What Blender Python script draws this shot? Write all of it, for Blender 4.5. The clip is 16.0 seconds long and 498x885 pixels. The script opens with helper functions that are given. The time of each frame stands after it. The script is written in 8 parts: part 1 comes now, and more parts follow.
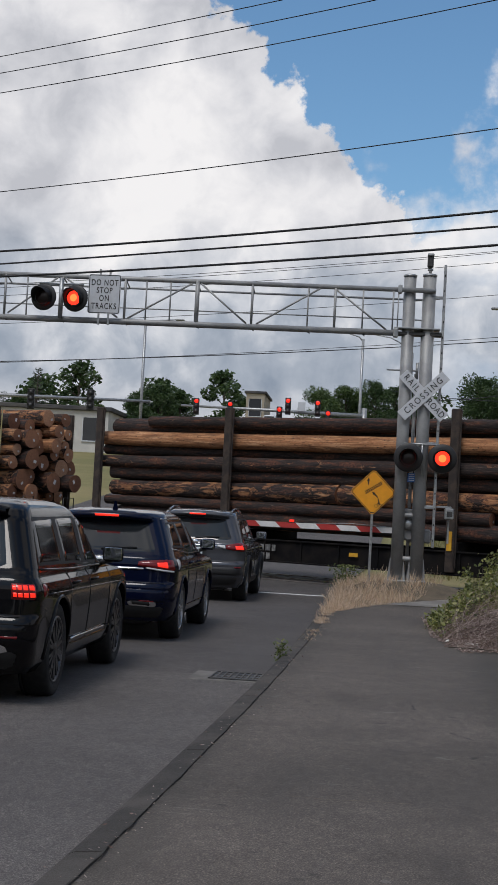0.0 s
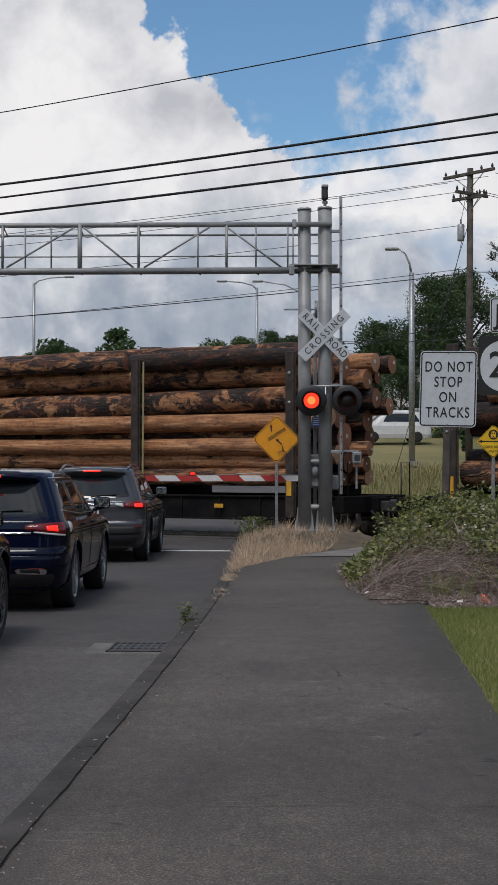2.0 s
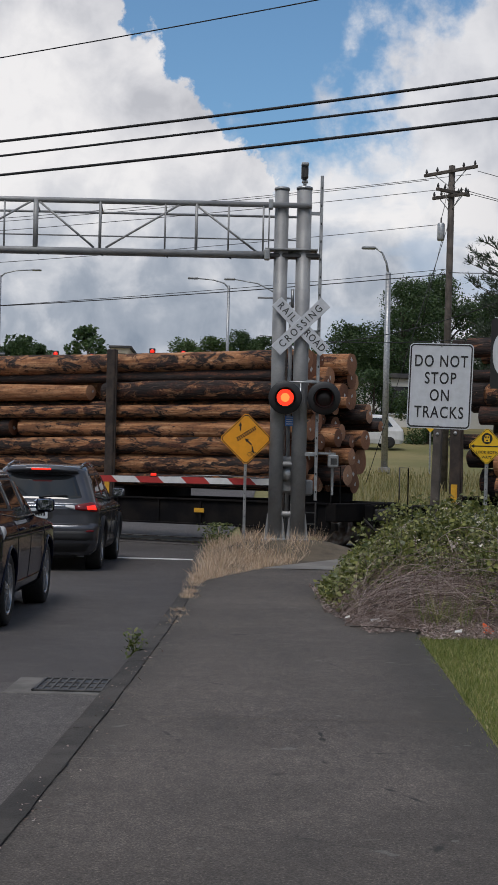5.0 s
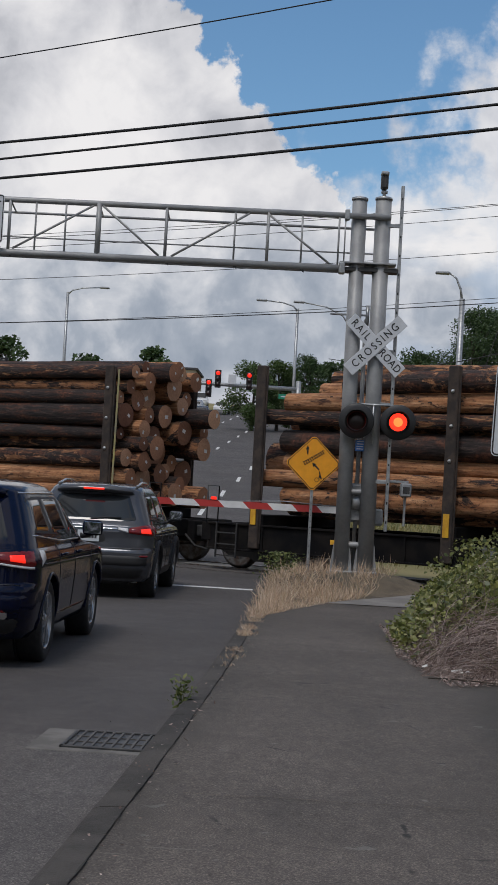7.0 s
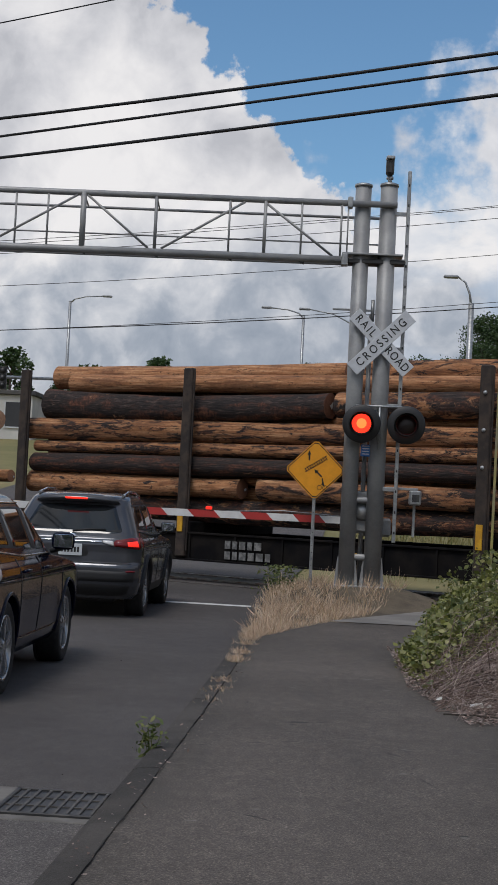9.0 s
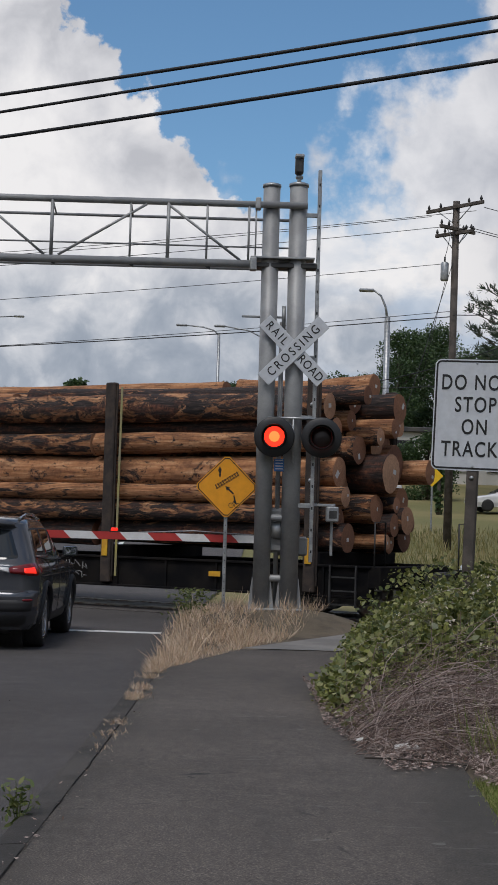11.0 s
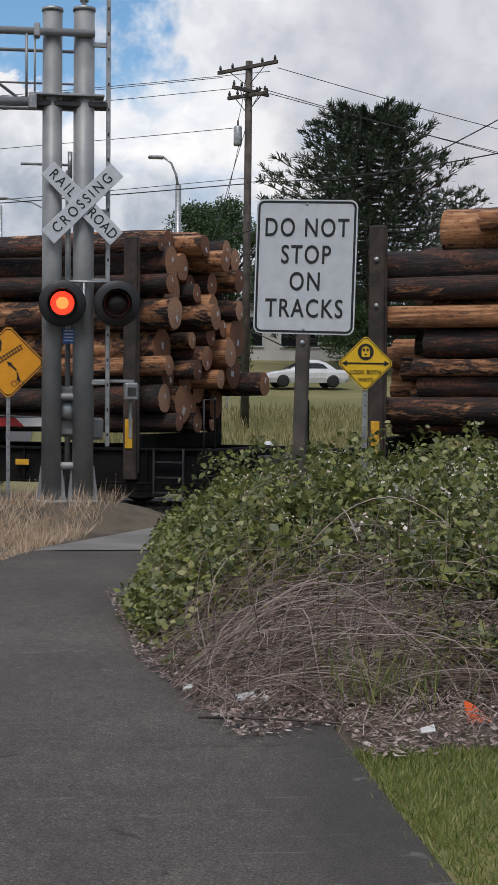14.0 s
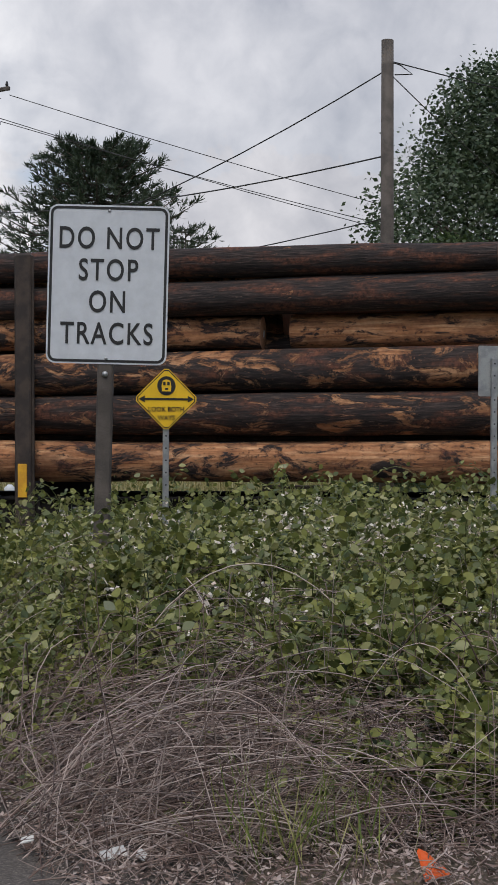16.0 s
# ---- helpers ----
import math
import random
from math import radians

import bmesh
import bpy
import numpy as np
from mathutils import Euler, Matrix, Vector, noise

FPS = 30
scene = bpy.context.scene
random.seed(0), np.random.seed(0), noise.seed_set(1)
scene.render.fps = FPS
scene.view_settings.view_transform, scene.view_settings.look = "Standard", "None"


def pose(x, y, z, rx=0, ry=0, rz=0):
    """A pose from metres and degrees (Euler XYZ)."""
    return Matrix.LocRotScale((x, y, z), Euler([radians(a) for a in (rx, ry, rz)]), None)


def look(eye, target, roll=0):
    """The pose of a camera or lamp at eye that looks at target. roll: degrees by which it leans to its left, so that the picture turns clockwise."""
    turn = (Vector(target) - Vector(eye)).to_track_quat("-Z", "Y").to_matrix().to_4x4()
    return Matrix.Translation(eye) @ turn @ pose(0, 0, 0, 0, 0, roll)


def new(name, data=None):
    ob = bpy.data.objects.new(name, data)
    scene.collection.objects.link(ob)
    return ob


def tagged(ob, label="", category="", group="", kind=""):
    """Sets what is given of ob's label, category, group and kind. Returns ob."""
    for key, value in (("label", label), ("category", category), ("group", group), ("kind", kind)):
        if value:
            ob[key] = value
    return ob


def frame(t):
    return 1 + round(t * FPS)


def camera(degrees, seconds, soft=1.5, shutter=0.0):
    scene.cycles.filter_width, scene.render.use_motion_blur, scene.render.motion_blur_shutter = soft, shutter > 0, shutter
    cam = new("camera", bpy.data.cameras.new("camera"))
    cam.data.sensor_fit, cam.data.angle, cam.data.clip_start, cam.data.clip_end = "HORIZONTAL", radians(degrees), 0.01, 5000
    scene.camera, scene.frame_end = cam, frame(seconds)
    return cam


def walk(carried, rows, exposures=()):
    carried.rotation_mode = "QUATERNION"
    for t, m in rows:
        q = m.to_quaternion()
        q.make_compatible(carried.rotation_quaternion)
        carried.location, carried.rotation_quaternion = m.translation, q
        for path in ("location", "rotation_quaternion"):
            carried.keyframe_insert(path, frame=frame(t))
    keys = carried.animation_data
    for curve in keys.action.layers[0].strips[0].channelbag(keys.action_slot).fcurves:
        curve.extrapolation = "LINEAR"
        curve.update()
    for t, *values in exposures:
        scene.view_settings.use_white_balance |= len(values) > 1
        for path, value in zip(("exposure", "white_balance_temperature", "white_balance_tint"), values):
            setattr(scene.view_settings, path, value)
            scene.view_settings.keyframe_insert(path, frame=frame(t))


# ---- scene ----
cam = camera(18.4, 16.0, soft=0.9)
PATH = [
    (0.0, look((-0.771, -30.658, 1.656), (-2.200, -10.729, 2.534), 3.07)),
    (0.5, look((-0.878, -30.225, 1.501), (-2.147, -10.270, 1.931), 4.22)),
    (1.0, look((-0.811, -30.012, 1.657), (-1.740, -10.033, 1.585), 0.77)),
    (1.5, look((-0.811, -29.439, 1.656), (-2.439, -9.507, 1.857), 1.52)),
    (2.0, look((-0.803, -29.050, 1.600), (-0.916, -9.053, 1.930), -0.01)),
    (2.5, look((-0.781, -28.653, 1.597), (-1.224, -8.659, 1.725), 2.49)),
    (3.0, look((-0.783, -28.158, 1.611), (-0.318, -8.167, 1.215), 2.31)),
    (3.5, look((-0.777, -27.772, 1.606), (-1.597, -7.807, 0.746), 3.65)),
    (4.0, look((-0.796, -27.315, 1.597), (-0.764, -7.316, 1.518), 1.87)),
    (6.5, look((-0.785, -25.507, 1.586), (-0.411, -5.517, 2.094), 1.18)),
    (7.0, look((-0.830, -24.993, 1.589), (-1.373, -5.011, 2.256), 3.20)),
    (7.5, look((-0.832, -24.544, 1.578), (-1.194, -4.580, 2.719), 1.75)),
    (8.0, look((-0.806, -24.106, 1.566), (-1.523, -4.124, 2.025), 2.83)),
    (10.5, look((-0.569, -22.218, 1.570), (-0.551, -2.272, 3.032), 2.09)),
    (11.0, look((-0.551, -21.903, 1.567), (-0.181, -1.937, 2.674), 1.64)),
    (11.5, look((-0.520, -21.286, 1.585), (-0.616, -1.312, 2.597), 2.50)),
    (12.0, look((-0.494, -21.086, 1.577), (0.759, -1.137, 2.271), 0.48)),
    (12.5, look((-0.496, -20.654, 1.569), (0.027, -0.661, 1.417), 2.61)),
    (13.0, look((-0.465, -20.193, 1.567), (2.527, -0.418, 1.632), 0.81)),
    (13.5, look((-0.442, -19.752, 1.557), (2.328, 0.049, 1.072), 1.83)),
    (14.0, look((-0.462, -19.216, 1.562), (2.650, 0.536, 1.146), 0.33)),
    (14.5, look((-0.512, -18.674, 1.577), (3.317, 0.956, 1.454), 2.02)),
    (15.0, look((-0.543, -18.163, 1.577), (5.790, 0.806, 1.859), -0.66)),
    (15.5, look((-0.633, -17.722, 1.623), (5.804, 1.203, 0.969), 0.76)),
    (16.0, look((-0.646, -17.179, 1.592), (5.963, 1.697, 1.690), -0.20)),
]
walk(cam, PATH, exposures=((0.0, 0.0, 6400.0, 13.0), (2.0, -0.04, 6400.0, 13.0), (3.0, 0.04, 6400.0, 13.0), (4.0, 0.0, 6400.0, 13.0), (6.5, -0.08, 6400.0, 13.0), (10.5, -0.08, 6400.0, 13.0), (12.0, 0.0, 6400.0, 13.0), (12.5, 0.02, 6400.0, 13.0), (13.5, 0.20, 6400.0, 13.0), (14.5, 0.12, 6400.0, 13.0), (15.0, 0.08, 6400.0, 13.0), (15.5, 0.20, 6400.0, 13.0), (16.0, 0.22, 6400.0, 13.0)))

# ---- world: blue sky with cumulus over a grey band ----
world = bpy.data.worlds.new("sky")
scene.world = world
world.use_nodes = True
NT = world.node_tree
NT.nodes.clear()
SUN_EL, SUN_AZ = 58.0, 202.0      # degrees; azimuth clockwise from +y


class Nodes:
    """Short hand for building node trees."""

    def __init__(self, tree):
        self.t = tree

    def put(self, kind, **inputs):
        n = self.t.nodes.new(kind)
        if "p_operation" in inputs:
            n.operation = inputs["p_operation"]
        if "p_use_clamp" in inputs:
            n.use_clamp = inputs["p_use_clamp"]
        if "p_interpolation_type" in inputs:
            n.interpolation_type = inputs["p_interpolation_type"]
        if "p_feature" in inputs:
            n.feature = inputs["p_feature"]
        for k, v in inputs.items():
            if not k.startswith("p_"):
                key = int(k[1:]) if k[0] == "i" and k[1:].isdigit() else k.replace("_", " ")
                self.link(v, n.inputs[key])
        return n

    def link(self, v, socket):
        if isinstance(v, bpy.types.NodeSocket):
            self.t.links.new(v, socket)
        else:
            socket.default_value = v

    def math(self, op, a, b=0.0, clamp=False):
        return self.put("ShaderNodeMath", p_operation=op, p_use_clamp=clamp, i0=a, i1=b).outputs[0]

    def step(self, v, lo, hi):
        n = self.put("ShaderNodeMapRange", p_interpolation_type="SMOOTHSTEP", i0=v, i1=lo, i2=hi, i3=0.0, i4=1.0)
        return n.outputs[0]

    def mix(self, f, a, b, how="MIX"):
        n = self.t.nodes.new("ShaderNodeMix")
        n.data_type, n.blend_type = "RGBA", how
        self.link(f, n.inputs[0])
        self.link(a, n.inputs[6])
        self.link(b, n.inputs[7])
        return n.outputs[2]

    def noise(self, vec, scale, detail=4.0, rough=0.55, dist=0.0):
        n = self.put("ShaderNodeTexNoise", Vector=vec, Scale=scale, Detail=detail, Roughness=rough, Distortion=dist)
        return n.outputs[0]

    def ramp(self, f, *stops):
        n = self.t.nodes.new("ShaderNodeValToRGB")
        self.link(f, n.inputs[0])
        e = n.color_ramp.elements
        while len(e) < len(stops):
            e.new(0.5)
        for el, (pos, col) in zip(e, stops):
            el.position = pos
            el.color = (*col, 1) if isinstance(col, tuple) else (col, col, col, 1)
        return n.outputs[0]


def scaled(n, vec, s):
    return n.put("ShaderNodeMapping", Vector=vec, Scale=s).outputs[0]


w = Nodes(NT)
sky = w.put("ShaderNodeTexSky")
sky.sky_type, sky.sun_disc, sky.sun_elevation, sky.sun_rotation = "NISHITA", False, radians(SUN_EL), radians(SUN_AZ)
way = w.put("ShaderNodeTexCoord").outputs["Generated"]
xyz = w.put("ShaderNodeSeparateXYZ", Vector=way).outputs
az = w.math("MULTIPLY", w.math("ARCTAN2", xyz[0], xyz[1]), 57.2958)
el = w.math("MULTIPLY", w.math("ARCSINE", xyz[2]), 57.2958)
puff = w.math("SUBTRACT", w.noise(way, 26.0, 8.0, 0.55), 0.5)
puff2 = w.math("SUBTRACT", w.noise(way, 70.0, 6.0, 0.6), 0.5)
edge_noise = w.math("ADD", w.math("MULTIPLY", puff, 7.0), w.math("MULTIPLY", puff2, 1.6))
# the big cumulus: its edge leans to the right as it comes down
edge = w.math("SUBTRACT", 0.9, w.math("MULTIPLY", w.math("MAXIMUM", w.math("SUBTRACT", el, 11.3), 0.0), 0.95))
left = w.step(w.math("ADD", w.math("SUBTRACT", edge, az), edge_noise), -0.25, 0.25)
# the softer cloud on the other side
edge2 = w.math("ADD", 5.5, w.math("MULTIPLY", w.math("MAXIMUM", w.math("SUBTRACT", el, 15.5), 0.0), 1.25))
right = w.step(w.math("ADD", w.math("SUBTRACT", az, edge2), w.math("MULTIPLY", edge_noise, 1.5)), -1.6, 1.3)
low = w.step(w.math("ADD", el, w.math("MULTIPLY", puff, 7.0)), 12.6, 10.6)
wide = w.step(w.noise(way, 3.5, 6.0, 0.55), 0.46, 0.58)
high = w.step(el, 20.0, 26.0)
near = w.math("MAXIMUM", w.math("MAXIMUM", left, w.math("MULTIPLY", right, 0.93)), low)
cover = w.math("ADD", w.math("MULTIPLY", near, w.math("SUBTRACT", 1.0, high)), w.math("MULTIPLY", wide, high), True)
shape = w.noise(way, 9.0, 7.0, 0.52, 0.5)
fine = w.noise(way, 30.0, 6.0, 0.55, 0.3)
lit = w.math("ADD", w.math("MULTIPLY", shape, 0.62), w.math("MULTIPLY", fine, 0.38))
cumulus = w.ramp(lit, (0.37, (0.52, 0.535, 0.56)), (0.45, (0.66, 0.67, 0.685)), (0.52, (0.78, 0.782, 0.78)), (0.60, (0.89, 0.885, 0.865)))
grey = w.ramp(lit, (0.36, (0.22, 0.275, 0.345)), (0.48, (0.37, 0.42, 0.48)), (0.56, (0.60, 0.63, 0.66)), (0.64, (0.90, 0.895, 0.87)))
dull = w.ramp(lit, (0.34, (0.37, 0.385, 0.42)), (0.62, (0.64, 0.64, 0.65)))
bottom = w.math("MULTIPLY", w.step(el, 11.5, 8.0), w.step(el, 2.2, 5.0))
body = w.mix(w.math("MULTIPLY", bottom, 0.95), cumulus, grey)
body = w.mix(w.step(az, 6.0, 15.0), body, dull)
# pale blue gaps low down beside the mast
gaps = w.math("MULTIPLY", w.math("MULTIPLY", w.step(az, 2.0, 6.0), w.step(el, 13.0, 9.5)), w.step(w.noise(scaled(w, way, (1.0, 1.0, 2.2)), 10.0, 6.0, 0.55), 0.44, 0.60))
body = w.mix(w.math("MULTIPLY", w.math("MULTIPLY", gaps, w.step(el, 2.0, 5.0)), w.math("MULTIPLY", w.step(az, 17.0, 11.0), 0.6)), body, (0.36, 0.48, 0.62, 1))
blue = w.mix(1.0, sky.outputs[0], (0.080, 0.108, 0.118, 1), "MULTIPLY")
colour = w.mix(cover, blue, body)
back = w.put("ShaderNodeBackground", Color=colour, Strength=1.0)
w.put("ShaderNodeOutputWorld", Surface=back.outputs[0])

sun = new("sun", bpy.data.lights.new("sun", "SUN"))
sun.data.energy, sun.data.angle, sun.data.color = 1.7, radians(20), (1.0, 0.95, 0.88)
se, sa = radians(SUN_EL), radians(SUN_AZ)
sun.matrix_world = look((0, 0, 60), (-60 * math.sin(sa) * math.cos(se), -60 * math.cos(sa) * math.cos(se), 60 - 60 * math.sin(se)))

# ---- materials ----
def material(name, build):
    m = bpy.data.materials.new(name)
    m.use_nodes = True
    m.node_tree.nodes.clear()
    n = Nodes(m.node_tree)
    out = n.put("ShaderNodeOutputMaterial")
    shader = build(n)
    m.node_tree.links.new(shader, out.inputs[0])
    return m


def bsdf(n, colour, rough=0.6, metal=0.0, height=None, bump=0.3, dist=0.01, **more):
    p = n.put("ShaderNodeBsdfPrincipled")
    n.link(colour if not isinstance(colour, tuple) else (*colour[:3], 1), p.inputs["Base Color"])
    n.link(rough, p.inputs["Roughness"])
    n.link(metal, p.inputs["Metallic"])
    for k, v in more.items():
        n.link(v, p.inputs[k.replace("_", " ")])
    if height is not None:
        b = n.put("ShaderNodeBump", Strength=bump, Distance=dist, Height=height)
        n.link(b.outputs[0], p.inputs["Normal"])
    return p.outputs[0]


def coords(n, which="Object"):
    return n.put("ShaderNodeTexCoord").outputs[which]


def mottled(name, a, b, scale=6.0, fine=60.0, rough=0.7, metal=0.0, bump=0.25, dist=0.004, dark=0.35, **more):
    """Two tones in large patches, with a fine grain on both."""
    def build(n):
        v = coords(n)
        big = n.step(n.noise(v, scale, 5.0), 0.38, 0.62)
        grain = n.noise(v, fine, 4.0, 0.65)
        c = n.mix(big, (*a, 1), (*b, 1))
        c = n.mix(dark, c, n.ramp(grain, (0.3, 0.55), (0.7, 1.0)), "MULTIPLY")
        r = n.math("ADD", rough - 0.08, n.math("MULTIPLY", grain, 0.16))
        return bsdf(n, c, r, metal, grain, bump, dist, **more)
    return material(name, build)


def plain(name, c, rough=0.5, metal=0.0, **more):
    """Even paint with faint dirt."""
    def build(n):
        v = coords(n)
        g = n.noise(v, 9.0, 6.0, 0.65)
        col = n.mix(0.5, (*c, 1), n.ramp(g, (0.3, 0.72), (0.62, 1.0)), "MULTIPLY")
        return bsdf(n, col, n.math("ADD", rough - 0.06, n.math("MULTIPLY", g, 0.14)), metal, g, 0.06, 0.003, **more)
    return material(name, build)


def glow(name, c, strength, base=(0.3, 0.02, 0.01)):
    def build(n):
        return bsdf(n, base, 0.25, Emission_Color=(*c, 1), Emission_Strength=strength)
    return material(name, build)


def asphalt_build(a, b, crack):
    def build(n):
        v = coords(n)
        big = n.noise(v, 0.35, 5.0, 0.6)
        patch = n.noise(v, 2.2, 6.0, 0.65)
        grit = n.noise(v, 110.0, 3.0, 0.7)
        stones = n.put("ShaderNodeTexVoronoi", Vector=v, Scale=85.0).outputs[0]
        c = n.mix(n.step(big, 0.35, 0.68), (*a, 1), (*b, 1))
        c = n.mix(0.55, c, n.ramp(patch, (0.3, 0.6), (0.65, 1.0)), "MULTIPLY")
        c = n.mix(0.9, c, n.ramp(grit, (0.34, 0.30), (0.52, 0.95), (0.62, 1.6), (0.72, 3.0)), "MULTIPLY")
        blot = n.noise(scaled(n, v, (1.0, 0.45, 1.0)), 14.0, 5.0, 0.7)
        c = n.mix(0.6, c, n.ramp(blot, (0.34, 0.68), (0.52, 1.0), (0.68, 1.35)), "MULTIPLY")
        if crack:
            moss = n.step(n.noise(scaled(n, v, (1.0, 0.3, 1.0)), 1.6, 5.0, 0.6), 0.52, 0.68)
            c = n.mix(n.math("MULTIPLY", moss, 0.35), c, (0.034, 0.030, 0.027, 1))
            # moss and dirt that creep in from the lawn side and along the kerb
            px = n.put("ShaderNodeSeparateXYZ", Vector=v).outputs
            lawn_gap = n.math("SUBTRACT", n.math("ADD", 1.615, n.math("MULTIPLY", px[1], 0.05)), px[0])
            kerb_gap = n.math("SUBTRACT", px[0], n.math("ADD", -0.81, n.math("MULTIPLY", px[1], 0.0415)))
            ragged = n.math("MULTIPLY", n.noise(scaled(n, v, (1.0, 0.5, 1.0)), 3.0, 6.0, 0.65), 0.75)
            creep = n.math("ADD", n.step(n.math("SUBTRACT", lawn_gap, ragged), 0.16, -0.25), n.math("MULTIPLY", n.step(n.math("SUBTRACT", kerb_gap, ragged), -0.05, -0.35), 0.7), True)
            c = n.mix(n.math("MULTIPLY", creep, 0.5), c, (0.028, 0.026, 0.020, 1))
            scuff = n.step(n.noise(scaled(n, v, (0.7, 9.0, 1.0)), 2.4, 4.0, 0.5), 0.69, 0.74)
            c = n.mix(n.math("MULTIPLY", scuff, 0.30), c, (0.24, 0.22, 0.205, 1))
            warp = n.put("ShaderNodeMapping", Vector=v, Scale=(0.55, 0.55, 0.55))
            cell = n.put("ShaderNodeTexVoronoi", Vector=warp.outputs[0], Scale=1.0, p_feature="DISTANCE_TO_EDGE").outputs[0]
            line = n.step(n.math("ADD", cell, n.math("MULTIPLY", n.noise(v, 7.0, 4.0), 0.05)), 0.030, 0.022)
            c = n.mix(n.math("MULTIPLY", line, n.step(patch, 0.5, 0.62)), c, (0.018, 0.017, 0.015, 1))
            pale = n.step(n.noise(v, 5.0, 3.0, 0.5), 0.70, 0.74)
            c = n.mix(n.math("MULTIPLY", pale, 0.35), c, (0.22, 0.21, 0.2, 1))
        h = n.math("ADD", n.math("MULTIPLY", grit, 0.6), stones)
        return bsdf(n, c, 0.86, 0.0, h, 0.35, 0.004)
    return build


ASPHALT = material("asphalt", asphalt_build((0.065, 0.057, 0.054), (0.092, 0.082, 0.078), False))
GUTTER = material("pale_worn_asphalt", asphalt_build((0.088, 0.078, 0.073), (0.115, 0.103, 0.097), False))
PATHWAY = material("worn_path_asphalt", asphalt_build((0.078, 0.065, 0.0545), (0.114, 0.095, 0.081), True))
CONCRETE = mottled("concrete", (0.20, 0.195, 0.18), (0.29, 0.28, 0.26), 3.0, 70.0, 0.88, 0, 0.4, 0.004)
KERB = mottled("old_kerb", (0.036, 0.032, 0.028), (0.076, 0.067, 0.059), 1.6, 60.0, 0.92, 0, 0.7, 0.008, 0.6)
PADSTONE = mottled("dirty_concrete", (0.17, 0.158, 0.145), (0.235, 0.22, 0.20), 1.5, 60.0, 0.9, 0, 0.5, 0.005)
CRACK = plain("dark_crack", (0.034, 0.030, 0.026), 0.95)
SOIL = mottled("soil", (0.075, 0.060, 0.042), (0.14, 0.11, 0.075), 2.0, 40.0, 0.95, 0, 0.6, 0.02)
FIELD = mottled("field_grass", (0.155, 0.145, 0.048), (0.235, 0.195, 0.08), 0.12, 3.0, 0.95, 0, 0.5, 0.05)
BALLAST = mottled("ballast", (0.09, 0.085, 0.08), (0.19, 0.18, 0.165), 9.0, 30.0, 0.95, 0, 0.9, 0.03)
PAINTLINE = mottled("road_paint", (0.55, 0.55, 0.53), (0.75, 0.75, 0.72), 5.0, 60.0, 0.7)
RAILSTEEL = mottled("rail_steel", (0.30, 0.29, 0.28), (0.16, 0.12, 0.10), 8.0, 60.0, 0.35, 0.9)
ALUMINIUM = mottled("grey_mast_aluminium", (0.24, 0.243, 0.245), (0.32, 0.322, 0.32), 2.5, 45.0, 0.5, 0.15, 0.08, 0.002, 0.25)
GALV = mottled("galvanised_steel", (0.30, 0.31, 0.32), (0.42, 0.43, 0.43), 10.0, 90.0, 0.42, 0.6, 0.1)
DARKSTEEL = mottled("dark_steel", (0.035, 0.035, 0.037), (0.06, 0.058, 0.055), 6.0, 60.0, 0.55, 0.3)
APRON = mottled("worn_apron", (0.12, 0.112, 0.103), (0.185, 0.174, 0.16), 3.0, 60.0, 0.9)
GRATE = mottled("worn_grate_iron", (0.075, 0.068, 0.062), (0.12, 0.11, 0.10), 9.0, 60.0, 0.6, 0.3)
BLACK = plain("black_paint", (0.012, 0.012, 0.013), 0.45)
SIGNWHITE = plain("sign_white", (0.55, 0.57, 0.60), 0.5)
SIGNBLACK = plain("sign_black", (0.012, 0.012, 0.012), 0.5)
SIGNYELLOW = plain("sign_yellow", (0.85, 0.52, 0.015), 0.42)
SIGNAMBER = plain("sign_amber", (0.80, 0.33, 0.012), 0.42)
SIGNBLUE = plain("sign_blue", (0.02, 0.13, 0.40), 0.45)
SIGNGREEN = plain("sign_green", (0.01, 0.22, 0.13), 0.45)
GATEWHITE = plain("gate_white", (0.70, 0.70, 0.69), 0.5)
GATERED = plain("gate_red", (0.45, 0.035, 0.03), 0.5)
REDON = glow("red_lamp_lit", (1.0, 0.030, 0.012), 2.2)
REDHOT = glow("red_lamp_core", (1.0, 0.10, 0.02), 3.6)
REDOFF = plain("red_lamp_dark", (0.016, 0.005, 0.006), 0.3)
BRAKE = glow("brake_lamp", (1.0, 0.05, 0.03), 2.2, (0.5, 0.02, 0.02))
BRAKEHOT = glow("brake_lamp_core", (1.0, 0.030, 0.012), 1.0, (0.3, 0.012, 0.01))
TAILRED = plain("tail_lens_red", (0.15, 0.006, 0.008), 0.18)
TAILCLEAR = plain("tail_lens_clear", (0.62, 0.62, 0.62), 0.15)
MIRROR = plain("mirror_silver", (0.80, 0.84, 0.90), 0.04, 1.0)
CHROME = plain("chrome", (0.75, 0.76, 0.78), 0.12, 1.0)
RUBBER = mottled("tyre_rubber", (0.012, 0.012, 0.012), (0.022, 0.021, 0.020), 20.0, 90.0, 0.8)
TRIM = plain("black_trim", (0.014, 0.014, 0.015), 0.6)
PLATE = plain("plate", (0.55, 0.58, 0.60), 0.45)
YELLOWPAINT = mottled("yellow_stake_paint", (0.72, 0.40, 0.02), (0.60, 0.30, 0.02), 7.0, 60.0, 0.6)
STRAP = mottled("worn_strap", (0.36, 0.31, 0.10), (0.24, 0.22, 0.14), 1.2, 60.0, 0.8)
STAKE = mottled("rusty_stake", (0.030, 0.023, 0.020), (0.062, 0.044, 0.034), 5.0, 50.0, 0.8, 0.1, 0.4, 0.006)
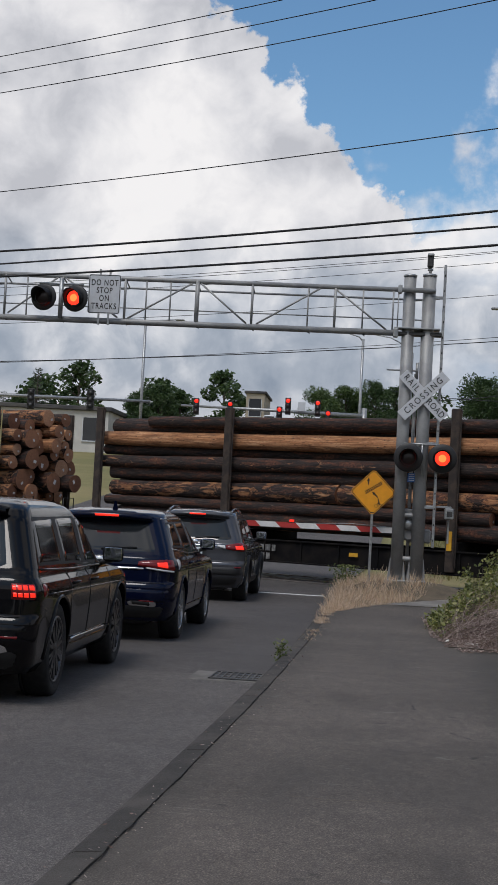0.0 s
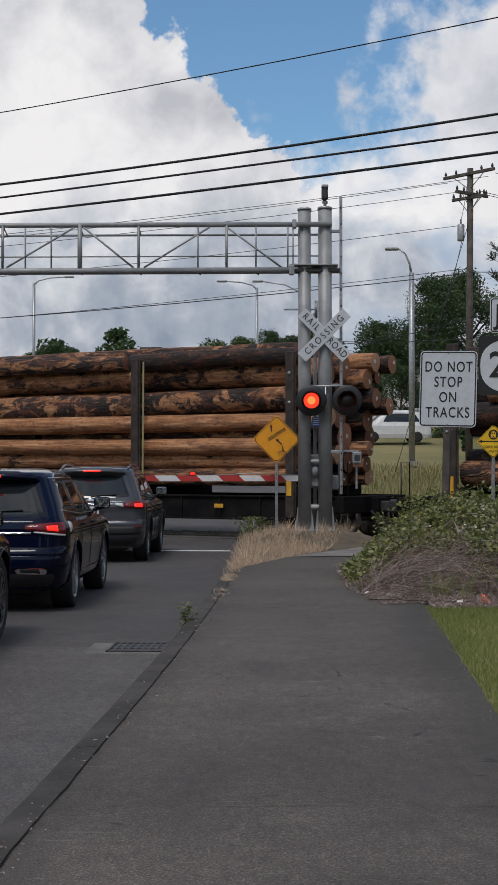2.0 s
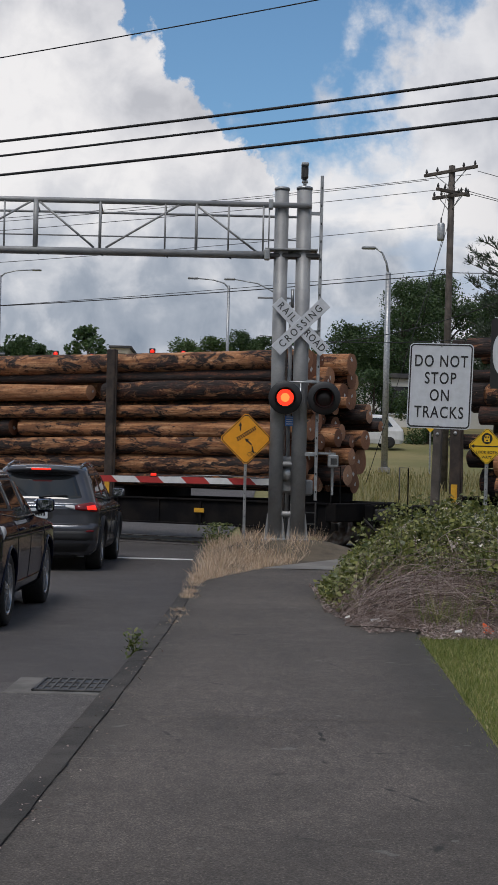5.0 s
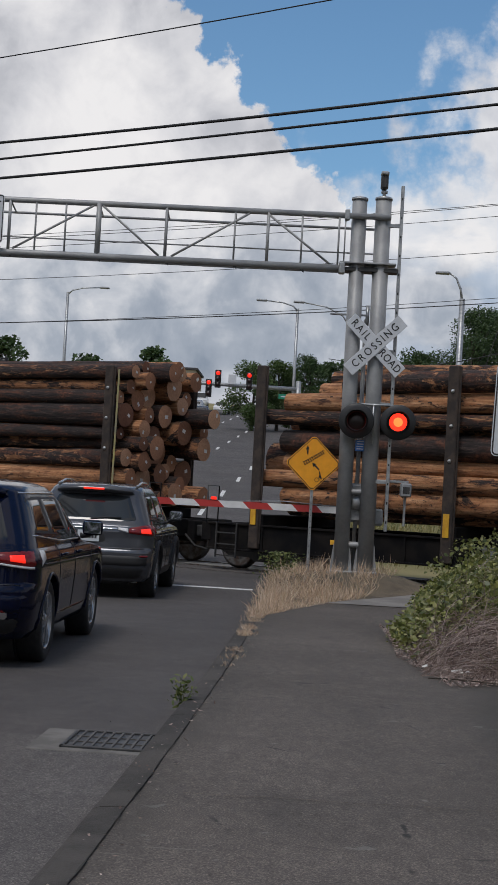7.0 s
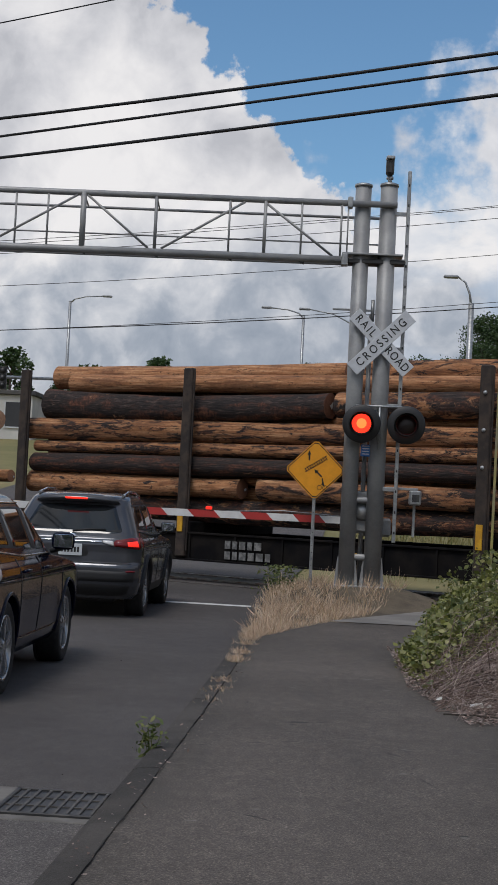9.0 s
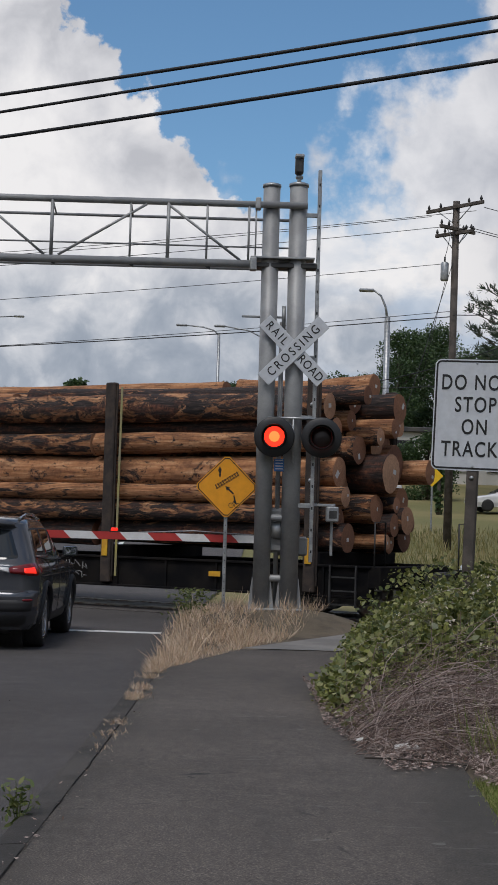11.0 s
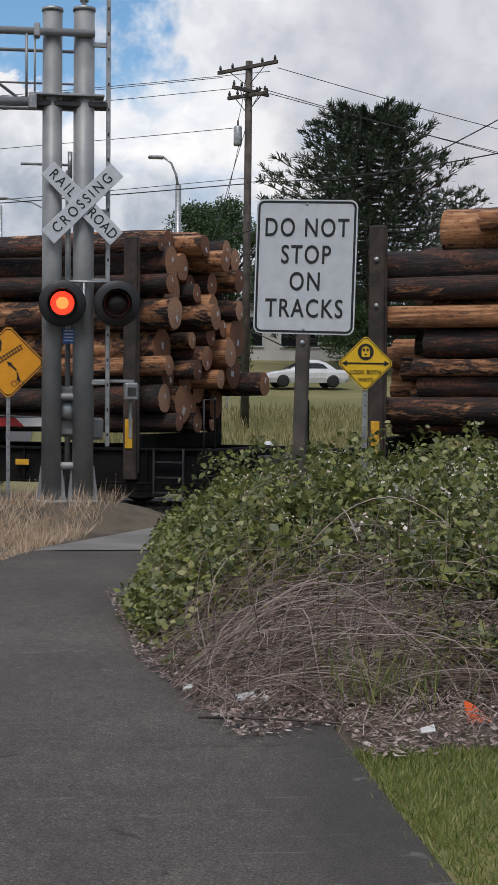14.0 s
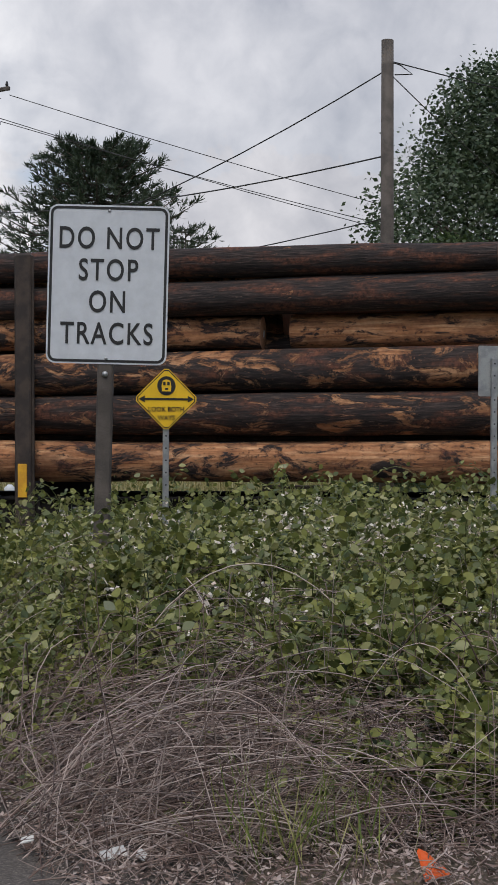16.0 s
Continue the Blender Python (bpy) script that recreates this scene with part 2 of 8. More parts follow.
CARBLACK = mottled("rail_car_black", (0.006, 0.006, 0.007), (0.015, 0.013, 0.012), 2.0, 40.0, 0.85, 0.0, 0.3, Specular_IOR_Level=0.1)
LETTER = mottled("faded_white_letters", (0.24, 0.24, 0.235), (0.10, 0.10, 0.10), 9.0, 60.0, 0.8)
POLEWOOD = mottled("pole_wood", (0.060, 0.050, 0.043), (0.105, 0.088, 0.075), 3.0, 60.0, 0.85, 0, 0.5, 0.01)
CABLE = plain("cable_black", (0.012, 0.012, 0.013), 0.6)
WALLTAN = mottled("tan_wall", (0.36, 0.31, 0.24), (0.42, 0.37, 0.29), 0.6, 20.0, 0.85)
WALLPALE = mottled("pale_wall", (0.52, 0.51, 0.48), (0.60, 0.585, 0.55), 0.6, 20.0, 0.85)
ROOFDARK = mottled("dark_roof", (0.05, 0.05, 0.055), (0.09, 0.085, 0.08), 0.8, 20.0, 0.85)
ORANGE = plain("cone_orange", (0.85, 0.13, 0.02), 0.5)
LITTERWHITE = plain("litter_white", (0.62, 0.61, 0.58), 0.7)


def glass_build(n):
    v = coords(n)
    g = n.noise(v, 4.0, 4.0)
    return bsdf(n, (0.012, 0.014, 0.016), n.math("ADD", 0.03, n.math("MULTIPLY", g, 0.04)), 0.0, Specular_IOR_Level=0.5, Coat_Weight=0.1, Coat_Roughness=0.03)


CARGLASS = material("tinted_car_glass", glass_build)


def paint(name, c, flake=0.35):
    def build(n):
        v = coords(n)
        dust = n.noise(v, 3.0, 6.0, 0.65)
        col = n.mix(0.5, (*c, 1), n.ramp(dust, (0.3, 0.75), (0.7, 1.15)), "MULTIPLY")
        return bsdf(n, col, n.math("ADD", 0.12, n.math("MULTIPLY", dust, 0.10)), flake, Specular_IOR_Level=0.05, Coat_Weight=0.42, Coat_Roughness=0.03)
    return material(name, build)


PAINT_BLACK = paint("black_car_paint", (0.005, 0.005, 0.006), 0.0)
PAINT_NAVY = paint("navy_car_paint", (0.0025, 0.0045, 0.018), 0.0)
PAINT_GREY = paint("grey_car_paint", (0.085, 0.088, 0.098), 0.4)
PAINT_WHITE = paint("white_car_paint", (0.62, 0.62, 0.62), 0.0)
RIMGREY = plain("alloy_rim_grey", (0.10, 0.10, 0.105), 0.3, 0.8)
PAINT_RED = paint("red_car_paint", (0.20, 0.015, 0.015), 0.2)
PAINT_SILVER = paint("silver_car_paint", (0.36, 0.37, 0.38), 0.6)


def bark_maker(level):
    """Bark that is torn off in patches down to the orange wood; how much differs from log to log."""
    return lambda n: bark_build(n, level)


def bark_build(n, level):
    v = coords(n)
    own = n.put("ShaderNodeObjectInfo").outputs["Random"]
    shift = n.put("ShaderNodeCombineXYZ", X=n.math("MULTIPLY", own, 37.0), Y=n.math("MULTIPLY", own, 91.0), Z=0.0).outputs[0]
    v2 = n.put("ShaderNodeVectorMath", p_operation="ADD", i0=v, i1=shift).outputs[0]
    long = scaled(n, v2, (0.55, 2.6, 2.6))
    patch = n.noise(scaled(n, v2, (0.85, 2.4, 2.4)), 2.0, 9.0, 0.74, 0.7)
    ridge = n.noise(scaled(n, v2, (4.0, 34.0, 34.0)), 1.0, 5.0, 0.6, 0.4)
    lump = n.noise(v2, 16.0, 5.0, 0.65)
    limit = n.math("ADD", level, n.math("MULTIPLY", n.math("SUBTRACT", n.math("FRACT", n.math("MULTIPLY", own, 7.31)), 0.5), -0.26))
    bare = n.step(n.math("SUBTRACT", patch, limit), -0.03, 0.045)
    dark = n.ramp(ridge, (0.36, (0.006, 0.004, 0.004)), (0.56, (0.024, 0.016, 0.014)), (0.74, (0.095, 0.064, 0.052)))
    rust = n.ramp(lump, (0.35, (0.018, 0.008, 0.006)), (0.68, (0.16, 0.058, 0.030)))
    bark = n.mix(n.step(n.noise(long, 2.8, 5.0), 0.46, 0.66), dark, rust)
    wood = n.ramp(n.noise(scaled(n, v2, (1.2, 20.0, 20.0)), 1.0, 5.0, 0.6), (0.3, (0.20, 0.075, 0.030)), (0.5, (0.40, 0.180, 0.078)), (0.70, (0.62, 0.355, 0.19)))
    film = n.step(n.noise(scaled(n, v2, (1.4, 5.0, 5.0)), 1.0, 6.0, 0.65), 0.47, 0.62)
    wood = n.mix(n.math("MULTIPLY", film, 0.62), wood, (0.13, 0.054, 0.026, 1))
    wood = n.mix(0.5, wood, n.ramp(lump, (0.3, 0.45), (0.65, 1.05)), "MULTIPLY")
    # pale scuffs where the bark was grazed, dark flecks of bark left on the bare wood
    scuff = n.step(n.noise(scaled(n, v2, (1.1, 6.0, 6.0)), 2.2, 8.0, 0.72), 0.63, 0.69)
    bark = n.mix(n.math("MULTIPLY", scuff, 0.55), bark, (0.24, 0.165, 0.13, 1))
    fleck = n.step(n.noise(scaled(n, v2, (1.6, 5.0, 5.0)), 3.6, 8.0, 0.75), 0.55, 0.64)
    wood = n.mix(n.math("MULTIPLY", fleck, 0.85), wood, (0.022, 0.012, 0.009, 1))
    c = n.mix(bare, bark, wood)
    h = n.math("ADD", n.math("MULTIPLY", ridge, 0.8), n.math("MULTIPLY", bare, -0.5))
    return bsdf(n, c, 0.88, 0.0, h, 0.7, 0.03)


BARK = material("torn_log_bark", bark_maker(0.575))
OLDBARK = material("dark_log_bark", bark_maker(0.635))
PEELED = material("peeled_log_bark", bark_maker(0.44))


def logend_build(n):
    v = coords(n)
    own = n.put("ShaderNodeObjectInfo").outputs["Random"]
    flat = scaled(n, v, (0.0, 1.0, 1.0))
    r = n.put("ShaderNodeVectorMath", p_operation="LENGTH", i0=flat).outputs["Value"]
    rings = n.math("SINE", n.math("MULTIPLY", n.math("ADD", r, n.math("MULTIPLY", n.noise(v, 5.0), 0.05)), 330.0))
    c = n.ramp(n.math("ADD", n.math("MULTIPLY", own, 0.8), n.math("MULTIPLY", n.noise(v, 4.0, 5.0), 0.25)), (0.1, (0.16, 0.064, 0.034)), (0.6, (0.40, 0.185, 0.098)), (1.0, (0.58, 0.335, 0.20)))
    c = n.mix(0.35, c, n.ramp(n.math("ADD", n.math("MULTIPLY", rings, 0.5), 0.5), (0.0, 0.65), (1.0, 1.0)), "MULTIPLY")
    c = n.mix(0.5, c, n.ramp(n.noise(v, 24.0, 5.0), (0.35, 0.5), (0.65, 1.0)), "MULTIPLY")
    return bsdf(n, c, 0.85, 0.0, rings, 0.15, 0.003)


LOGEND = material("sawn_log_end", logend_build)


def leafy(name, *tones, rough=0.55, through_light=0.25):
    """Leaves and blades, each with a tone of its own."""
    def build(n):
        own = n.put("ShaderNodeNewGeometry").outputs["Random Per Island"]
        stops = [(k / max(1, len(tones) - 1), t) for k, t in enumerate(tones)]
        c = n.ramp(own, *stops)
        d = n.put("ShaderNodeBsdfPrincipled", Base_Color=c, Roughness=rough)
        tr = n.put("ShaderNodeBsdfTranslucent", Color=c)
        m = n.put("ShaderNodeMixShader", i0=through_light, i1=d.outputs[0], i2=tr.outputs[0])
        return m.outputs[0]
    return material(name, build)


BRAMBLE = leafy("bramble_leaves", (0.044, 0.064, 0.017), (0.140, 0.160, 0.038), (0.275, 0.280, 0.075), (0.070, 0.092, 0.026), (0.40, 0.38, 0.16), rough=0.42, through_light=0.3)
BLOSSOM = leafy("bramble_blossom", (0.80, 0.70, 0.60), (0.90, 0.84, 0.75), (0.55, 0.40, 0.33))
CANE = leafy("dry_canes", (0.12, 0.076, 0.062), (0.24, 0.172, 0.145), (0.48, 0.39, 0.345), (0.060, 0.037, 0.031), (0.15, 0.098, 0.078), rough=0.8, through_light=0.0)
DEADLEAF = leafy("dead_leaves", (0.18, 0.12, 0.098), (0.32, 0.235, 0.20), (0.50, 0.41, 0.365), (0.10, 0.064, 0.052), (0.23, 0.16, 0.13), rough=0.8, through_light=0.05)
LAWN = leafy("lawn_blades", (0.098, 0.142, 0.026), (0.155, 0.200, 0.042), (0.235, 0.262, 0.066), (0.40, 0.36, 0.16))
STRAW = leafy("dry_grass_blades", (0.52, 0.35, 0.23), (0.72, 0.53, 0.37), (0.82, 0.66, 0.50), (0.32, 0.21, 0.14), (0.64, 0.50, 0.31), through_light=0.3)
WEED = leafy("weed_leaves", (0.06, 0.09, 0.025), (0.11, 0.14, 0.04), (0.19, 0.20, 0.06))
# stem brown darkened to stand for the shade within the thicket
STEMSHADE = mottled("shaded_stem_core", (0.022, 0.018, 0.013), (0.055, 0.044, 0.033), 5.0, 40.0, 0.95, 0, 0.8, 0.03)
OAK = leafy("broad_tree_leaves", (0.022, 0.048, 0.016), (0.040, 0.080, 0.022), (0.065, 0.11, 0.030), (0.032, 0.060, 0.020))
LIGHTTREE = leafy("bright_tree_leaves", (0.040, 0.078, 0.020), (0.066, 0.110, 0.028), (0.095, 0.14, 0.04))
NEEDLE = leafy("pine_needles", (0.018, 0.034, 0.020), (0.034, 0.056, 0.030), (0.062, 0.085, 0.046), through_light=0.1)
POPLAR = leafy("cottonwood_leaves", (0.022, 0.042, 0.020), (0.040, 0.068, 0.030), (0.070, 0.102, 0.050), (0.11, 0.14, 0.085))
TRUNK = mottled("tree_bark", (0.045, 0.036, 0.028), (0.09, 0.072, 0.056), 3.0, 30.0, 0.9, 0, 0.7, 0.03)

# ---- mesh tools ----
class Mb:
    """Collects vertices and faces for one mesh."""

    def __init__(self):
        self.v, self.f, self.m, self.s = [], [], [], []

    def add(self, verts, faces, mat=0, smooth=False, at=None):
        k = len(self.v)
        if at is not None:
            verts = [tuple(at @ Vector(p)) for p in verts]
        self.v += [tuple(p) for p in verts]
        self.f += [tuple(i + k for i in f) for f in faces]
        self.m += [mat] * len(faces)
        self.s += [smooth] * len(faces)
        return self

    def box(self, x0, x1, y0, y1, z0, z1, mat=0, c=0.0, at=None):
        """A box; c rounds its edges off."""
        if c <= 0:
            p = [(x, y, z) for x in (x0, x1) for y in (y0, y1) for z in (z0, z1)]
            return self.add(p, [(0, 1, 3, 2), (4, 6, 7, 5), (0, 4, 5, 1), (2, 3, 7, 6), (0, 2, 6, 4), (1, 5, 7, 3)], mat, False, at)
        c = min(c, (x1 - x0) * 0.49, (y1 - y0) * 0.49, (z1 - z0) * 0.49)
        cx, cy, cz = (x0 + x1) / 2, (y0 + y1) / 2, (z0 + z1) / 2
        hx, hy, hz = (x1 - x0) / 2, (y1 - y0) / 2, (z1 - z0) / 2
        p, ids = [], {}
        for sx in (-1, 1):
            for sy in (-1, 1):
                for sz in (-1, 1):
                    for ax in range(3):
                        h = [hx - c, hy - c, hz - c]
                        h[ax] += c
                        ids[sx, sy, sz, ax] = len(p)
                        p.append((cx + sx * h[0], cy + sy * h[1], cz + sz * h[2]))
        f = []
        for s in (-1, 1):
            for ax in range(3):
                u, v = [a for a in range(3) if a != ax]
                quad = []
                for a, b in ((-1, -1), (1, -1), (1, 1), (-1, 1)):
                    k = [0, 0, 0]
                    k[ax], k[u], k[v] = s, a, b
                    quad.append(ids[(*k, ax)])
                f.append(tuple(quad))
        for ax in range(3):
            u, v = [a for a in range(3) if a != ax]
            for a in (-1, 1):
                for b in (-1, 1):
                    k0, k1 = [0, 0, 0], [0, 0, 0]
                    k0[ax], k1[ax] = -1, 1
                    k0[u] = k1[u] = a
                    k0[v] = k1[v] = b
                    f.append((ids[(*k0, u)], ids[(*k1, u)], ids[(*k1, v)], ids[(*k0, v)]))
        for sx in (-1, 1):
            for sy in (-1, 1):
                for sz in (-1, 1):
                    f.append((ids[sx, sy, sz, 0], ids[sx, sy, sz, 1], ids[sx, sy, sz, 2]))
        return self.add(p, f, mat, False, at)

    def tube(self, pts, r, n=8, mat=0, cap=True, smooth=True):
        """A round bar along the points; r is one radius or one for each point."""
        pts = [Vector(p) for p in pts]
        rs = r if isinstance(r, (list, tuple)) else [r] * len(pts)
        verts, faces = [], []
        for i, p in enumerate(pts):
            d = (pts[min(i + 1, len(pts) - 1)] - pts[max(i - 1, 0)]).normalized()
            a = d.orthogonal().normalized() if i == 0 else (a - d * a.dot(d)).normalized()
            b = d.cross(a)
            for k in range(n):
                t = 2 * math.pi * k / n
                verts.append(p + rs[i] * (math.cos(t) * a + math.sin(t) * b))
        for i in range(len(pts) - 1):
            for k in range(n):
                faces.append((i * n + k, i * n + (k + 1) % n, (i + 1) * n + (k + 1) % n, (i + 1) * n + k))
        self.add(verts, faces, mat, smooth)
        if cap:
            k0 = len(self.v) - len(verts)
            self.f += [tuple(k0 + n - 1 - k for k in range(n)), tuple(k0 + (len(pts) - 1) * n + k for k in range(n))]
            self.m += [mat, mat]
            self.s += [False, False]
        return self

    def prism(self, outline, y0, y1, mat=0, at=None):
        """A flat outline (x, z) with thickness from y0 to y1."""
        k = len(outline)
        v = [(x, y0, z) for x, z in outline] + [(x, y1, z) for x, z in outline]
        f = [tuple(range(k)), tuple(range(2 * k - 1, k - 1, -1))]
        f += [(i, i + k, (i + 1) % k + k, (i + 1) % k) for i in range(k)]
        return self.add(v, f, mat, False, at)

    def lathe(self, prof, n=24, mat=0, at=None, smooth=True):
        """Rings (radius, y) turned about the y axis."""
        v = [(r * math.cos(2 * math.pi * k / n), y, r * math.sin(2 * math.pi * k / n)) for r, y in prof for k in range(n)]
        f = [(i * n + k, i * n + (k + 1) % n, (i + 1) * n + (k + 1) % n, (i + 1) * n + k) for i in range(len(prof) - 1) for k in range(n)]
        return self.add(v, f, mat, smooth, at)

    def mesh(self, name, *mats):
        me = bpy.data.meshes.new(name)
        me.from_pydata(self.v, [], self.f)
        for m in mats:
            me.materials.append(m)
        me.polygons.foreach_set("material_index", self.m)
        me.polygons.foreach_set("use_smooth", self.s)
        me.validate()
        me.update()
        b = bmesh.new()
        b.from_mesh(me)
        bmesh.ops.recalc_face_normals(b, faces=b.faces)
        b.to_mesh(me)
        b.free()
        return me


def thing(name, label, category, m=None, group="", kind=""):
    ob = new(name)
    ob.empty_display_size = 0.1
    if m is not None:
        ob.matrix_world = m
    return tagged(ob, label, category, group, kind)


def part(name, mb, mats, parent, label="", at=None):
    me = mb.mesh(name, *(mats if isinstance(mats, tuple) else (mats,))) if isinstance(mb, Mb) else mb
    ob = new(name, me)
    ob.parent = parent
    if at is not None:
        ob.matrix_basis = at
    if label:
        ob["label"] = label
    return ob


def solid(name, mb, mats, label, category, m=None, group="", kind=""):
    me = mb.mesh(name, *(mats if isinstance(mats, tuple) else (mats,))) if isinstance(mb, Mb) else mb
    ob = new(name, me)
    if m is not None:
        ob.matrix_world = m
    return tagged(ob, label, category, group, kind)


def words(text, size, mat, depth=0.002, bold=0.0, spacing=1.0, squeeze=1.0):
    """Lettering as a mesh in the xz plane, facing -y, centred."""
    cu = bpy.data.curves.new("lettering", "FONT")
    cu.body, cu.size, cu.extrude, cu.offset, cu.align_x, cu.align_y, cu.space_character = text, size, depth, bold, "CENTER", "CENTER", spacing
    cu.resolution_u = 4
    tmp = bpy.data.objects.new("lettering", cu)
    scene.collection.objects.link(tmp)
    bpy.context.view_layer.update()
    me = bpy.data.meshes.new_from_object(tmp.evaluated_get(bpy.context.evaluated_depsgraph_get()))
    bpy.data.objects.remove(tmp)
    bpy.data.curves.remove(cu)
    me.transform(Matrix.Diagonal((squeeze, 1, 1, 1)))
    me.transform(Euler((math.pi / 2, 0, 0)).to_matrix().to_4x4())
    me.materials.clear()
    me.materials.append(mat)
    return me


def cards(name, centre, axis, side, length, width, mat, fold=0.0, oval=False):
    """Many small leaves or blades as one mesh: arrays of centres, long axes, side axes, lengths, widths."""
    n = len(centre)
    L, W = length[:, None] * 0.5, width[:, None] * 0.5
    up = np.cross(axis, side)
    if oval:
        shape = ((-1.0, 0.0), (-0.55, 0.72), (0.0, 1.0), (0.55, 0.62), (1.0, 0.0), (0.55, -0.62), (0.0, -1.0), (-0.55, -0.72))
    else:
        shape = ((-1.0, 0.0), (0.0, 1.0), (1.0, 0.0), (0.0, -1.0))
    c_ = len(shape)
    v = np.stack([centre + axis * L * a + side * W * b + up * W * fold * abs(b) for a, b in shape], 1)
    me = bpy.data.meshes.new(name)
    me.vertices.add(c_ * n)
    me.vertices.foreach_set("co", v.ravel())
    me.loops.add(c_ * n)
    me.loops.foreach_set("vertex_index", np.arange(c_ * n, dtype=np.int32))
    me.polygons.add(n)
    me.polygons.foreach_set("loop_start", np.arange(0, c_ * n, c_, dtype=np.int32))
    me.materials.append(mat)
    me.update(calc_edges=True)
    return me


def unit(a):
    return a / np.maximum(np.linalg.norm(a, axis=1, keepdims=True), 1e-9)


def strands(name, paths, radius, mat, n=3):
    """Thin stems as one mesh: paths of equal length (count, points, 3)."""
    c, k, _ = paths.shape
    d = np.gradient(paths, axis=1)
    d /= np.maximum(np.linalg.norm(d, axis=2, keepdims=True), 1e-9)
    ref = np.where(np.abs(d[..., 2:3]) > 0.9, np.array([1.0, 0, 0]), np.array([0, 0, 1.0]))
    a = np.cross(d, ref)
    a /= np.maximum(np.linalg.norm(a, axis=2, keepdims=True), 1e-9)
    b = np.cross(d, a)
    taper = np.linspace(1.0, 0.45, k)[None, :, None]
    rad = np.asarray(radius).reshape(-1, 1, 1) * taper
    rings = np.stack([paths + rad * (math.cos(t) * a + math.sin(t) * b) for t in np.arange(n) * 2 * math.pi / n], 2)
    idx = np.arange(c * k * n).reshape(c, k, n)
    q = np.stack([idx[:, :-1, :], np.roll(idx, -1, 2)[:, :-1, :], np.roll(idx, -1, 2)[:, 1:, :], idx[:, 1:, :]], -1).reshape(-1, 4)
    me = bpy.data.meshes.new(name)
    me.vertices.add(c * k * n)
    me.vertices.foreach_set("co", rings.ravel())
    me.loops.add(4 * len(q))
    me.loops.foreach_set("vertex_index", q.ravel().astype(np.int32))
    me.polygons.add(len(q))
    me.polygons.foreach_set("loop_start", np.arange(0, 4 * len(q), 4, dtype=np.int32))
    me.polygons.foreach_set("use_smooth", np.ones(len(q), bool))
    me.materials.append(mat)
    me.update(calc_edges=True)
    return me

# ---- the ground, road, path ----
# the kerb bends gently: points of its line
KERB_Y = [-120.0] + [float(v) for v in range(-28, 3)] + [60.0, 260.0]
KERB_LINE = [-6.7] + [-1.17 + 0.02327 * (v - 0.5) - 0.001036 * (v - 0.5) * (v + 15.4) for v in range(-28, 3)] + [1.5, 9.8]


def kerb_x(y):
    return np.interp(y, KERB_Y, KERB_LINE)


def path_x(y):
    return 1.0 + 0.05 * (y + 12.3)


def hill(y):
    """The land climbs beyond the tracks."""
    t = y - 18.0
    if t <= 0:
        return 0.0
    if t < 20:
        return 0.086 * t * t / 40.0
    if t < 175:
        return 0.086 * (t - 10.0)
    return 0.086 * 165 + (1 - math.exp(-(t - 175) / 60.0)) * 2.5


MAST = (0.33, 0.08)


def land(x, y):
    u = x - kerb_x(y)
    near = (x - TRACK.x) * math.sin(ANG) - (y - TRACK.y) * math.cos(ANG)     # how far on this side of the track
    side = min(1.0, max(0.0, (u - 0.02) / 0.1)) * min(1.0, max(0.0, (4.2 - y) / 2.2)) * min(1.0, max(0.0, (near - 2.6) / 1.6))
    z = -0.05 + 0.165 * side
    d = ((x - MAST[0]) / 1.25) ** 2 + ((y - MAST[1]) / 1.3) ** 2
    z += 0.30 * math.exp(-d * d) * side
    z += 0.02 * noise.noise(Vector((x * 0.9, y * 0.9, 3.0))) * side
    return z + hill(y)


def ground():
    us = [-1500, -600, -250, -120, -60, -40, -25, -16, -10, -5, -2, -0.5, 0.0, 0.08, 0.15, 0.4, 0.7, 1.0, 1.3, 1.6, 1.9, 2.2, 2.5, 2.8, 3.2, 3.6, 4, 4.6, 5.2, 6, 7, 8.5, 10, 13, 17, 22, 30, 40, 60, 120, 250, 600, 1500]
    ys = [-1500, -500, -200, -90, -60, -45, -38] + list(np.arange(-34, -4, 0.8)) + list(np.arange(-4, 5, 0.35)) + list(np.arange(5, 40, 1.6)) + list(np.arange(40, 260, 8.0)) + [280, 320, 400, 600, 1000, 1800]
    v = [(kerb_x(max(-120, min(y, 60))) + u, y, land(kerb_x(max(-120, min(y, 60))) + u, y) if abs(y) < 900 else hill(y) - 0.05) for y in ys for u in us]
    n = len(us)
    f = [(j * n + i, j * n + i + 1, (j + 1) * n + i + 1, (j + 1) * n + i) for j in range(len(ys) - 1) for i in range(n - 1)]
    mb = Mb().add(v, f, 0, True)
    for k, poly in enumerate(f):
        y, u = ys[k // (n - 1)], us[k % (n - 1)]
        if -14 < y < 5 and -1 < u < 14:
            mb.m[k] = 1
    return solid("ground", mb, (FIELD, SOIL), "grassy land with bare soil that climbs beyond the tracks", "ground", kind="structure")


def ribbon(name, x0, x1, ys, lift, mats, label, kind="structure", category="road"):
    """A strip that follows the land, between two lines x0(y) and x1(y)."""
    mb = Mb()
    v, f = [], []
    for y in ys:
        a, b = x0(y), x1(y)
        for k in range(5):
            v.append((a + (b - a) * k / 4, y, hill(y) + lift))
    for j in range(len(ys) - 1):
        for k in range(4):
            f.append((j * 5 + k, j * 5 + k + 1, j * 5 + k + 6, j * 5 + k + 5))
    mb.add(v, f, 0, True)
    return solid(name, mb, mats, label, category, kind=kind)


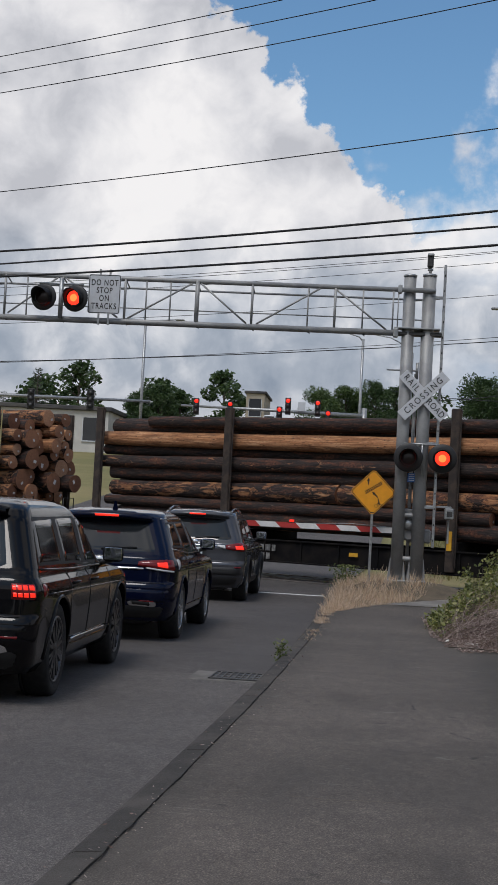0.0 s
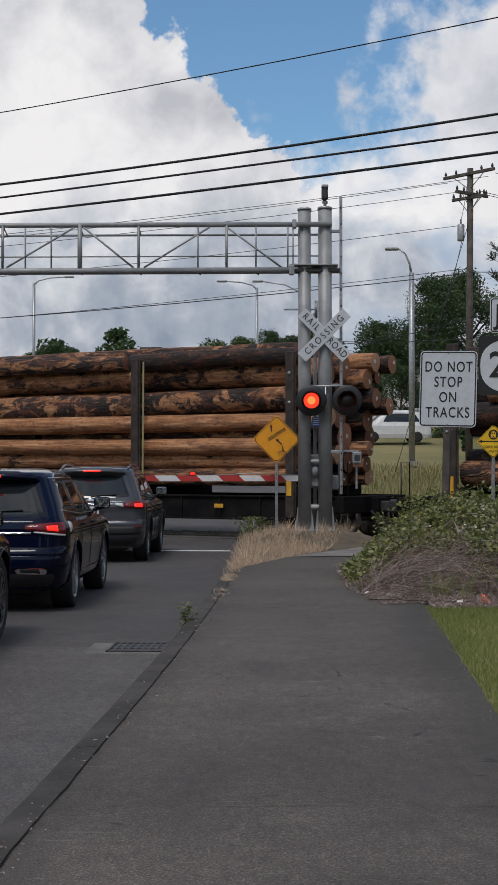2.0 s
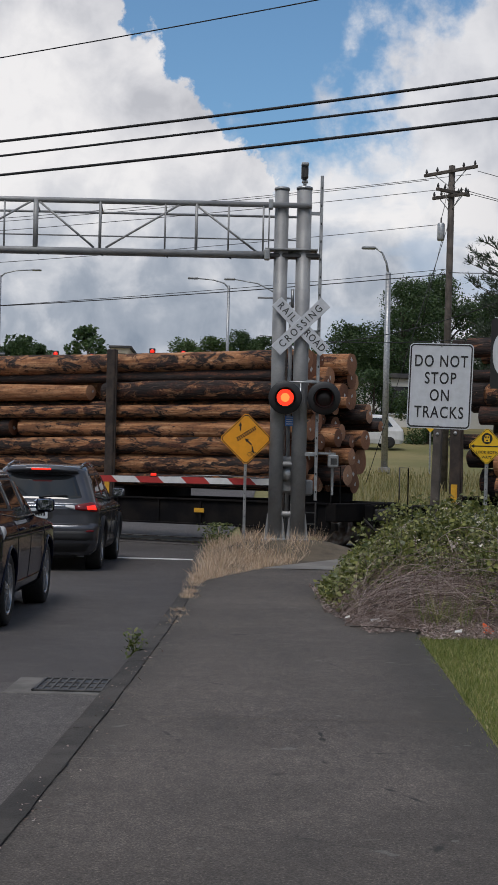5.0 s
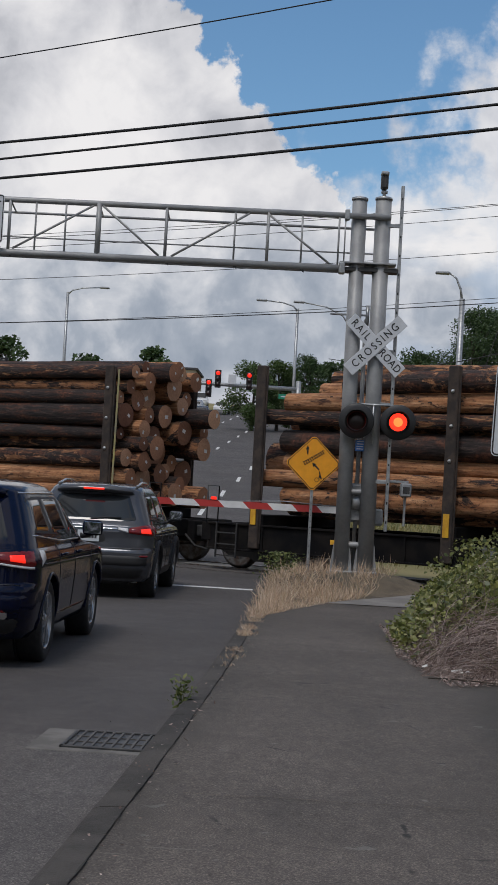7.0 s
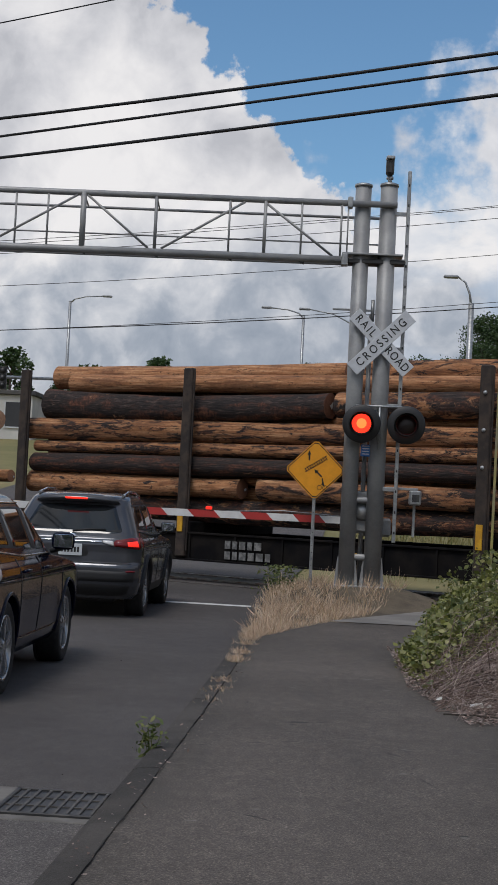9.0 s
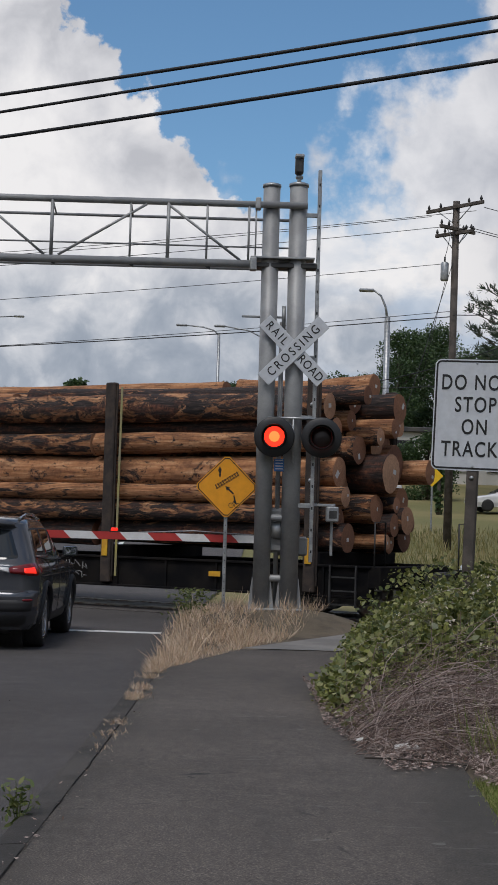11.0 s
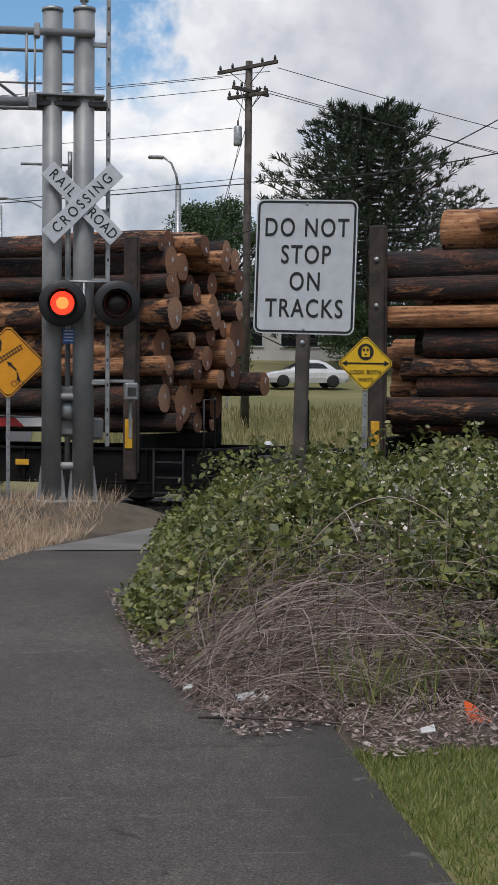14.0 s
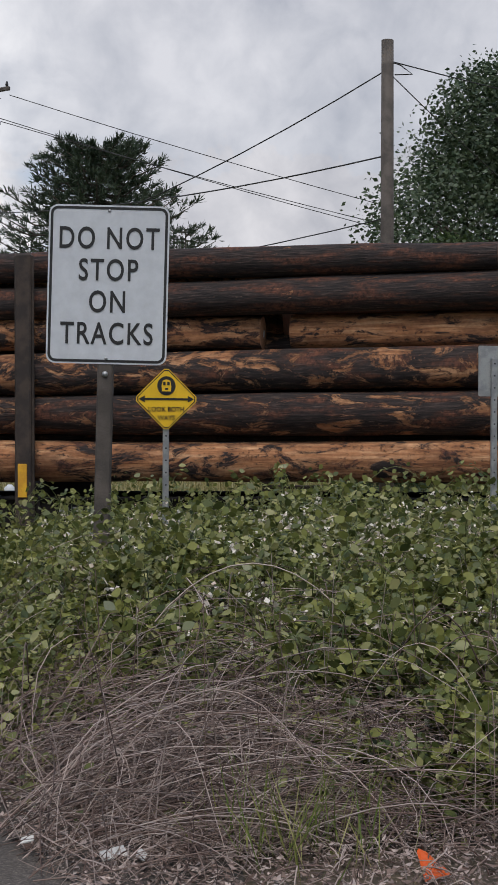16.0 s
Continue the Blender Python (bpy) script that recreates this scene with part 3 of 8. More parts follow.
def road():
    ys = list(np.arange(-120, 18, 6.0)) + list(np.arange(18, 260, 4.0))
    ribbon("road", lambda y: kerb_x(y) - 15.5, lambda y: kerb_x(y) + 0.03, ys, 0.0, ASPHALT, "dark grey asphalt road running up to the rail crossing")
    edge = lambda y: kerb_x(y) - 2.1 - 0.25 * math.sin(y * 0.7)
    ribbon("gutter_strip", edge, lambda y: kerb_x(y) + 0.0, list(np.arange(-60, -15.4, 1.0)) + [-15.3], 0.004, GUTTER, "paler worn asphalt strip along the kerb", category="road")
    mark = Mb()
    x0, x1 = -5.6, kerb_x(0.5) - 0.16
    mark.add([(x0, 0.72, 0.006), (x1, 0.36, 0.006), (x1, 0.68, 0.006), (x0, 1.04, 0.006)], [(0, 1, 2, 3)])
    solid("stop_line", mark, PAINTLINE, "worn white stop line painted on the road", "road marking", kind="structure")
    lanes = Mb()
    for lane in (-4.6, -8.2, -11.8):
        for y in np.arange(26, 200, 9.0):
            xx = kerb_x(y) + lane
            lanes.add([(xx - 0.09, y, hill(y) + 0.03), (xx + 0.09, y, hill(y) + 0.03), (xx + 0.09, y + 3.2, hill(y + 3.2) + 0.03), (xx - 0.09, y + 3.2, hill(y + 3.2) + 0.03)], [(0, 1, 2, 3)])
    solid("lane_markings", lanes, PAINTLINE, "white dashed lane lines on the climbing road", "road marking", kind="structure")
    dirt = Mb()
    for k in range(12):
        yy = random.uniform(-24, -4)
        xx = kerb_x(yy) - random.uniform(0.15, 3.0)
        s = random.uniform(0.003, 0.008)
        dirt.box(xx - s, xx + s, yy - s, yy + s, 0.0, s, 0, s * 0.4)
    solid("road_grit", dirt, KERB, "small stones and grit on the road", "grit", kind="stuff")


def path():
    """The walking path: a slab with its joints, a kerb along the road."""
    left = lambda y: kerb_x(y) + 0.16
    mb = Mb()
    ys = list(np.arange(-60, -6.4, 0.5)) + [-6.4]
    joints = (-27.2, -22.4, -17.6, -12.8, -8.0)
    v, f = [], []
    for y in ys:
        r = path_x(y) if y < -12.2 else path_x(-12.2) + min(1.2, (y + 12.2) * 0.6)
        for k in range(9):
            x = left(y) + (r - left(y)) * k / 8
            v.append((x, y, 0.14 + 0.006 * min(1.0, max(0.0, (-6.95 - y) / 2)) * noise.noise(Vector((x * 0.8, y * 0.8, 0)))))
    for j in range(len(ys) - 1):
        for k in range(8):
            f.append((j * 9 + k, j * 9 + k + 1, j * 9 + k + 10, j * 9 + k + 9))
    mb.add(v, f, 0, True)
    base = solid("path", mb, PATHWAY, "worn dark grey asphalt footpath with hairline cracks", "footpath", kind="structure")
    # the far end narrows past the dry grass and turns off to the side
    end = Mb()
    outline = [(kerb_x(-6.9) + 0.16, -6.9), (2.2, -6.9), (2.6, -3.8), (-0.25, -3.7), (-0.85, -5.1)]
    end.add([(x, y, 0.1408) for x, y in outline], [tuple(range(5))])
    solid("path_end", end, PATHWAY, "worn dark asphalt at the end of the footpath", "footpath", kind="structure")
    pad = Mb()
    outline = [(-0.25, -3.7), (2.6, -3.8), (4.5, -2.2), (4.5, -0.4), (1.7, -0.6), (0.9, -1.9)]
    pad.add([(x, y, 0.150 + 0.02 * max(0, y + 3.7)) for x, y in outline], [tuple(range(6))])
    solid("concrete_pad", pad, PADSTONE, "pale grey concrete pad at the end of the footpath", "footpath", kind="structure")
    scar = Mb()
    for yj in joints:
        a, b = left(yj), path_x(min(yj, -12.2))
        pts = [(a + (b - a) * k / 10, yj + 0.02 * math.sin(k * 2.1 + yj), 0.148) for k in range(11)]
        for k in range(10):
            if random.random() < 0.35:
                continue
            p, q = pts[k], pts[k + 1]
            scar.add([(p[0], p[1], p[2]), (q[0], q[1], q[2]), (q[0], q[1] + 0.007, q[2]), (p[0], p[1] + 0.007, p[2])], [(0, 1, 2, 3)])
    part("joint", scar, SOIL, base, "thin dirty joint across the path")
    plate = Mb()
    plate.box(0.42, 0.78, -22.35, -22.12, 0.145, 0.152, 0, 0.003)
    solid("survey_patch", plate, CONCRETE, "small pale concrete patch set in the footpath", "patch", kind="structure")


def kerb_run():
    k = thing("kerb", "old dark concrete kerb with worn edge and dirt", "kerb", kind="structure")
    y = -60.0
    i = 0
    while y < -2.0:
        ln = 3.0
        mb = Mb()
        n = 7
        prof = [(-0.02, -0.04), (0.0, 0.095), (0.018, 0.128), (0.05, 0.142), (0.17, 0.150), (0.17, -0.04)]
        v, f = [], []
        for a in range(n):
            yy = y + 0.006 + (ln - 0.012) * a / (n - 1)
            wob = 0.012 * noise.noise(Vector((yy * 1.3, 0, 7)))
            for px, pz in prof:
                v.append((kerb_x(yy) + px + (wob if pz > 0 else 0), yy, pz + wob * 0.6 * (pz > 0.09)))
        m = len(prof)
        for a in range(n - 1):
            for b in range(m):
                f.append((a * m + b, a * m + (b + 1) % m, (a + 1) * m + (b + 1) % m, (a + 1) * m + b))
        f += [tuple(range(m)), tuple(range(n * m - 1, n * m - m - 1, -1))]
        mb.add(v, f)
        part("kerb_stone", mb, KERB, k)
        y += ln
        i += 1
    crack = Mb()
    v, f = [], []
    for a in range(420):
        yy = -46 + a * 0.1
        c = kerb_x(yy) + 0.172 + 0.018 * noise.noise(Vector((yy * 2.3, 0, 1))) + 0.012 * noise.noise(Vector((yy * 9.0, 0, 5)))
        half = max(0.0004, 0.0008 + 0.011 * noise.noise(Vector((yy * 3.1, 4, 0))))
        v += [(c - half, yy, 0.1535), (c + half, yy, 0.1535)]
    f = [(2 * a, 2 * a + 1, 2 * a + 3, 2 * a + 2) for a in range(419)]
    part("joint_crack", crack.add(v, f), CRACK, k, "dark crumbling joint along the kerb")


def drain():
    """Street drain: a grate in a concrete apron at the kerb."""
    d = thing("storm_drain", "iron storm drain grate in a concrete apron beside the kerb", "drain", pose(-1.80, -15.42, 0.0, 0, 0, -2))
    part("apron", Mb().box(-0.50, 0.38, -0.42, 0.38, -0.02, 0.008, 0, 0.004), APRON, d, "pale concrete apron")
    # flat black plate: the dark under the bars is colour, no hollow
    part("pit", Mb().box(-0.29, 0.38, -0.30, 0.30, 0.0, 0.011), BLACK, d, "flat black plate, shade of the drain hole as colour")
    part("frame", Mb().box(-0.31, 0.40, -0.32, -0.295, 0, 0.022, 0, 0.004).box(-0.31, 0.40, 0.295, 0.32, 0, 0.022, 0, 0.004).box(-0.31, -0.285, -0.32, 0.32, 0, 0.022, 0, 0.004).box(0.375, 0.40, -0.32, 0.32, 0, 0.022, 0, 0.004), DARKSTEEL, d)
    bar = Mb().box(-0.009, 0.009, -0.295, 0.295, 0.0, 0.020, 0, 0.003).mesh("grate_bar", GRATE)
    for k in range(11):
        part("grate_bar", bar, None, d, at=pose(-0.245 + k * 0.060, 0, 0))
    cross = Mb().box(-0.29, 0.38, -0.008, 0.008, 0.0, 0.017).mesh("cross_bar", GRATE)
    for yy in (-0.1, 0.1):
        part("cross_bar", cross, None, d, at=pose(0, yy, 0))


ANG = radians(-32.0)
TRACK = Vector((-1.7, 7.8, 0.0))
TRACK_M = Matrix.Translation(TRACK) @ Matrix.Rotation(ANG, 4, "Z")


def tracks():
    bed = Mb()
    v = [(s, o, z) for s in (-300, 300) for o, z in ((-3.2, -0.06), (-1.9, -0.015), (1.9, -0.015), (3.2, -0.06))]
    bed.add(v, [(0, 1, 5, 4), (1, 2, 6, 5), (2, 3, 7, 6)])
    solid("track_bed", bed, BALLAST, "grey crushed stone ballast under the rails", "track bed", TRACK_M, kind="structure")
    panels = thing("crossing_panels", "grey concrete crossing panels between the rails", "road", TRACK_M, kind="structure")
    one = Mb().box(-1.19, 1.19, -0.60, 0.60, -0.02, 0.030, 0, 0.008).mesh("panel", CONCRETE)
    side = Mb().box(-1.19, 1.19, -0.45, 0.45, -0.02, 0.028, 0, 0.008).mesh("side_panel", ASPHALT)
    for k in range(-7, 2):
        part("panel", one, None, panels, at=pose(k * 2.4, 0, 0))
        part("side_panel", side, None, panels, at=pose(k * 2.4, -1.28, 0))
        part("side_panel", side, None, panels, at=pose(k * 2.4, 1.28, 0))
    for o in (-0.75, 0.75):
        r = Mb().prism([(-0.07, -0.05), (0.07, -0.05), (0.07, -0.03), (0.02, -0.02), (0.02, 0.01), (0.037, 0.02), (0.037, 0.045), (0.025, 0.052), (-0.025, 0.052), (-0.037, 0.045), (-0.037, 0.02), (-0.02, 0.01), (-0.02, -0.02), (-0.07, -0.03)], -300, 300)
        solid("rail", r, RAILSTEEL, "worn steel rail with a shiny running edge", "rail", TRACK_M @ pose(0, o, 0, 0, 0, 90), kind="structure")


ground()
road()
path()
kerb_run()
drain()
tracks()

# ---- crossing mast with its truss arm ----
FLASH, FLASH0 = 1.30, 0.57     # seconds: period, and when the left lamps first light


def signal_lamp(parent, x, y, z, r_disc, face, spins, first):
    """One flashing lamp: backing disc, visor and a lens drum that is lit on one face. face: degrees it is turned."""
    at = pose(x, y, z, 0, 0, face)
    disc = part("backing_disc", Mb().lathe([(0.0, 0.03), (r_disc - 0.01, 0.03), (r_disc, 0.02), (r_disc, 0.0), (r_disc - 0.012, -0.012), (0.17, -0.006), (0.0, -0.006)], 32), BLACK, parent, "round black backing disc", at)
    rim = [(0.185 * math.cos(t), -0.005, 0.185 * math.sin(t)) for t in np.linspace(radians(-35), radians(215), 22)]
    hood = Mb()
    v, f = [], []
    for k, (hx, hy, hz) in enumerate(rim):
        deep = -0.13 - 0.20 * max(0.0, (hz / 0.185 + 0.57) / 1.57)
        v += [(hx, hy, hz), (hx * 0.97, deep, hz * 0.97 - 0.01), (hx * 0.95, hy, hz * 0.95), (hx * 0.93, deep, hz * 0.93 - 0.01)]
    for k in range(len(rim) - 1):
        a = 4 * k
        f += [(a, a + 1, a + 5, a + 4), (a + 2, a + 6, a + 7, a + 3), (a + 1, a + 3, a + 7, a + 5)]
    hood.add(v, f, 0, True)
    part("visor", hood, BLACK, disc, "long black visor")
    # ring added to block glow leaking from the turned-away lit face
    part("bezel", Mb().lathe([(0.147, -0.050), (0.147, -0.060), (0.176, -0.062), (0.176, -0.050)], 32), BLACK, disc, "black ring added to hide glow leaking round the lens")
    part("housing", Mb().lathe([(0.0, 0.18), (0.11, 0.17), (0.14, 0.10), (0.14, 0.02)], 20), BLACK, disc, "rounded black lamp housing")
    lens = Mb()
    n = 24
    for sgn, mat in ((-1, 0), (1, 2)):
        ring = [(0.145, 0.004), (0.11, 0.016), (0.06, 0.024), (0.0, 0.027)]
        lens.lathe([(r, sgn * yy) for r, yy in ring], n, mat)
    lens.lathe([(0.075, -0.0245), (0.04, -0.027), (0.0, -0.0285)], n, 1)
    lens.lathe([(0.145, -0.004), (0.145, 0.004)], n, 3)
    drum = part("lens", lens, (REDON, REDHOT, REDOFF, BLACK), disc, "round red lens")
    drum.matrix_basis = pose(0, -0.04, 0)
    spins.append((drum, first))


SPINS = []


def crossing_mast():
    m = thing("crossing_signal_mast", "grey railroad crossing mast with truss arm, flashing lamps and crossbuck", "crossing signal", pose(0, 0, 0))
    posts = (("post", 0.085, 0.122, 6.50), ("post", 0.475, 0.13, 6.52))
    for nm, x, r, top in posts:
        lean = 0.0
        pb = Mb().tube([(x, 0.06, 0.42), (x, 0.06, top)], r, 24)
        p = part(nm, pb, ALUMINIUM, m, "tall round grey aluminium post")
        cap = Mb().tube([(x, 0.06, top - 0.02), (x, 0.06, top + 0.02), (x, 0.06, top + 0.035)], [r + 0.012, r + 0.012, r * 0.8], 24)
        part("cap", cap, GALV, p, "flat post cap")
        part("base_flange", Mb().box(x - 0.19, x + 0.19, -0.13, 0.25, 0.40, 0.435, 0, 0.01), GALV, p, "square base flange with bolts")
        for a in (-1, 1):
            part("gusset", Mb().prism([(x + a * r, 0.43), (x + a * (r + 0.06), 0.43), (x + a * (r + 0.012), 0.86), (x + a * r, 0.86)], 0.05, 0.07), ALUMINIUM, p)
    part("foundation", Mb().box(-0.18, 0.78, -0.28, 0.42, -0.05, 0.40, 0, 0.02), CONCRETE, m, "concrete footing half sunk in the ground")
    # ties between the two posts
    for z, hgt in ((5.41, 0.03), (3.12, 0.02), (1.72, 0.05), (0.86, 0.05)):
        part("tie", Mb().tube([(0.05, 0.06, z), (0.60, 0.06, z)], hgt, 10), ALUMINIUM, m)
    part("collar", Mb().box(-0.20, 0.72, -0.12, 0.24, 5.42, 5.45, 0, 0.006), GALV, m, "flat clamp plate round both posts")
    part("collar_bar", Mb().box(-0.16, 0.76, -0.06, 0.18, 5.30, 5.37, 0, 0.01), DARKSTEEL, m)
    # truss arm: two heavy chords in front, two light ones behind, posts and diagonals
    x_end = -10.6
    zt, zb, yf, yb = 6.20, 5.33, -0.10, 0.42
    arm = part("truss_arm", Mb().tube([(0.60, yf + 0.02, zt), (x_end, yf + 0.02, zt - 0.03)], 0.048, 14), ALUMINIUM, m, "long tubular truss arm over the road")
    part("lower_chord", Mb().tube([(-0.12, yf, zb), (x_end, yf, zb - 0.04)], 0.058, 14), ALUMINIUM, arm)
    part("rear_chord", Mb().tube([(0.55, yb, zt - 0.12), (x_end, yb, zt - 0.15)], 0.022, 8), ALUMINIUM, arm)
    part("rear_rail", Mb().tube([(0.55, yb, zb + 0.34), (x_end, yb, zb + 0.31)], 0.013, 8), ALUMINIUM, arm)
    part("rear_lower_chord", Mb().tube([(0.4, yb, zb + 0.02), (x_end, yb, zb - 0.02)], 0.022, 8), ALUMINIUM, arm)
    thick = {-4.16: 0.045}
    nodes = (-0.235, -0.835, -1.39, -1.93, -3.05, -4.16, -4.70, -5.19, -5.62, -6.9, -7.62, -8.07, -8.6, -9.7, -10.55)
    for x in nodes:
        rr = thick.get(x, 0.026 if x in (-1.39, -3.05, -5.62, -6.9, -8.07) else 0.016)
        part("upright", Mb().tube([(x, yf, zb), (x, yf, zt)], rr, 8), ALUMINIUM, arm)
    part("upright", Mb().tube([(-0.135, yf, zb), (-0.135, yf, zt)], 0.012, 8), ALUMINIUM, arm)
    for x0, x1 in ((-1.39, -0.35), (-2.95, -1.70), (-4.10, -3.15), (-5.55, -4.25), (-6.85, -5.75), (-8.0, -7.0), (-9.6, -8.2)):
        up = x0 in (-1.39, -4.10, -6.85)
        part("diagonal", Mb().tube([(x0, yf, zt - 0.05 if up else zb + 0.05), (x1, yf, zb + 0.05 if up else zt - 0.05)], 0.019, 8), ALUMINIUM, arm)
    for x in (-0.835, -1.93, -3.05, -4.16, -5.62, -6.9, -8.07, -9.7):
        part("cross_brace", Mb().tube([(x, yf, zb), (x, yb, zb + 0.02)], 0.016, 6), ALUMINIUM, arm)
        part("cross_brace", Mb().tube([(x, yf, zt - 0.03), (x, yb, zt - 0.12)], 0.014, 6), ALUMINIUM, arm)
        part("clip", Mb().prism([(x - 0.02, zb - 0.05), (x + 0.06, zb - 0.05), (x + 0.06, zb - 0.10)], yf - 0.02, yf + 0.02), DARKSTEEL, arm)
    part("end_clamp", Mb().box(-0.21, -0.11, yf - 0.07, yf + 0.09, zb - 0.09, zb + 0.09, 0, 0.015), GALV, arm)
    part("end_clamp", Mb().box(-0.15, -0.07, yf - 0.06, yf + 0.09, zt - 0.08, zt + 0.09, 0, 0.015), GALV, arm)
    # lamps on the arm
    lampbar = part("lamp_bracket", Mb().tube([(-6.9, -0.22, 5.30), (-6.9, -0.22, 6.12)], 0.045, 10).tube([(-7.35, -0.22, 6.0), (-6.45, -0.22, 6.0)], 0.022, 8), GALV, arm, "bracket for the overhead lamps")
    signal_lamp(m, -7.22, -0.38, 5.70, 0.27, -14, SPINS, 0)
    signal_lamp(m, -6.58, -0.38, 5.70, 0.27, -14, SPINS, 1)
    # lamps on the mast
    part("lamp_crossarm", Mb().tube([(0.12, -0.10, 3.14), (0.96, -0.10, 3.14)], 0.018, 8).tube([(0.475, -0.10, 3.16), (0.475, -0.10, 2.5)], 0.016, 8), GALV, m, "thin crossarm holding the lamps")
    signal_lamp(m, 0.205, -0.24, 2.86, 0.288, -2, SPINS, 0)
    signal_lamp(m, 0.875, -0.20, 2.87, 0.288, -2, SPINS, 1)
    # crossbuck
    cx, cz = 0.45, 4.10
    buck = part("crossbuck", Mb().box(-0.60, 0.60, -0.004, 0.004, -0.114, 0.114, 0, 0.004), SIGNWHITE, m, "white crossbuck blade with black lettering", pose(cx, -0.13, cz, 0, 45, 0))
    buck2 = part("crossbuck", Mb().box(-0.60, 0.60, -0.004, 0.004, -0.114, 0.114, 0, 0.004), SIGNWHITE, m, "white crossbuck blade with black lettering", pose(cx, -0.145, cz, 0, -45, 0))
    part("lettering", words("RAIL", 0.18, SIGNBLACK, 0.001, 0.001, 1.35, 0.84), None, buck, "black letters", pose(-0.345, -0.0065, 0))
    part("lettering", words("ROAD", 0.18, SIGNBLACK, 0.001, 0.001, 1.10, 0.84), None, buck, "black letters", pose(0.345, -0.0065, 0))
    part("lettering", words("CROSSING", 0.18, SIGNBLACK, 0.001, 0.001, 1.42, 0.86), None, buck2, "black letters", pose(0, -0.0065, 0))
    # slotted bar beside the posts
    bar = Mb().box(0.745, 0.80, -0.04, 0.01, 1.10, 6.74, 0, 0.008)
    rail = part("slotted_bar", bar, GALV, m, "tall slotted steel bar")
    hole = Mb().box(0.762, 0.783, -0.0445, -0.042, -0.02, 0.02).mesh("slot", BLACK)
    for z in np.arange(1.25, 6.7, 0.31):
        part("slot", hole, None, rail, at=pose(0, 0, z))
    for z in (6.08, 5.36, 4.02, 3.16, 1.9):
        part("bar_bracket", Mb().box(0.55, 0.76, -0.02, 0.02, z - 0.03, z + 0.03, 0, 0.006), GALV, m)
    # detector on top
    det = part("detector", Mb().tube([(0.475, 0.06, 6.55), (0.475, 0.06, 6.66)], 0.03, 10).tube([(0.475, 0.06, 6.62), (0.475, 0.06, 6.66)], 0.055, 12), GALV, m, "small camera on the post top")
    part("detector_head", Mb().box(0.41, 0.53, -0.06, 0.14, 6.67, 6.93, 0, 0.035), DARKSTEEL, det, "dark camera head")
    part("detector_visor", Mb().box(0.405, 0.535, -0.10, 0.10, 6.90, 6.955, 0, 0.015), GALV, det)
    # side antenna, blue plate, boxes
    part("antenna", Mb().box(-0.30, 0.30, 0.16, 0.20, 4.60, 4.63, 0, 0.008).tube([(0.31, 0.18, 4.45), (0.31, 0.18, 4.78)], 0.03, 8), GALV, m, "short grey side arm")
    part("rear_conduit", Mb().tube([(0.29, 0.22, 0.42), (0.29, 0.22, 4.55)], 0.035, 10), ALUMINIUM, m, "grey conduit between the posts")
    part("blue_plate", Mb().box(0.22, 0.37, 0.0, 0.008, 2.38, 2.56, 0, 0.003), SIGNBLUE, m, "small blue notice plate")
    for k in range(4):
        part("notice_bar", Mb().box(0.24, 0.35, -0.004, -0.001, 2.41 + k * 0.04, 2.425 + k * 0.04), SIGNWHITE, m)
    gate = part("gate_box", Mb().box(0.14, 0.62, 0.16, 0.60, 1.22, 1.86, 0, 0.04), ALUMINIUM, m, "grey gate motor box")
    part("gate_hinge", Mb().lathe([(0.0, -0.05), (0.12, -0.05), (0.13, 0.0), (0.12, 0.05), (0, 0.05)], 18, 0, pose(0.30, 0.14, 1.55)), GALV, gate)
    part("bell_box", Mb().box(0.98, 1.16, -0.08, 0.10, 1.68, 1.90, 0, 0.02), GALV, m, "small grey box on a bracket")
    part("bell_bracket", Mb().box(0.60, 1.12, 0.10, 0.13, 1.90, 1.94, 0, 0.006).box(1.05, 1.09, 0.08, 0.12, 1.2, 1.92, 0, 0.006), GALV, m)
    part("bell_face", Mb().box(1.02, 1.13, -0.086, -0.081, 1.73, 1.84, 0, 0.002), DARKSTEEL, m)
    return m


def crossing_gate():
    """The lowered gate arm with red and white bands."""
    g = thing("crossing_gate", "lowered red and white striped gate arm with small red lamp", "crossing gate", pose(0, 0.42, 1.40))
    x = 0.16
    k = 0
    w_ = 0.405
    while x > -8.2:
        col = GATEWHITE if k % 2 == 0 else GATERED
        a, b = x - w_, x
        mb = Mb()
        sl = 0.11
        mb.prism([(a - sl, 0.055 - 0.0), (b - sl, 0.055), (b, -0.055), (a, -0.055)], -0.02, 0.02)
        part("band", mb, col, g, "red reflective band" if k % 2 else "white band")
        x -= w_
        k += 1
    part("arm_tube", Mb().box(-8.2, 0.2, 0.022, 0.05, -0.045, 0.045, 0, 0.01), ALUMINIUM, g)
    part("counterweight", Mb().box(0.30, 0.75, -0.06, 0.10, -0.22, 0.06, 0, 0.03), ALUMINIUM, g)
    for xx in (-2.05, -4.6, -7.9):
        part("gate_lamp", Mb().box(xx - 0.05, xx + 0.05, -0.03, 0.03, 0.06, 0.115, 0, 0.012), BRAKEHOT if xx > -3 else TAILRED, g, "small red gate lamp")
        part("lamp_base", Mb().box(xx - 0.07, xx + 0.07, -0.025, 0.025, 0.05, 0.065, 0, 0.004), BLACK, g)
    part("wire_strut", Mb().tube([(-1.8, 0.0, 0.05), (-0.9, 0.0, 0.10), (0.2, 0.02, 0.05)], 0.008, 6), GALV, g)


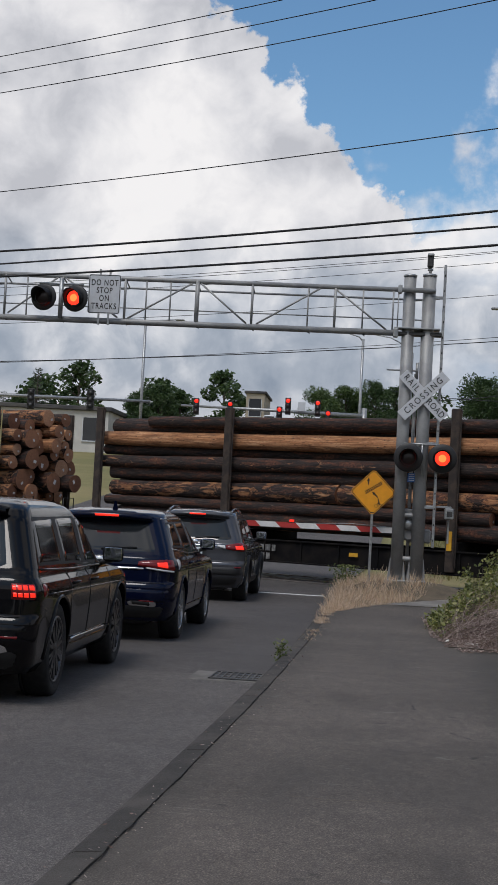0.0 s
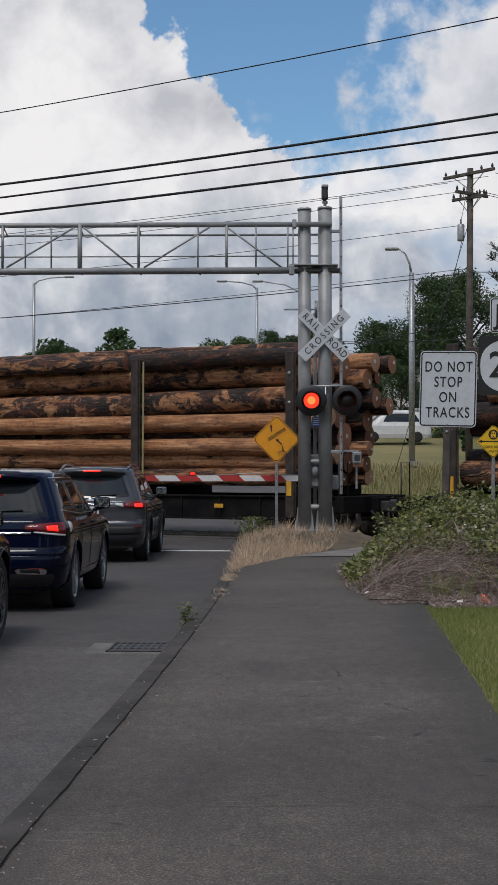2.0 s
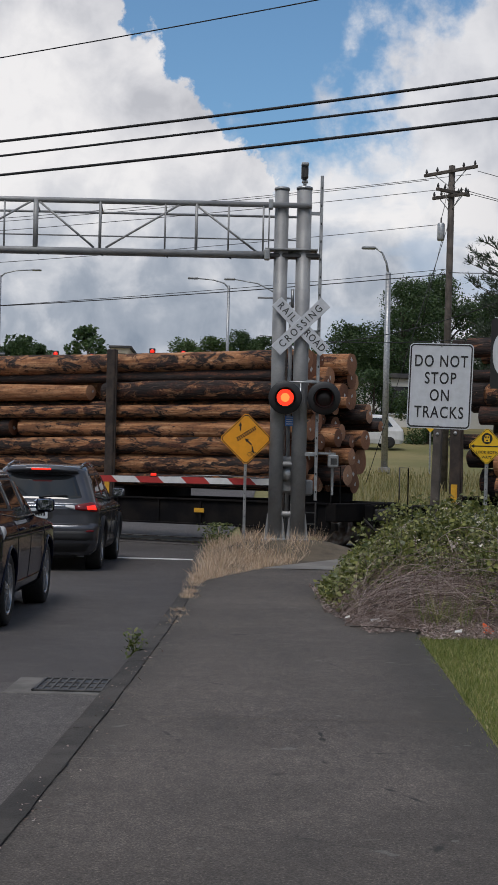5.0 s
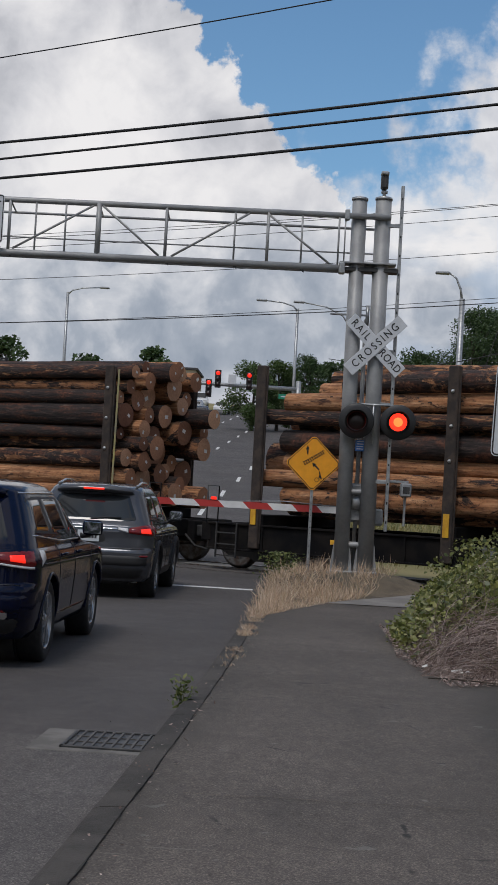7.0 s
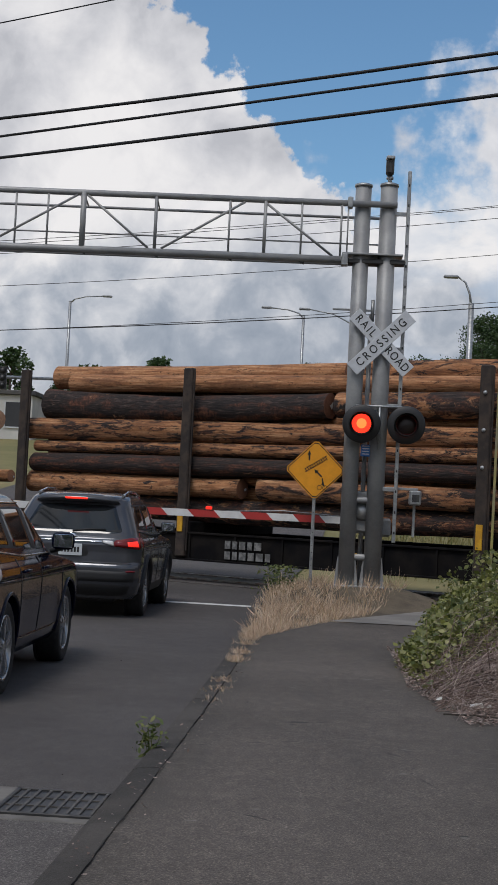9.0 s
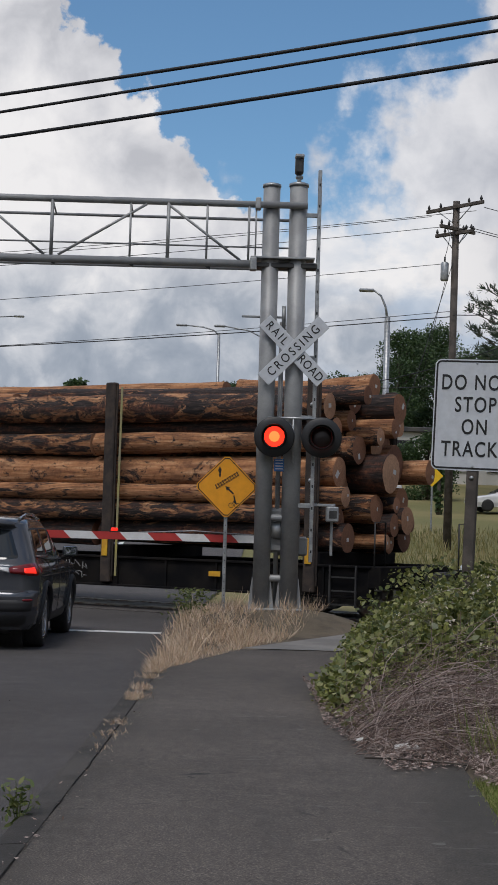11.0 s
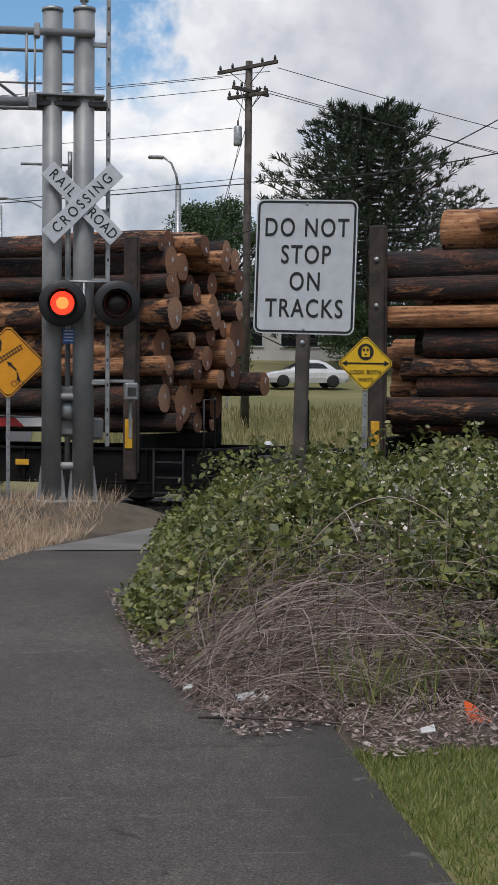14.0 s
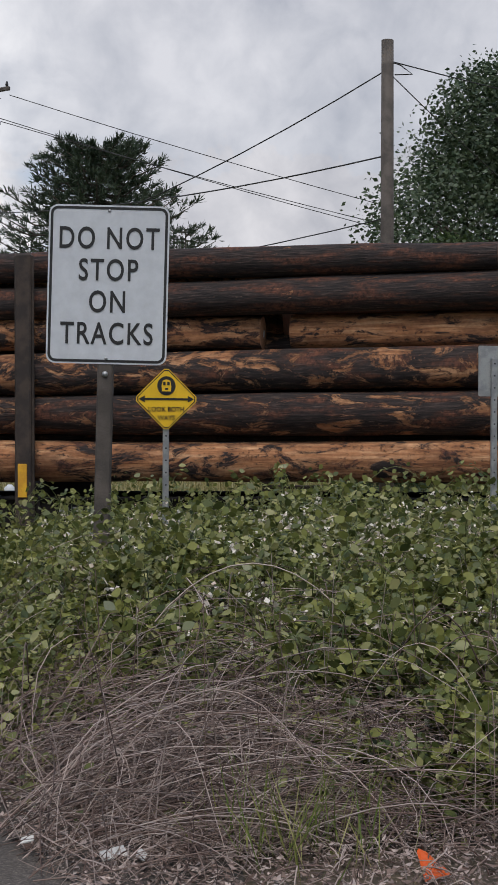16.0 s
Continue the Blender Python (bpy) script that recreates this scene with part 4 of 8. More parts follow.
# ---- signs ----
def plate_outline(w_, h, r, n=5):
    pts = []
    for cx, cz, a0 in ((w_ / 2 - r, h / 2 - r, 0), (-w_ / 2 + r, h / 2 - r, 90), (-w_ / 2 + r, -h / 2 + r, 180), (w_ / 2 - r, -h / 2 + r, 270)):
        for k in range(n + 1):
            t = radians(a0 + 90 * k / n)
            pts.append((cx + r * math.cos(t), cz + r * math.sin(t)))
    return pts


def tracks_sign(parent, w_, h):
    """White plate with black border: DO NOT STOP ON TRACKS."""
    pl = part("plate", Mb().prism(plate_outline(w_, h, 0.06 * w_ / 0.8), 0, 0.004), SIGNWHITE, parent, "white plate with rounded corners")
    ring = Mb()
    a = plate_outline(w_ - 0.028 * w_, h - 0.028 * w_, 0.05 * w_ / 0.8)
    b = plate_outline(w_ - 0.072 * w_, h - 0.072 * w_, 0.035 * w_ / 0.8)
    n = len(a)
    ring.add([(x, -0.002, z) for x, z in a] + [(x, -0.002, z) for x, z in b], [(i, (i + 1) % n, n + (i + 1) % n, n + i) for i in range(n)])
    part("border", ring, SIGNBLACK, pl, "black border line")
    for txt, z in (("DO NOT", 0.285), ("STOP", 0.085), ("ON", -0.115), ("TRACKS", -0.315)):
        part("lettering", words(txt, 0.204 * w_ / 0.8, SIGNBLACK, 0.001, 0.0025, 1.16, 0.74), None, pl, "black letters", pose(0, -0.003, z * h))
    for z in (0.465, -0.465):
        part("bolt", Mb().lathe([(0.0, -0.006), (0.010, -0.005), (0.012, 0.0)], 10, 0, pose(0, -0.001, z * h)), GALV, pl)
    return pl


def arm_sign():
    s = thing("overhead_sign", "white DO NOT STOP ON TRACKS sign hung on the truss arm", "sign", pose(-6.02, -0.24, 5.83, 0, 0, -3))
    tracks_sign(s, 0.66, 0.79)
    part("hanger", Mb().box(-0.12, -0.08, 0.006, 0.03, -0.62, 0.5, 0, 0.004).box(0.08, 0.12, 0.006, 0.03, -0.62, 0.5, 0, 0.004).box(-0.2, 0.2, 0.03, 0.13, 0.33, 0.38, 0, 0.006), GALV, s)


def roadside_sign():
    s = thing("tracks_sign", "white DO NOT STOP ON TRACKS sign on a weathered wooden post", "sign", pose(1.95, -6.82, 2.74, 0, 1.6, -19))
    tracks_sign(s, 0.835, 1.10)
    part("post", Mb().box(-0.06, 0.05, 0.006, 0.10, -2.75, 0.45, 0, 0.012), POLEWOOD, s, "grey weathered wooden post")
    part("post_bolt", Mb().lathe([(0, -0.012), (0.02, -0.01), (0.022, 0.0)], 10, 0, pose(-0.005, 0.004, -0.62)), GALV, s)


def diamond(parent, side, face, edge):
    h = side / math.sqrt(2)
    c = 0.05 * side
    def ring(q):
        k = q / h
        return [(0.0 + c * k, q - c), (q - c, c * k), (q - c, -c * k), (c * k, -q + c), (-c * k, -q + c), (-q + c, -c * k), (-q + c, c * k), (-c * k, q - c)]
    pl = part("plate", Mb().prism(ring(h), 0, 0.004), face, parent, "diamond plate with rounded corners")
    a, b = ring(h * 0.965), ring(h * 0.93)
    n = len(a)
    part("border", Mb().add([(x, -0.002, z) for x, z in a] + [(x, -0.002, z) for x, z in b], [(i, (i + 1) % n, n + (i + 1) % n, n + i) for i in range(n)]), edge, pl, "thin black border")
    return pl


def post_slotted(parent, z0, z1, x=0.0, y=0.012, w_=0.045):
    p = part("post", Mb().box(x - w_ / 2, x + w_ / 2, y, y + 0.035, z0, z1, 0, 0.006), GALV, parent, "thin galvanised steel post")
    hole = Mb().box(x - 0.006, x + 0.006, y - 0.003, y - 0.001, -0.006, 0.006).mesh("hole", BLACK)
    for z in np.arange(z0 + 0.1, z1 - 0.02, 0.10):
        part("hole", hole, None, p, at=pose(0, 0, z))
    return p


def bike_sign():
    """Amber diamond: a bicycle crossing skewed tracks."""
    s = thing("bike_warning_sign", "amber diamond sign with tracks and a bicycle on steel post", "sign", pose(-0.445, 0.12, 2.145, 0, 0, 2))
    pl = diamond(s, 0.655, SIGNAMBER, SIGNBLACK)
    ties = Mb()
    for k in range(10):
        ties.prism([(-0.0065, -0.036), (0.0065, -0.036), (0.0065, 0.036), (-0.0065, 0.036)], -0.004, -0.002, 0, pose(-0.145 + k * 0.033, 0, -0.005 + k * 0.0215, 0, -33, 0))
    for dz in (0.116, 0.068):
        ties.prism([(-0.19, -0.004), (0.19, -0.004), (0.19, 0.004), (-0.19, 0.004)], -0.005, -0.003, 0, pose(0.005, 0, dz, 0, -33, 0))
    part("track_symbol", ties, SIGNBLACK, pl, "black railway track symbol")
    ar = Mb().prism([(-0.012, 0), (0.012, 0), (0.012, 0.09), (0.03, 0.085), (-0.005, 0.15), (-0.035, 0.075), (-0.012, 0.08)], -0.004, -0.002, 0, pose(-0.10, 0, 0.14))
    ar.prism([(-0.012, 0), (0.012, 0), (0.012, 0.10), (0.035, 0.095), (0.0, 0.16), (-0.035, 0.095), (-0.012, 0.10)], -0.004, -0.002, 0, pose(0.10, 0, -0.10, 0, -48, 0))
    part("arrow", ar, SIGNBLACK, pl, "black turn arrows")
    bike = Mb()
    for bx in (0.07, 0.155):
        bike.lathe([(0.038, -0.003), (0.030, -0.0035)], 16, 0, pose(bx, 0, -0.265))
    bike.prism([(0.07, -0.265), (0.10, -0.22), (0.155, -0.26), (0.125, -0.16), (0.115, -0.12), (0.10, -0.13), (0.11, -0.19)], -0.0045, -0.002)
    part("bicycle_symbol", bike, SIGNBLACK, pl, "black bicycle symbol")
    post_slotted(s, -1.95, 0.3, 0, 0.012, 0.05)


def look_sign():
    s = thing("look_both_ways_sign", "small yellow diamond LOOK BOTH WAYS sign on a steel post", "sign", pose(2.86, -5.13, 2.01, 0, 0.5, -12))
    pl = diamond(s, 0.375, SIGNYELLOW, SIGNBLACK)
    part("lettering", words("LOOK BOTH", 0.055, SIGNBLACK, 0.001, 0.001, 1.05, 0.9), None, pl, "black letters", pose(0, -0.004, -0.085))
    part("lettering", words("WAYS", 0.055, SIGNBLACK, 0.001, 0.001, 1.05, 0.9), None, pl, "black letters", pose(0, -0.004, -0.155))
    ar = Mb().prism([(-0.225, 0.0), (-0.175, 0.028), (-0.175, 0.008), (0.175, 0.008), (0.175, 0.028), (0.225, 0.0), (0.175, -0.028), (0.175, -0.008), (-0.175, -0.008), (-0.175, -0.028)], -0.004, -0.002)
    part("arrow", ar, SIGNBLACK, pl, "black double arrow")
    loco = Mb().prism([(0.075 * math.cos(t), 0.108 + 0.078 * math.sin(t)) for t in np.linspace(0, 2 * math.pi, 25)[:-1]], -0.004, -0.002)
    loco.prism([(-0.036, 0.058), (0.036, 0.058), (0.040, 0.110), (0.030, 0.150), (0.0, 0.160), (-0.030, 0.150), (-0.040, 0.110)], -0.006, -0.0045, 1)
    for x in (-0.028, 0.006):
        loco.prism([(x, 0.112), (x + 0.022, 0.112), (x + 0.020, 0.140), (x, 0.140)], -0.008, -0.0065, 0)
    loco.prism([(-0.026, 0.045), (0.026, 0.045), (0.034, 0.062), (-0.034, 0.062)], -0.008, -0.0065, 0)
    loco.prism([(-0.012, 0.075), (0.012, 0.075), (0.012, 0.090), (-0.012, 0.090)], -0.008, -0.0065, 0)
    part("engine_symbol", loco, (SIGNBLACK, SIGNYELLOW), pl, "black engine symbol")
    post_slotted(s, -1.9, -0.05, 0, 0.012, 0.05)


def route_sign():
    """Junction marker: JCT over a black square with a white oval and 217."""
    s = thing("route_sign", "white JCT plate over a black 217 route marker on post", "sign", pose(1.645, -14.24, -0.01, 0, 0.6, -2))
    jct = part("junction_plate", Mb().prism(plate_outline(0.48, 0.34, 0.03), 0, 0.004, 0, pose(0.0, 0, 3.08)), SIGNWHITE, s, "white plate lettered JCT")
    part("lettering", words("JCT", 0.27, SIGNBLACK, 0.001, 0.003, 1.1, 0.86), None, jct, "black letters", pose(0, -0.004, 3.08))
    a = plate_outline(0.465, 0.325, 0.025)
    b = plate_outline(0.445, 0.305, 0.02)
    n = len(a)
    part("border", Mb().add([(x, -0.002, z + 3.08) for x, z in a] + [(x, -0.002, z + 3.08) for x, z in b], [(i, (i + 1) % n, n + (i + 1) % n, n + i) for i in range(n)]), SIGNBLACK, jct)
    mk = part("marker_plate", Mb().prism(plate_outline(0.69, 0.57, 0.03), 0, 0.004, 0, pose(0.0, 0, 2.59)), SIGNBLACK, s, "black square route plate")
    oval = [(0.33 * math.copysign(abs(math.cos(t)) ** 0.85, math.cos(t)), 2.59 + 0.262 * math.copysign(abs(math.sin(t)) ** 0.8, math.sin(t))) for t in np.linspace(0, 2 * math.pi, 33)[:-1]]
    part("oval", Mb().prism(oval, -0.004, -0.002), SIGNWHITE, mk, "white oval")
    part("lettering", words("217", 0.35, SIGNBLACK, 0.001, 0.005, 1.05, 0.92), None, mk, "black route number", pose(0, -0.007, 2.59))
    post_slotted(s, 0.0, 3.2, 0.0, 0.012, 0.05)


def back_sign():
    s = thing("small_plate_sign", "small plain grey sign plate seen on its steel post", "sign", pose(5.45, -5.8, 0, 0, 0.5, -10))
    part("plate", Mb().prism(plate_outline(0.22, 0.42, 0.015), 0, 0.004, 0, pose(0, 0, 2.24)), GALV, s, "plain grey back of a plate")
    post_slotted(s, 0.0, 2.35, 0.02, -0.03, 0.05)


def cone():
    c = thing("traffic_cone", "orange traffic cone with a white band standing by the brambles", "cone", pose(2.34, -12.5, 0.13, 2, 1, 20))
    part("base", Mb().box(-0.15, 0.15, -0.15, 0.15, 0.0, 0.03, 0, 0.008), ORANGE, c)
    part("body", Mb().tube([(0, 0, 0.03), (0, 0, 0.17), (0, 0, 0.36), (0, 0, 0.44)], [0.112, 0.082, 0.042, 0.025], 20), ORANGE, c, "orange tapered body")
    part("band", Mb().tube([(0, 0, 0.235), (0, 0, 0.345)], [0.0695, 0.0465], 20, 0, False), LITTERWHITE, c, "white reflective band")
    for k, wd in enumerate((0.09, 0.13)):
        part("marking", Mb().box(-wd / 2, wd / 2, -0.105 + 0.0 - k * 0.008, -0.090 - k * 0.008, 0.135 - k * 0.045, 0.155 - k * 0.045), SIGNBLACK, c, "dark marking")


crossing_mast()
crossing_gate()
arm_sign()
roadside_sign()
bike_sign()
look_sign()
route_sign()
back_sign()
cone()

# ---- the log train ----
RUN, PITCH, LEAD = 12.393, 18.806, 12.761    # speed, length of a car over couplers, where the first stake of car 0 is at the start
BUNKS = (0.0, 4.263, 10.636, 14.899)
LOGS = []


def log_mesh(length, r, seed, skin):
    rnd = random.Random(seed)
    n, rings = 16, max(8, int(length * 1.6))
    v, f, m = [], [], []
    ph = [rnd.uniform(0, 6.28) for _ in range(6)]
    bend, tagz = rnd.uniform(-0.07, 0.07), rnd.uniform(-0.4, 0.4)
    for i in range(rings + 1):
        t = i / rings
        x = length * t
        rr = r * (1.10 - 0.20 * t) * (1 + 0.035 * math.sin(7 * t + ph[0]) + 0.025 * math.sin(17 * t + ph[1]) + 0.02 * math.sin(31 * t + ph[5]))
        off = bend * math.sin(math.pi * t)
        for k in range(n):
            a = 2 * math.pi * k / n
            q = rr * (1 + 0.035 * math.sin(2 * a + ph[2] + t * 2) + 0.025 * math.sin(3 * a + ph[3]) + 0.02 * math.sin(5 * a + 9 * t + ph[4]) + rnd.uniform(-0.018, 0.018))
            v.append((x, q * math.cos(a) + off, q * math.sin(a)))
    mb = Mb()
    for i in range(rings):
        for k in range(n):
            f.append((i * n + k, i * n + (k + 1) % n, (i + 1) * n + (k + 1) % n, (i + 1) * n + k))
    mb.add(v, f, 0, True)
    for i, c in ((0, (-0.012, 0, 0)), (rings, (length + 0.012, bend * 0, 0))):
        ring = v[i * n:(i + 1) * n]
        mb.add(list(ring) + [c], [(k, (k + 1) % n, n) for k in range(n)], 1, False)
        # paper tag stapled to the sawn end
        x, s = c[0] + math.copysign(0.006, c[0] - 0.1), 0.03
        mb.add([(x, a * s + tagz * r * 0.5, b * s * 1.4 + tagz * r) for a, b in ((-1, -1), (1, -1), (1, 1), (-1, 1))], [(0, 1, 2, 3)], 2, False)
    return mb.mesh("log", skin, LOGEND, LITTERWHITE)


LOG_KINDS = [(16.0, 0.26), (15.6, 0.21), (15.9, 0.18), (15.2, 0.31), (16.2, 0.23), (7.7, 0.22), (7.9, 0.27), (7.6, 0.18), (10.2, 0.24), (5.5, 0.21), (12.6, 0.20), (3.1, 0.24)]
LOG_MESH = [(ln, r, log_mesh(ln, r, 40 + k, BARK), log_mesh(ln, r, 40 + k, PEELED), log_mesh(ln, r, 40 + k, OLDBARK)) for k, (ln, r) in enumerate(LOG_KINDS)]
# share of peeled logs, car by car
TOPS = {-2: 4.0, -1: 4.0, 0: 4.3, 1: 4.15, 2: 4.15, 3: 4.3, 4: 4.25, 5: 4.25, 6: 4.3, 7: 4.3, 8: 4.3, 9: 4.45, 10: 4.30, 11: 4.35}
BARE = {-2: 0.2, -1: 0.15, 0: 0.35, 1: 0.45, 2: 0.35, 3: 0.35, 4: 0.6, 5: 0.5, 6: 0.4, 7: 0.4, 8: 0.55, 9: 0.3, 10: 0.4, 11: 0.3}


def pile(seed, top, big):
    """Round logs dropped one after the other between the stakes: (offset, height, radius)."""
    rnd = random.Random(seed)
    half, z0 = 1.36, 1.20
    placed, over = [], 0
    for _ in range(170):
        r = rnd.choice((0.13, 0.15, 0.17, 0.19, 0.21, 0.25)) * rnd.uniform(0.94, 1.06) * big
        best = None
        for k in range(41):
            y = -half + r + (2 * half - 2 * r) * k / 40
            z = z0 + r
            for py, pz, pr in placed:
                d = abs(py - y)
                if d < pr + r:
                    z = max(z, pz + math.sqrt((pr + r) ** 2 - d * d))
            z += rnd.uniform(0, 0.02)
            if best is None or z < best[1]:
                best = (y, z, r)
        y, z, r = best
        if z + r > top + 0.28 * max(0.0, 1 - abs(y) / 1.2):
            over += 1
            if over > 7:
                break
            continue
        placed.append((y, z, r * 0.985))
    return placed


def shared_parts():
    made = {}
    sill = Mb().box(-1.15, 16.05, -0.06, 0.06, 0.43, 0.98, 0, 0.015).box(-1.15, 16.05, -0.11, 0.02, 0.94, 0.985, 0, 0.01).box(-1.15, 16.05, -0.11, 0.02, 0.43, 0.47, 0, 0.01)
    for x in np.arange(-0.9, 16.0, 1.07):
        sill.box(x - 0.02, x + 0.02, -0.10, 0.0, 0.46, 0.95)
    made["side_sill"] = sill.mesh("side_sill", CARBLACK)
    made["centre_sill"] = Mb().box(-1.5, 16.4, -0.22, 0.22, 0.50, 0.95, 0, 0.02).mesh("centre_sill", CARBLACK)
    made["bunk"] = Mb().box(-0.16, 0.16, -1.5, 1.5, 0.95, 1.19, 0, 0.02).mesh("bunk", CARBLACK)
    made["stake"] = Mb().box(-0.11, 0.11, -0.07, 0.07, 0.50, 4.18, 0, 0.02).box(-0.135, 0.135, -0.02, 0.02, 0.60, 4.16, 0, 0.01).mesh("stake", STAKE)
    made["stake_foot"] = Mb().box(-0.062, 0.062, -0.012, 0.012, 0.98, 1.42, 0, 0.004).mesh("stake_paint", YELLOWPAINT)
    made["rivet"] = Mb().lathe([(0, -0.03), (0.03, -0.025), (0.038, 0.0)], 10).mesh("bolt_plate", GALV)
    made["end_beam"] = Mb().box(-0.12, 0.12, -1.5, 1.5, 0.60, 0.98, 0, 0.02).mesh("end_beam", CARBLACK)
    made["coupler"] = Mb().box(-0.55, 0.1, -0.12, 0.12, 0.62, 0.86, 0, 0.03).box(-0.72, -0.5, -0.18, 0.16, 0.58, 0.90, 0, 0.05).mesh("coupler", DARKSTEEL)
    made["hose"] = Mb().tube([(-0.2, 0.4, 0.65), (-0.45, 0.38, 0.42), (-0.72, 0.3, 0.36), (-0.9, 0.2, 0.5)], 0.025, 8).mesh("brake_hose", RUBBER)
    made["rail"] = Mb().tube([(0, -1.5, 0.95), (0, -1.5, 1.72), (0, -1.1, 1.72), (0, -1.1, 0.95)], 0.014, 6).mesh("grab_rail", DARKSTEEL)
    ladder = Mb().box(-0.26, -0.23, -0.02, 0.02, 0.28, 0.98, 0, 0.004).box(0.23, 0.26, -0.02, 0.02, 0.28, 0.98, 0, 0.004)
    for z in (0.32, 0.55, 0.78):
        ladder.box(-0.25, 0.25, -0.012, 0.012, z - 0.012, z + 0.012)
    made["ladder"] = ladder.mesh("ladder", DARKSTEEL)
    side = Mb().prism([(-1.15, 0.42), (-0.9, 0.30), (-0.45, 0.30), (-0.3, 0.22), (0.3, 0.22), (0.45, 0.30), (0.9, 0.30), (1.15, 0.42), (1.15, 0.55), (0.5, 0.68), (-0.5, 0.68), (-1.15, 0.55)], -0.07, 0.07)
    side.box(-0.2, 0.2, -0.1, 0.1, 0.30, 0.52, 0, 0.02)
    for x in (-0.12, 0.0, 0.12):
        side.tube([(x, 0, 0.30), (x, 0, 0.50)], 0.05, 8)
    made["side_frame"] = side.mesh("side_frame", DARKSTEEL)
    made["journal"] = Mb().lathe([(0, -0.06), (0.10, -0.05), (0.12, 0.0), (0.12, 0.06)], 14).mesh("bearing_cap", DARKSTEEL)
    made["bolster"] = Mb().box(-0.16, 0.16, -1.0, 1.0, 0.40, 0.62, 0, 0.03).mesh("bolster", DARKSTEEL)
    wheel = Mb()
    for s in (-1, 1):
        wheel.lathe([(0.10, s * 0.80), (0.30, s * 0.775), (0.36, s * 0.79), (0.42, s * 0.79), (0.42, s * 0.69), (0.447, s * 0.68), (0.445, s * 0.655), (0.36, s * 0.66), (0.28, s * 0.68), (0.10, s * 0.67)], 28)
    wheel.tube([(0, -0.95, 0), (0, 0.95, 0)], 0.08, 12)
    for s in (-1, 1):
        for a in range(3):
            t = a * 2.094
            wheel.box(-0.03, 0.03, s * 0.79 - 0.008, s * 0.79 + 0.008, 0.16, 0.24, 1, 0.0, Matrix.Rotation(t, 4, "Y"))
    made["wheelset"] = wheel.mesh("wheelset", RAILSTEEL, LETTER)
    made["strap"] = Mb().box(-0.024, 0.024, -0.005, 0.005, 0.62, 4.1, 0, 0.002).mesh("strap", STRAP)
    made["reflector"] = Mb().box(-0.12, 0.12, -0.006, 0.006, -0.045, 0.045, 0, 0.002).mesh("reflector", YELLOWPAINT)
    return made


CARS, WHEELS = [], []


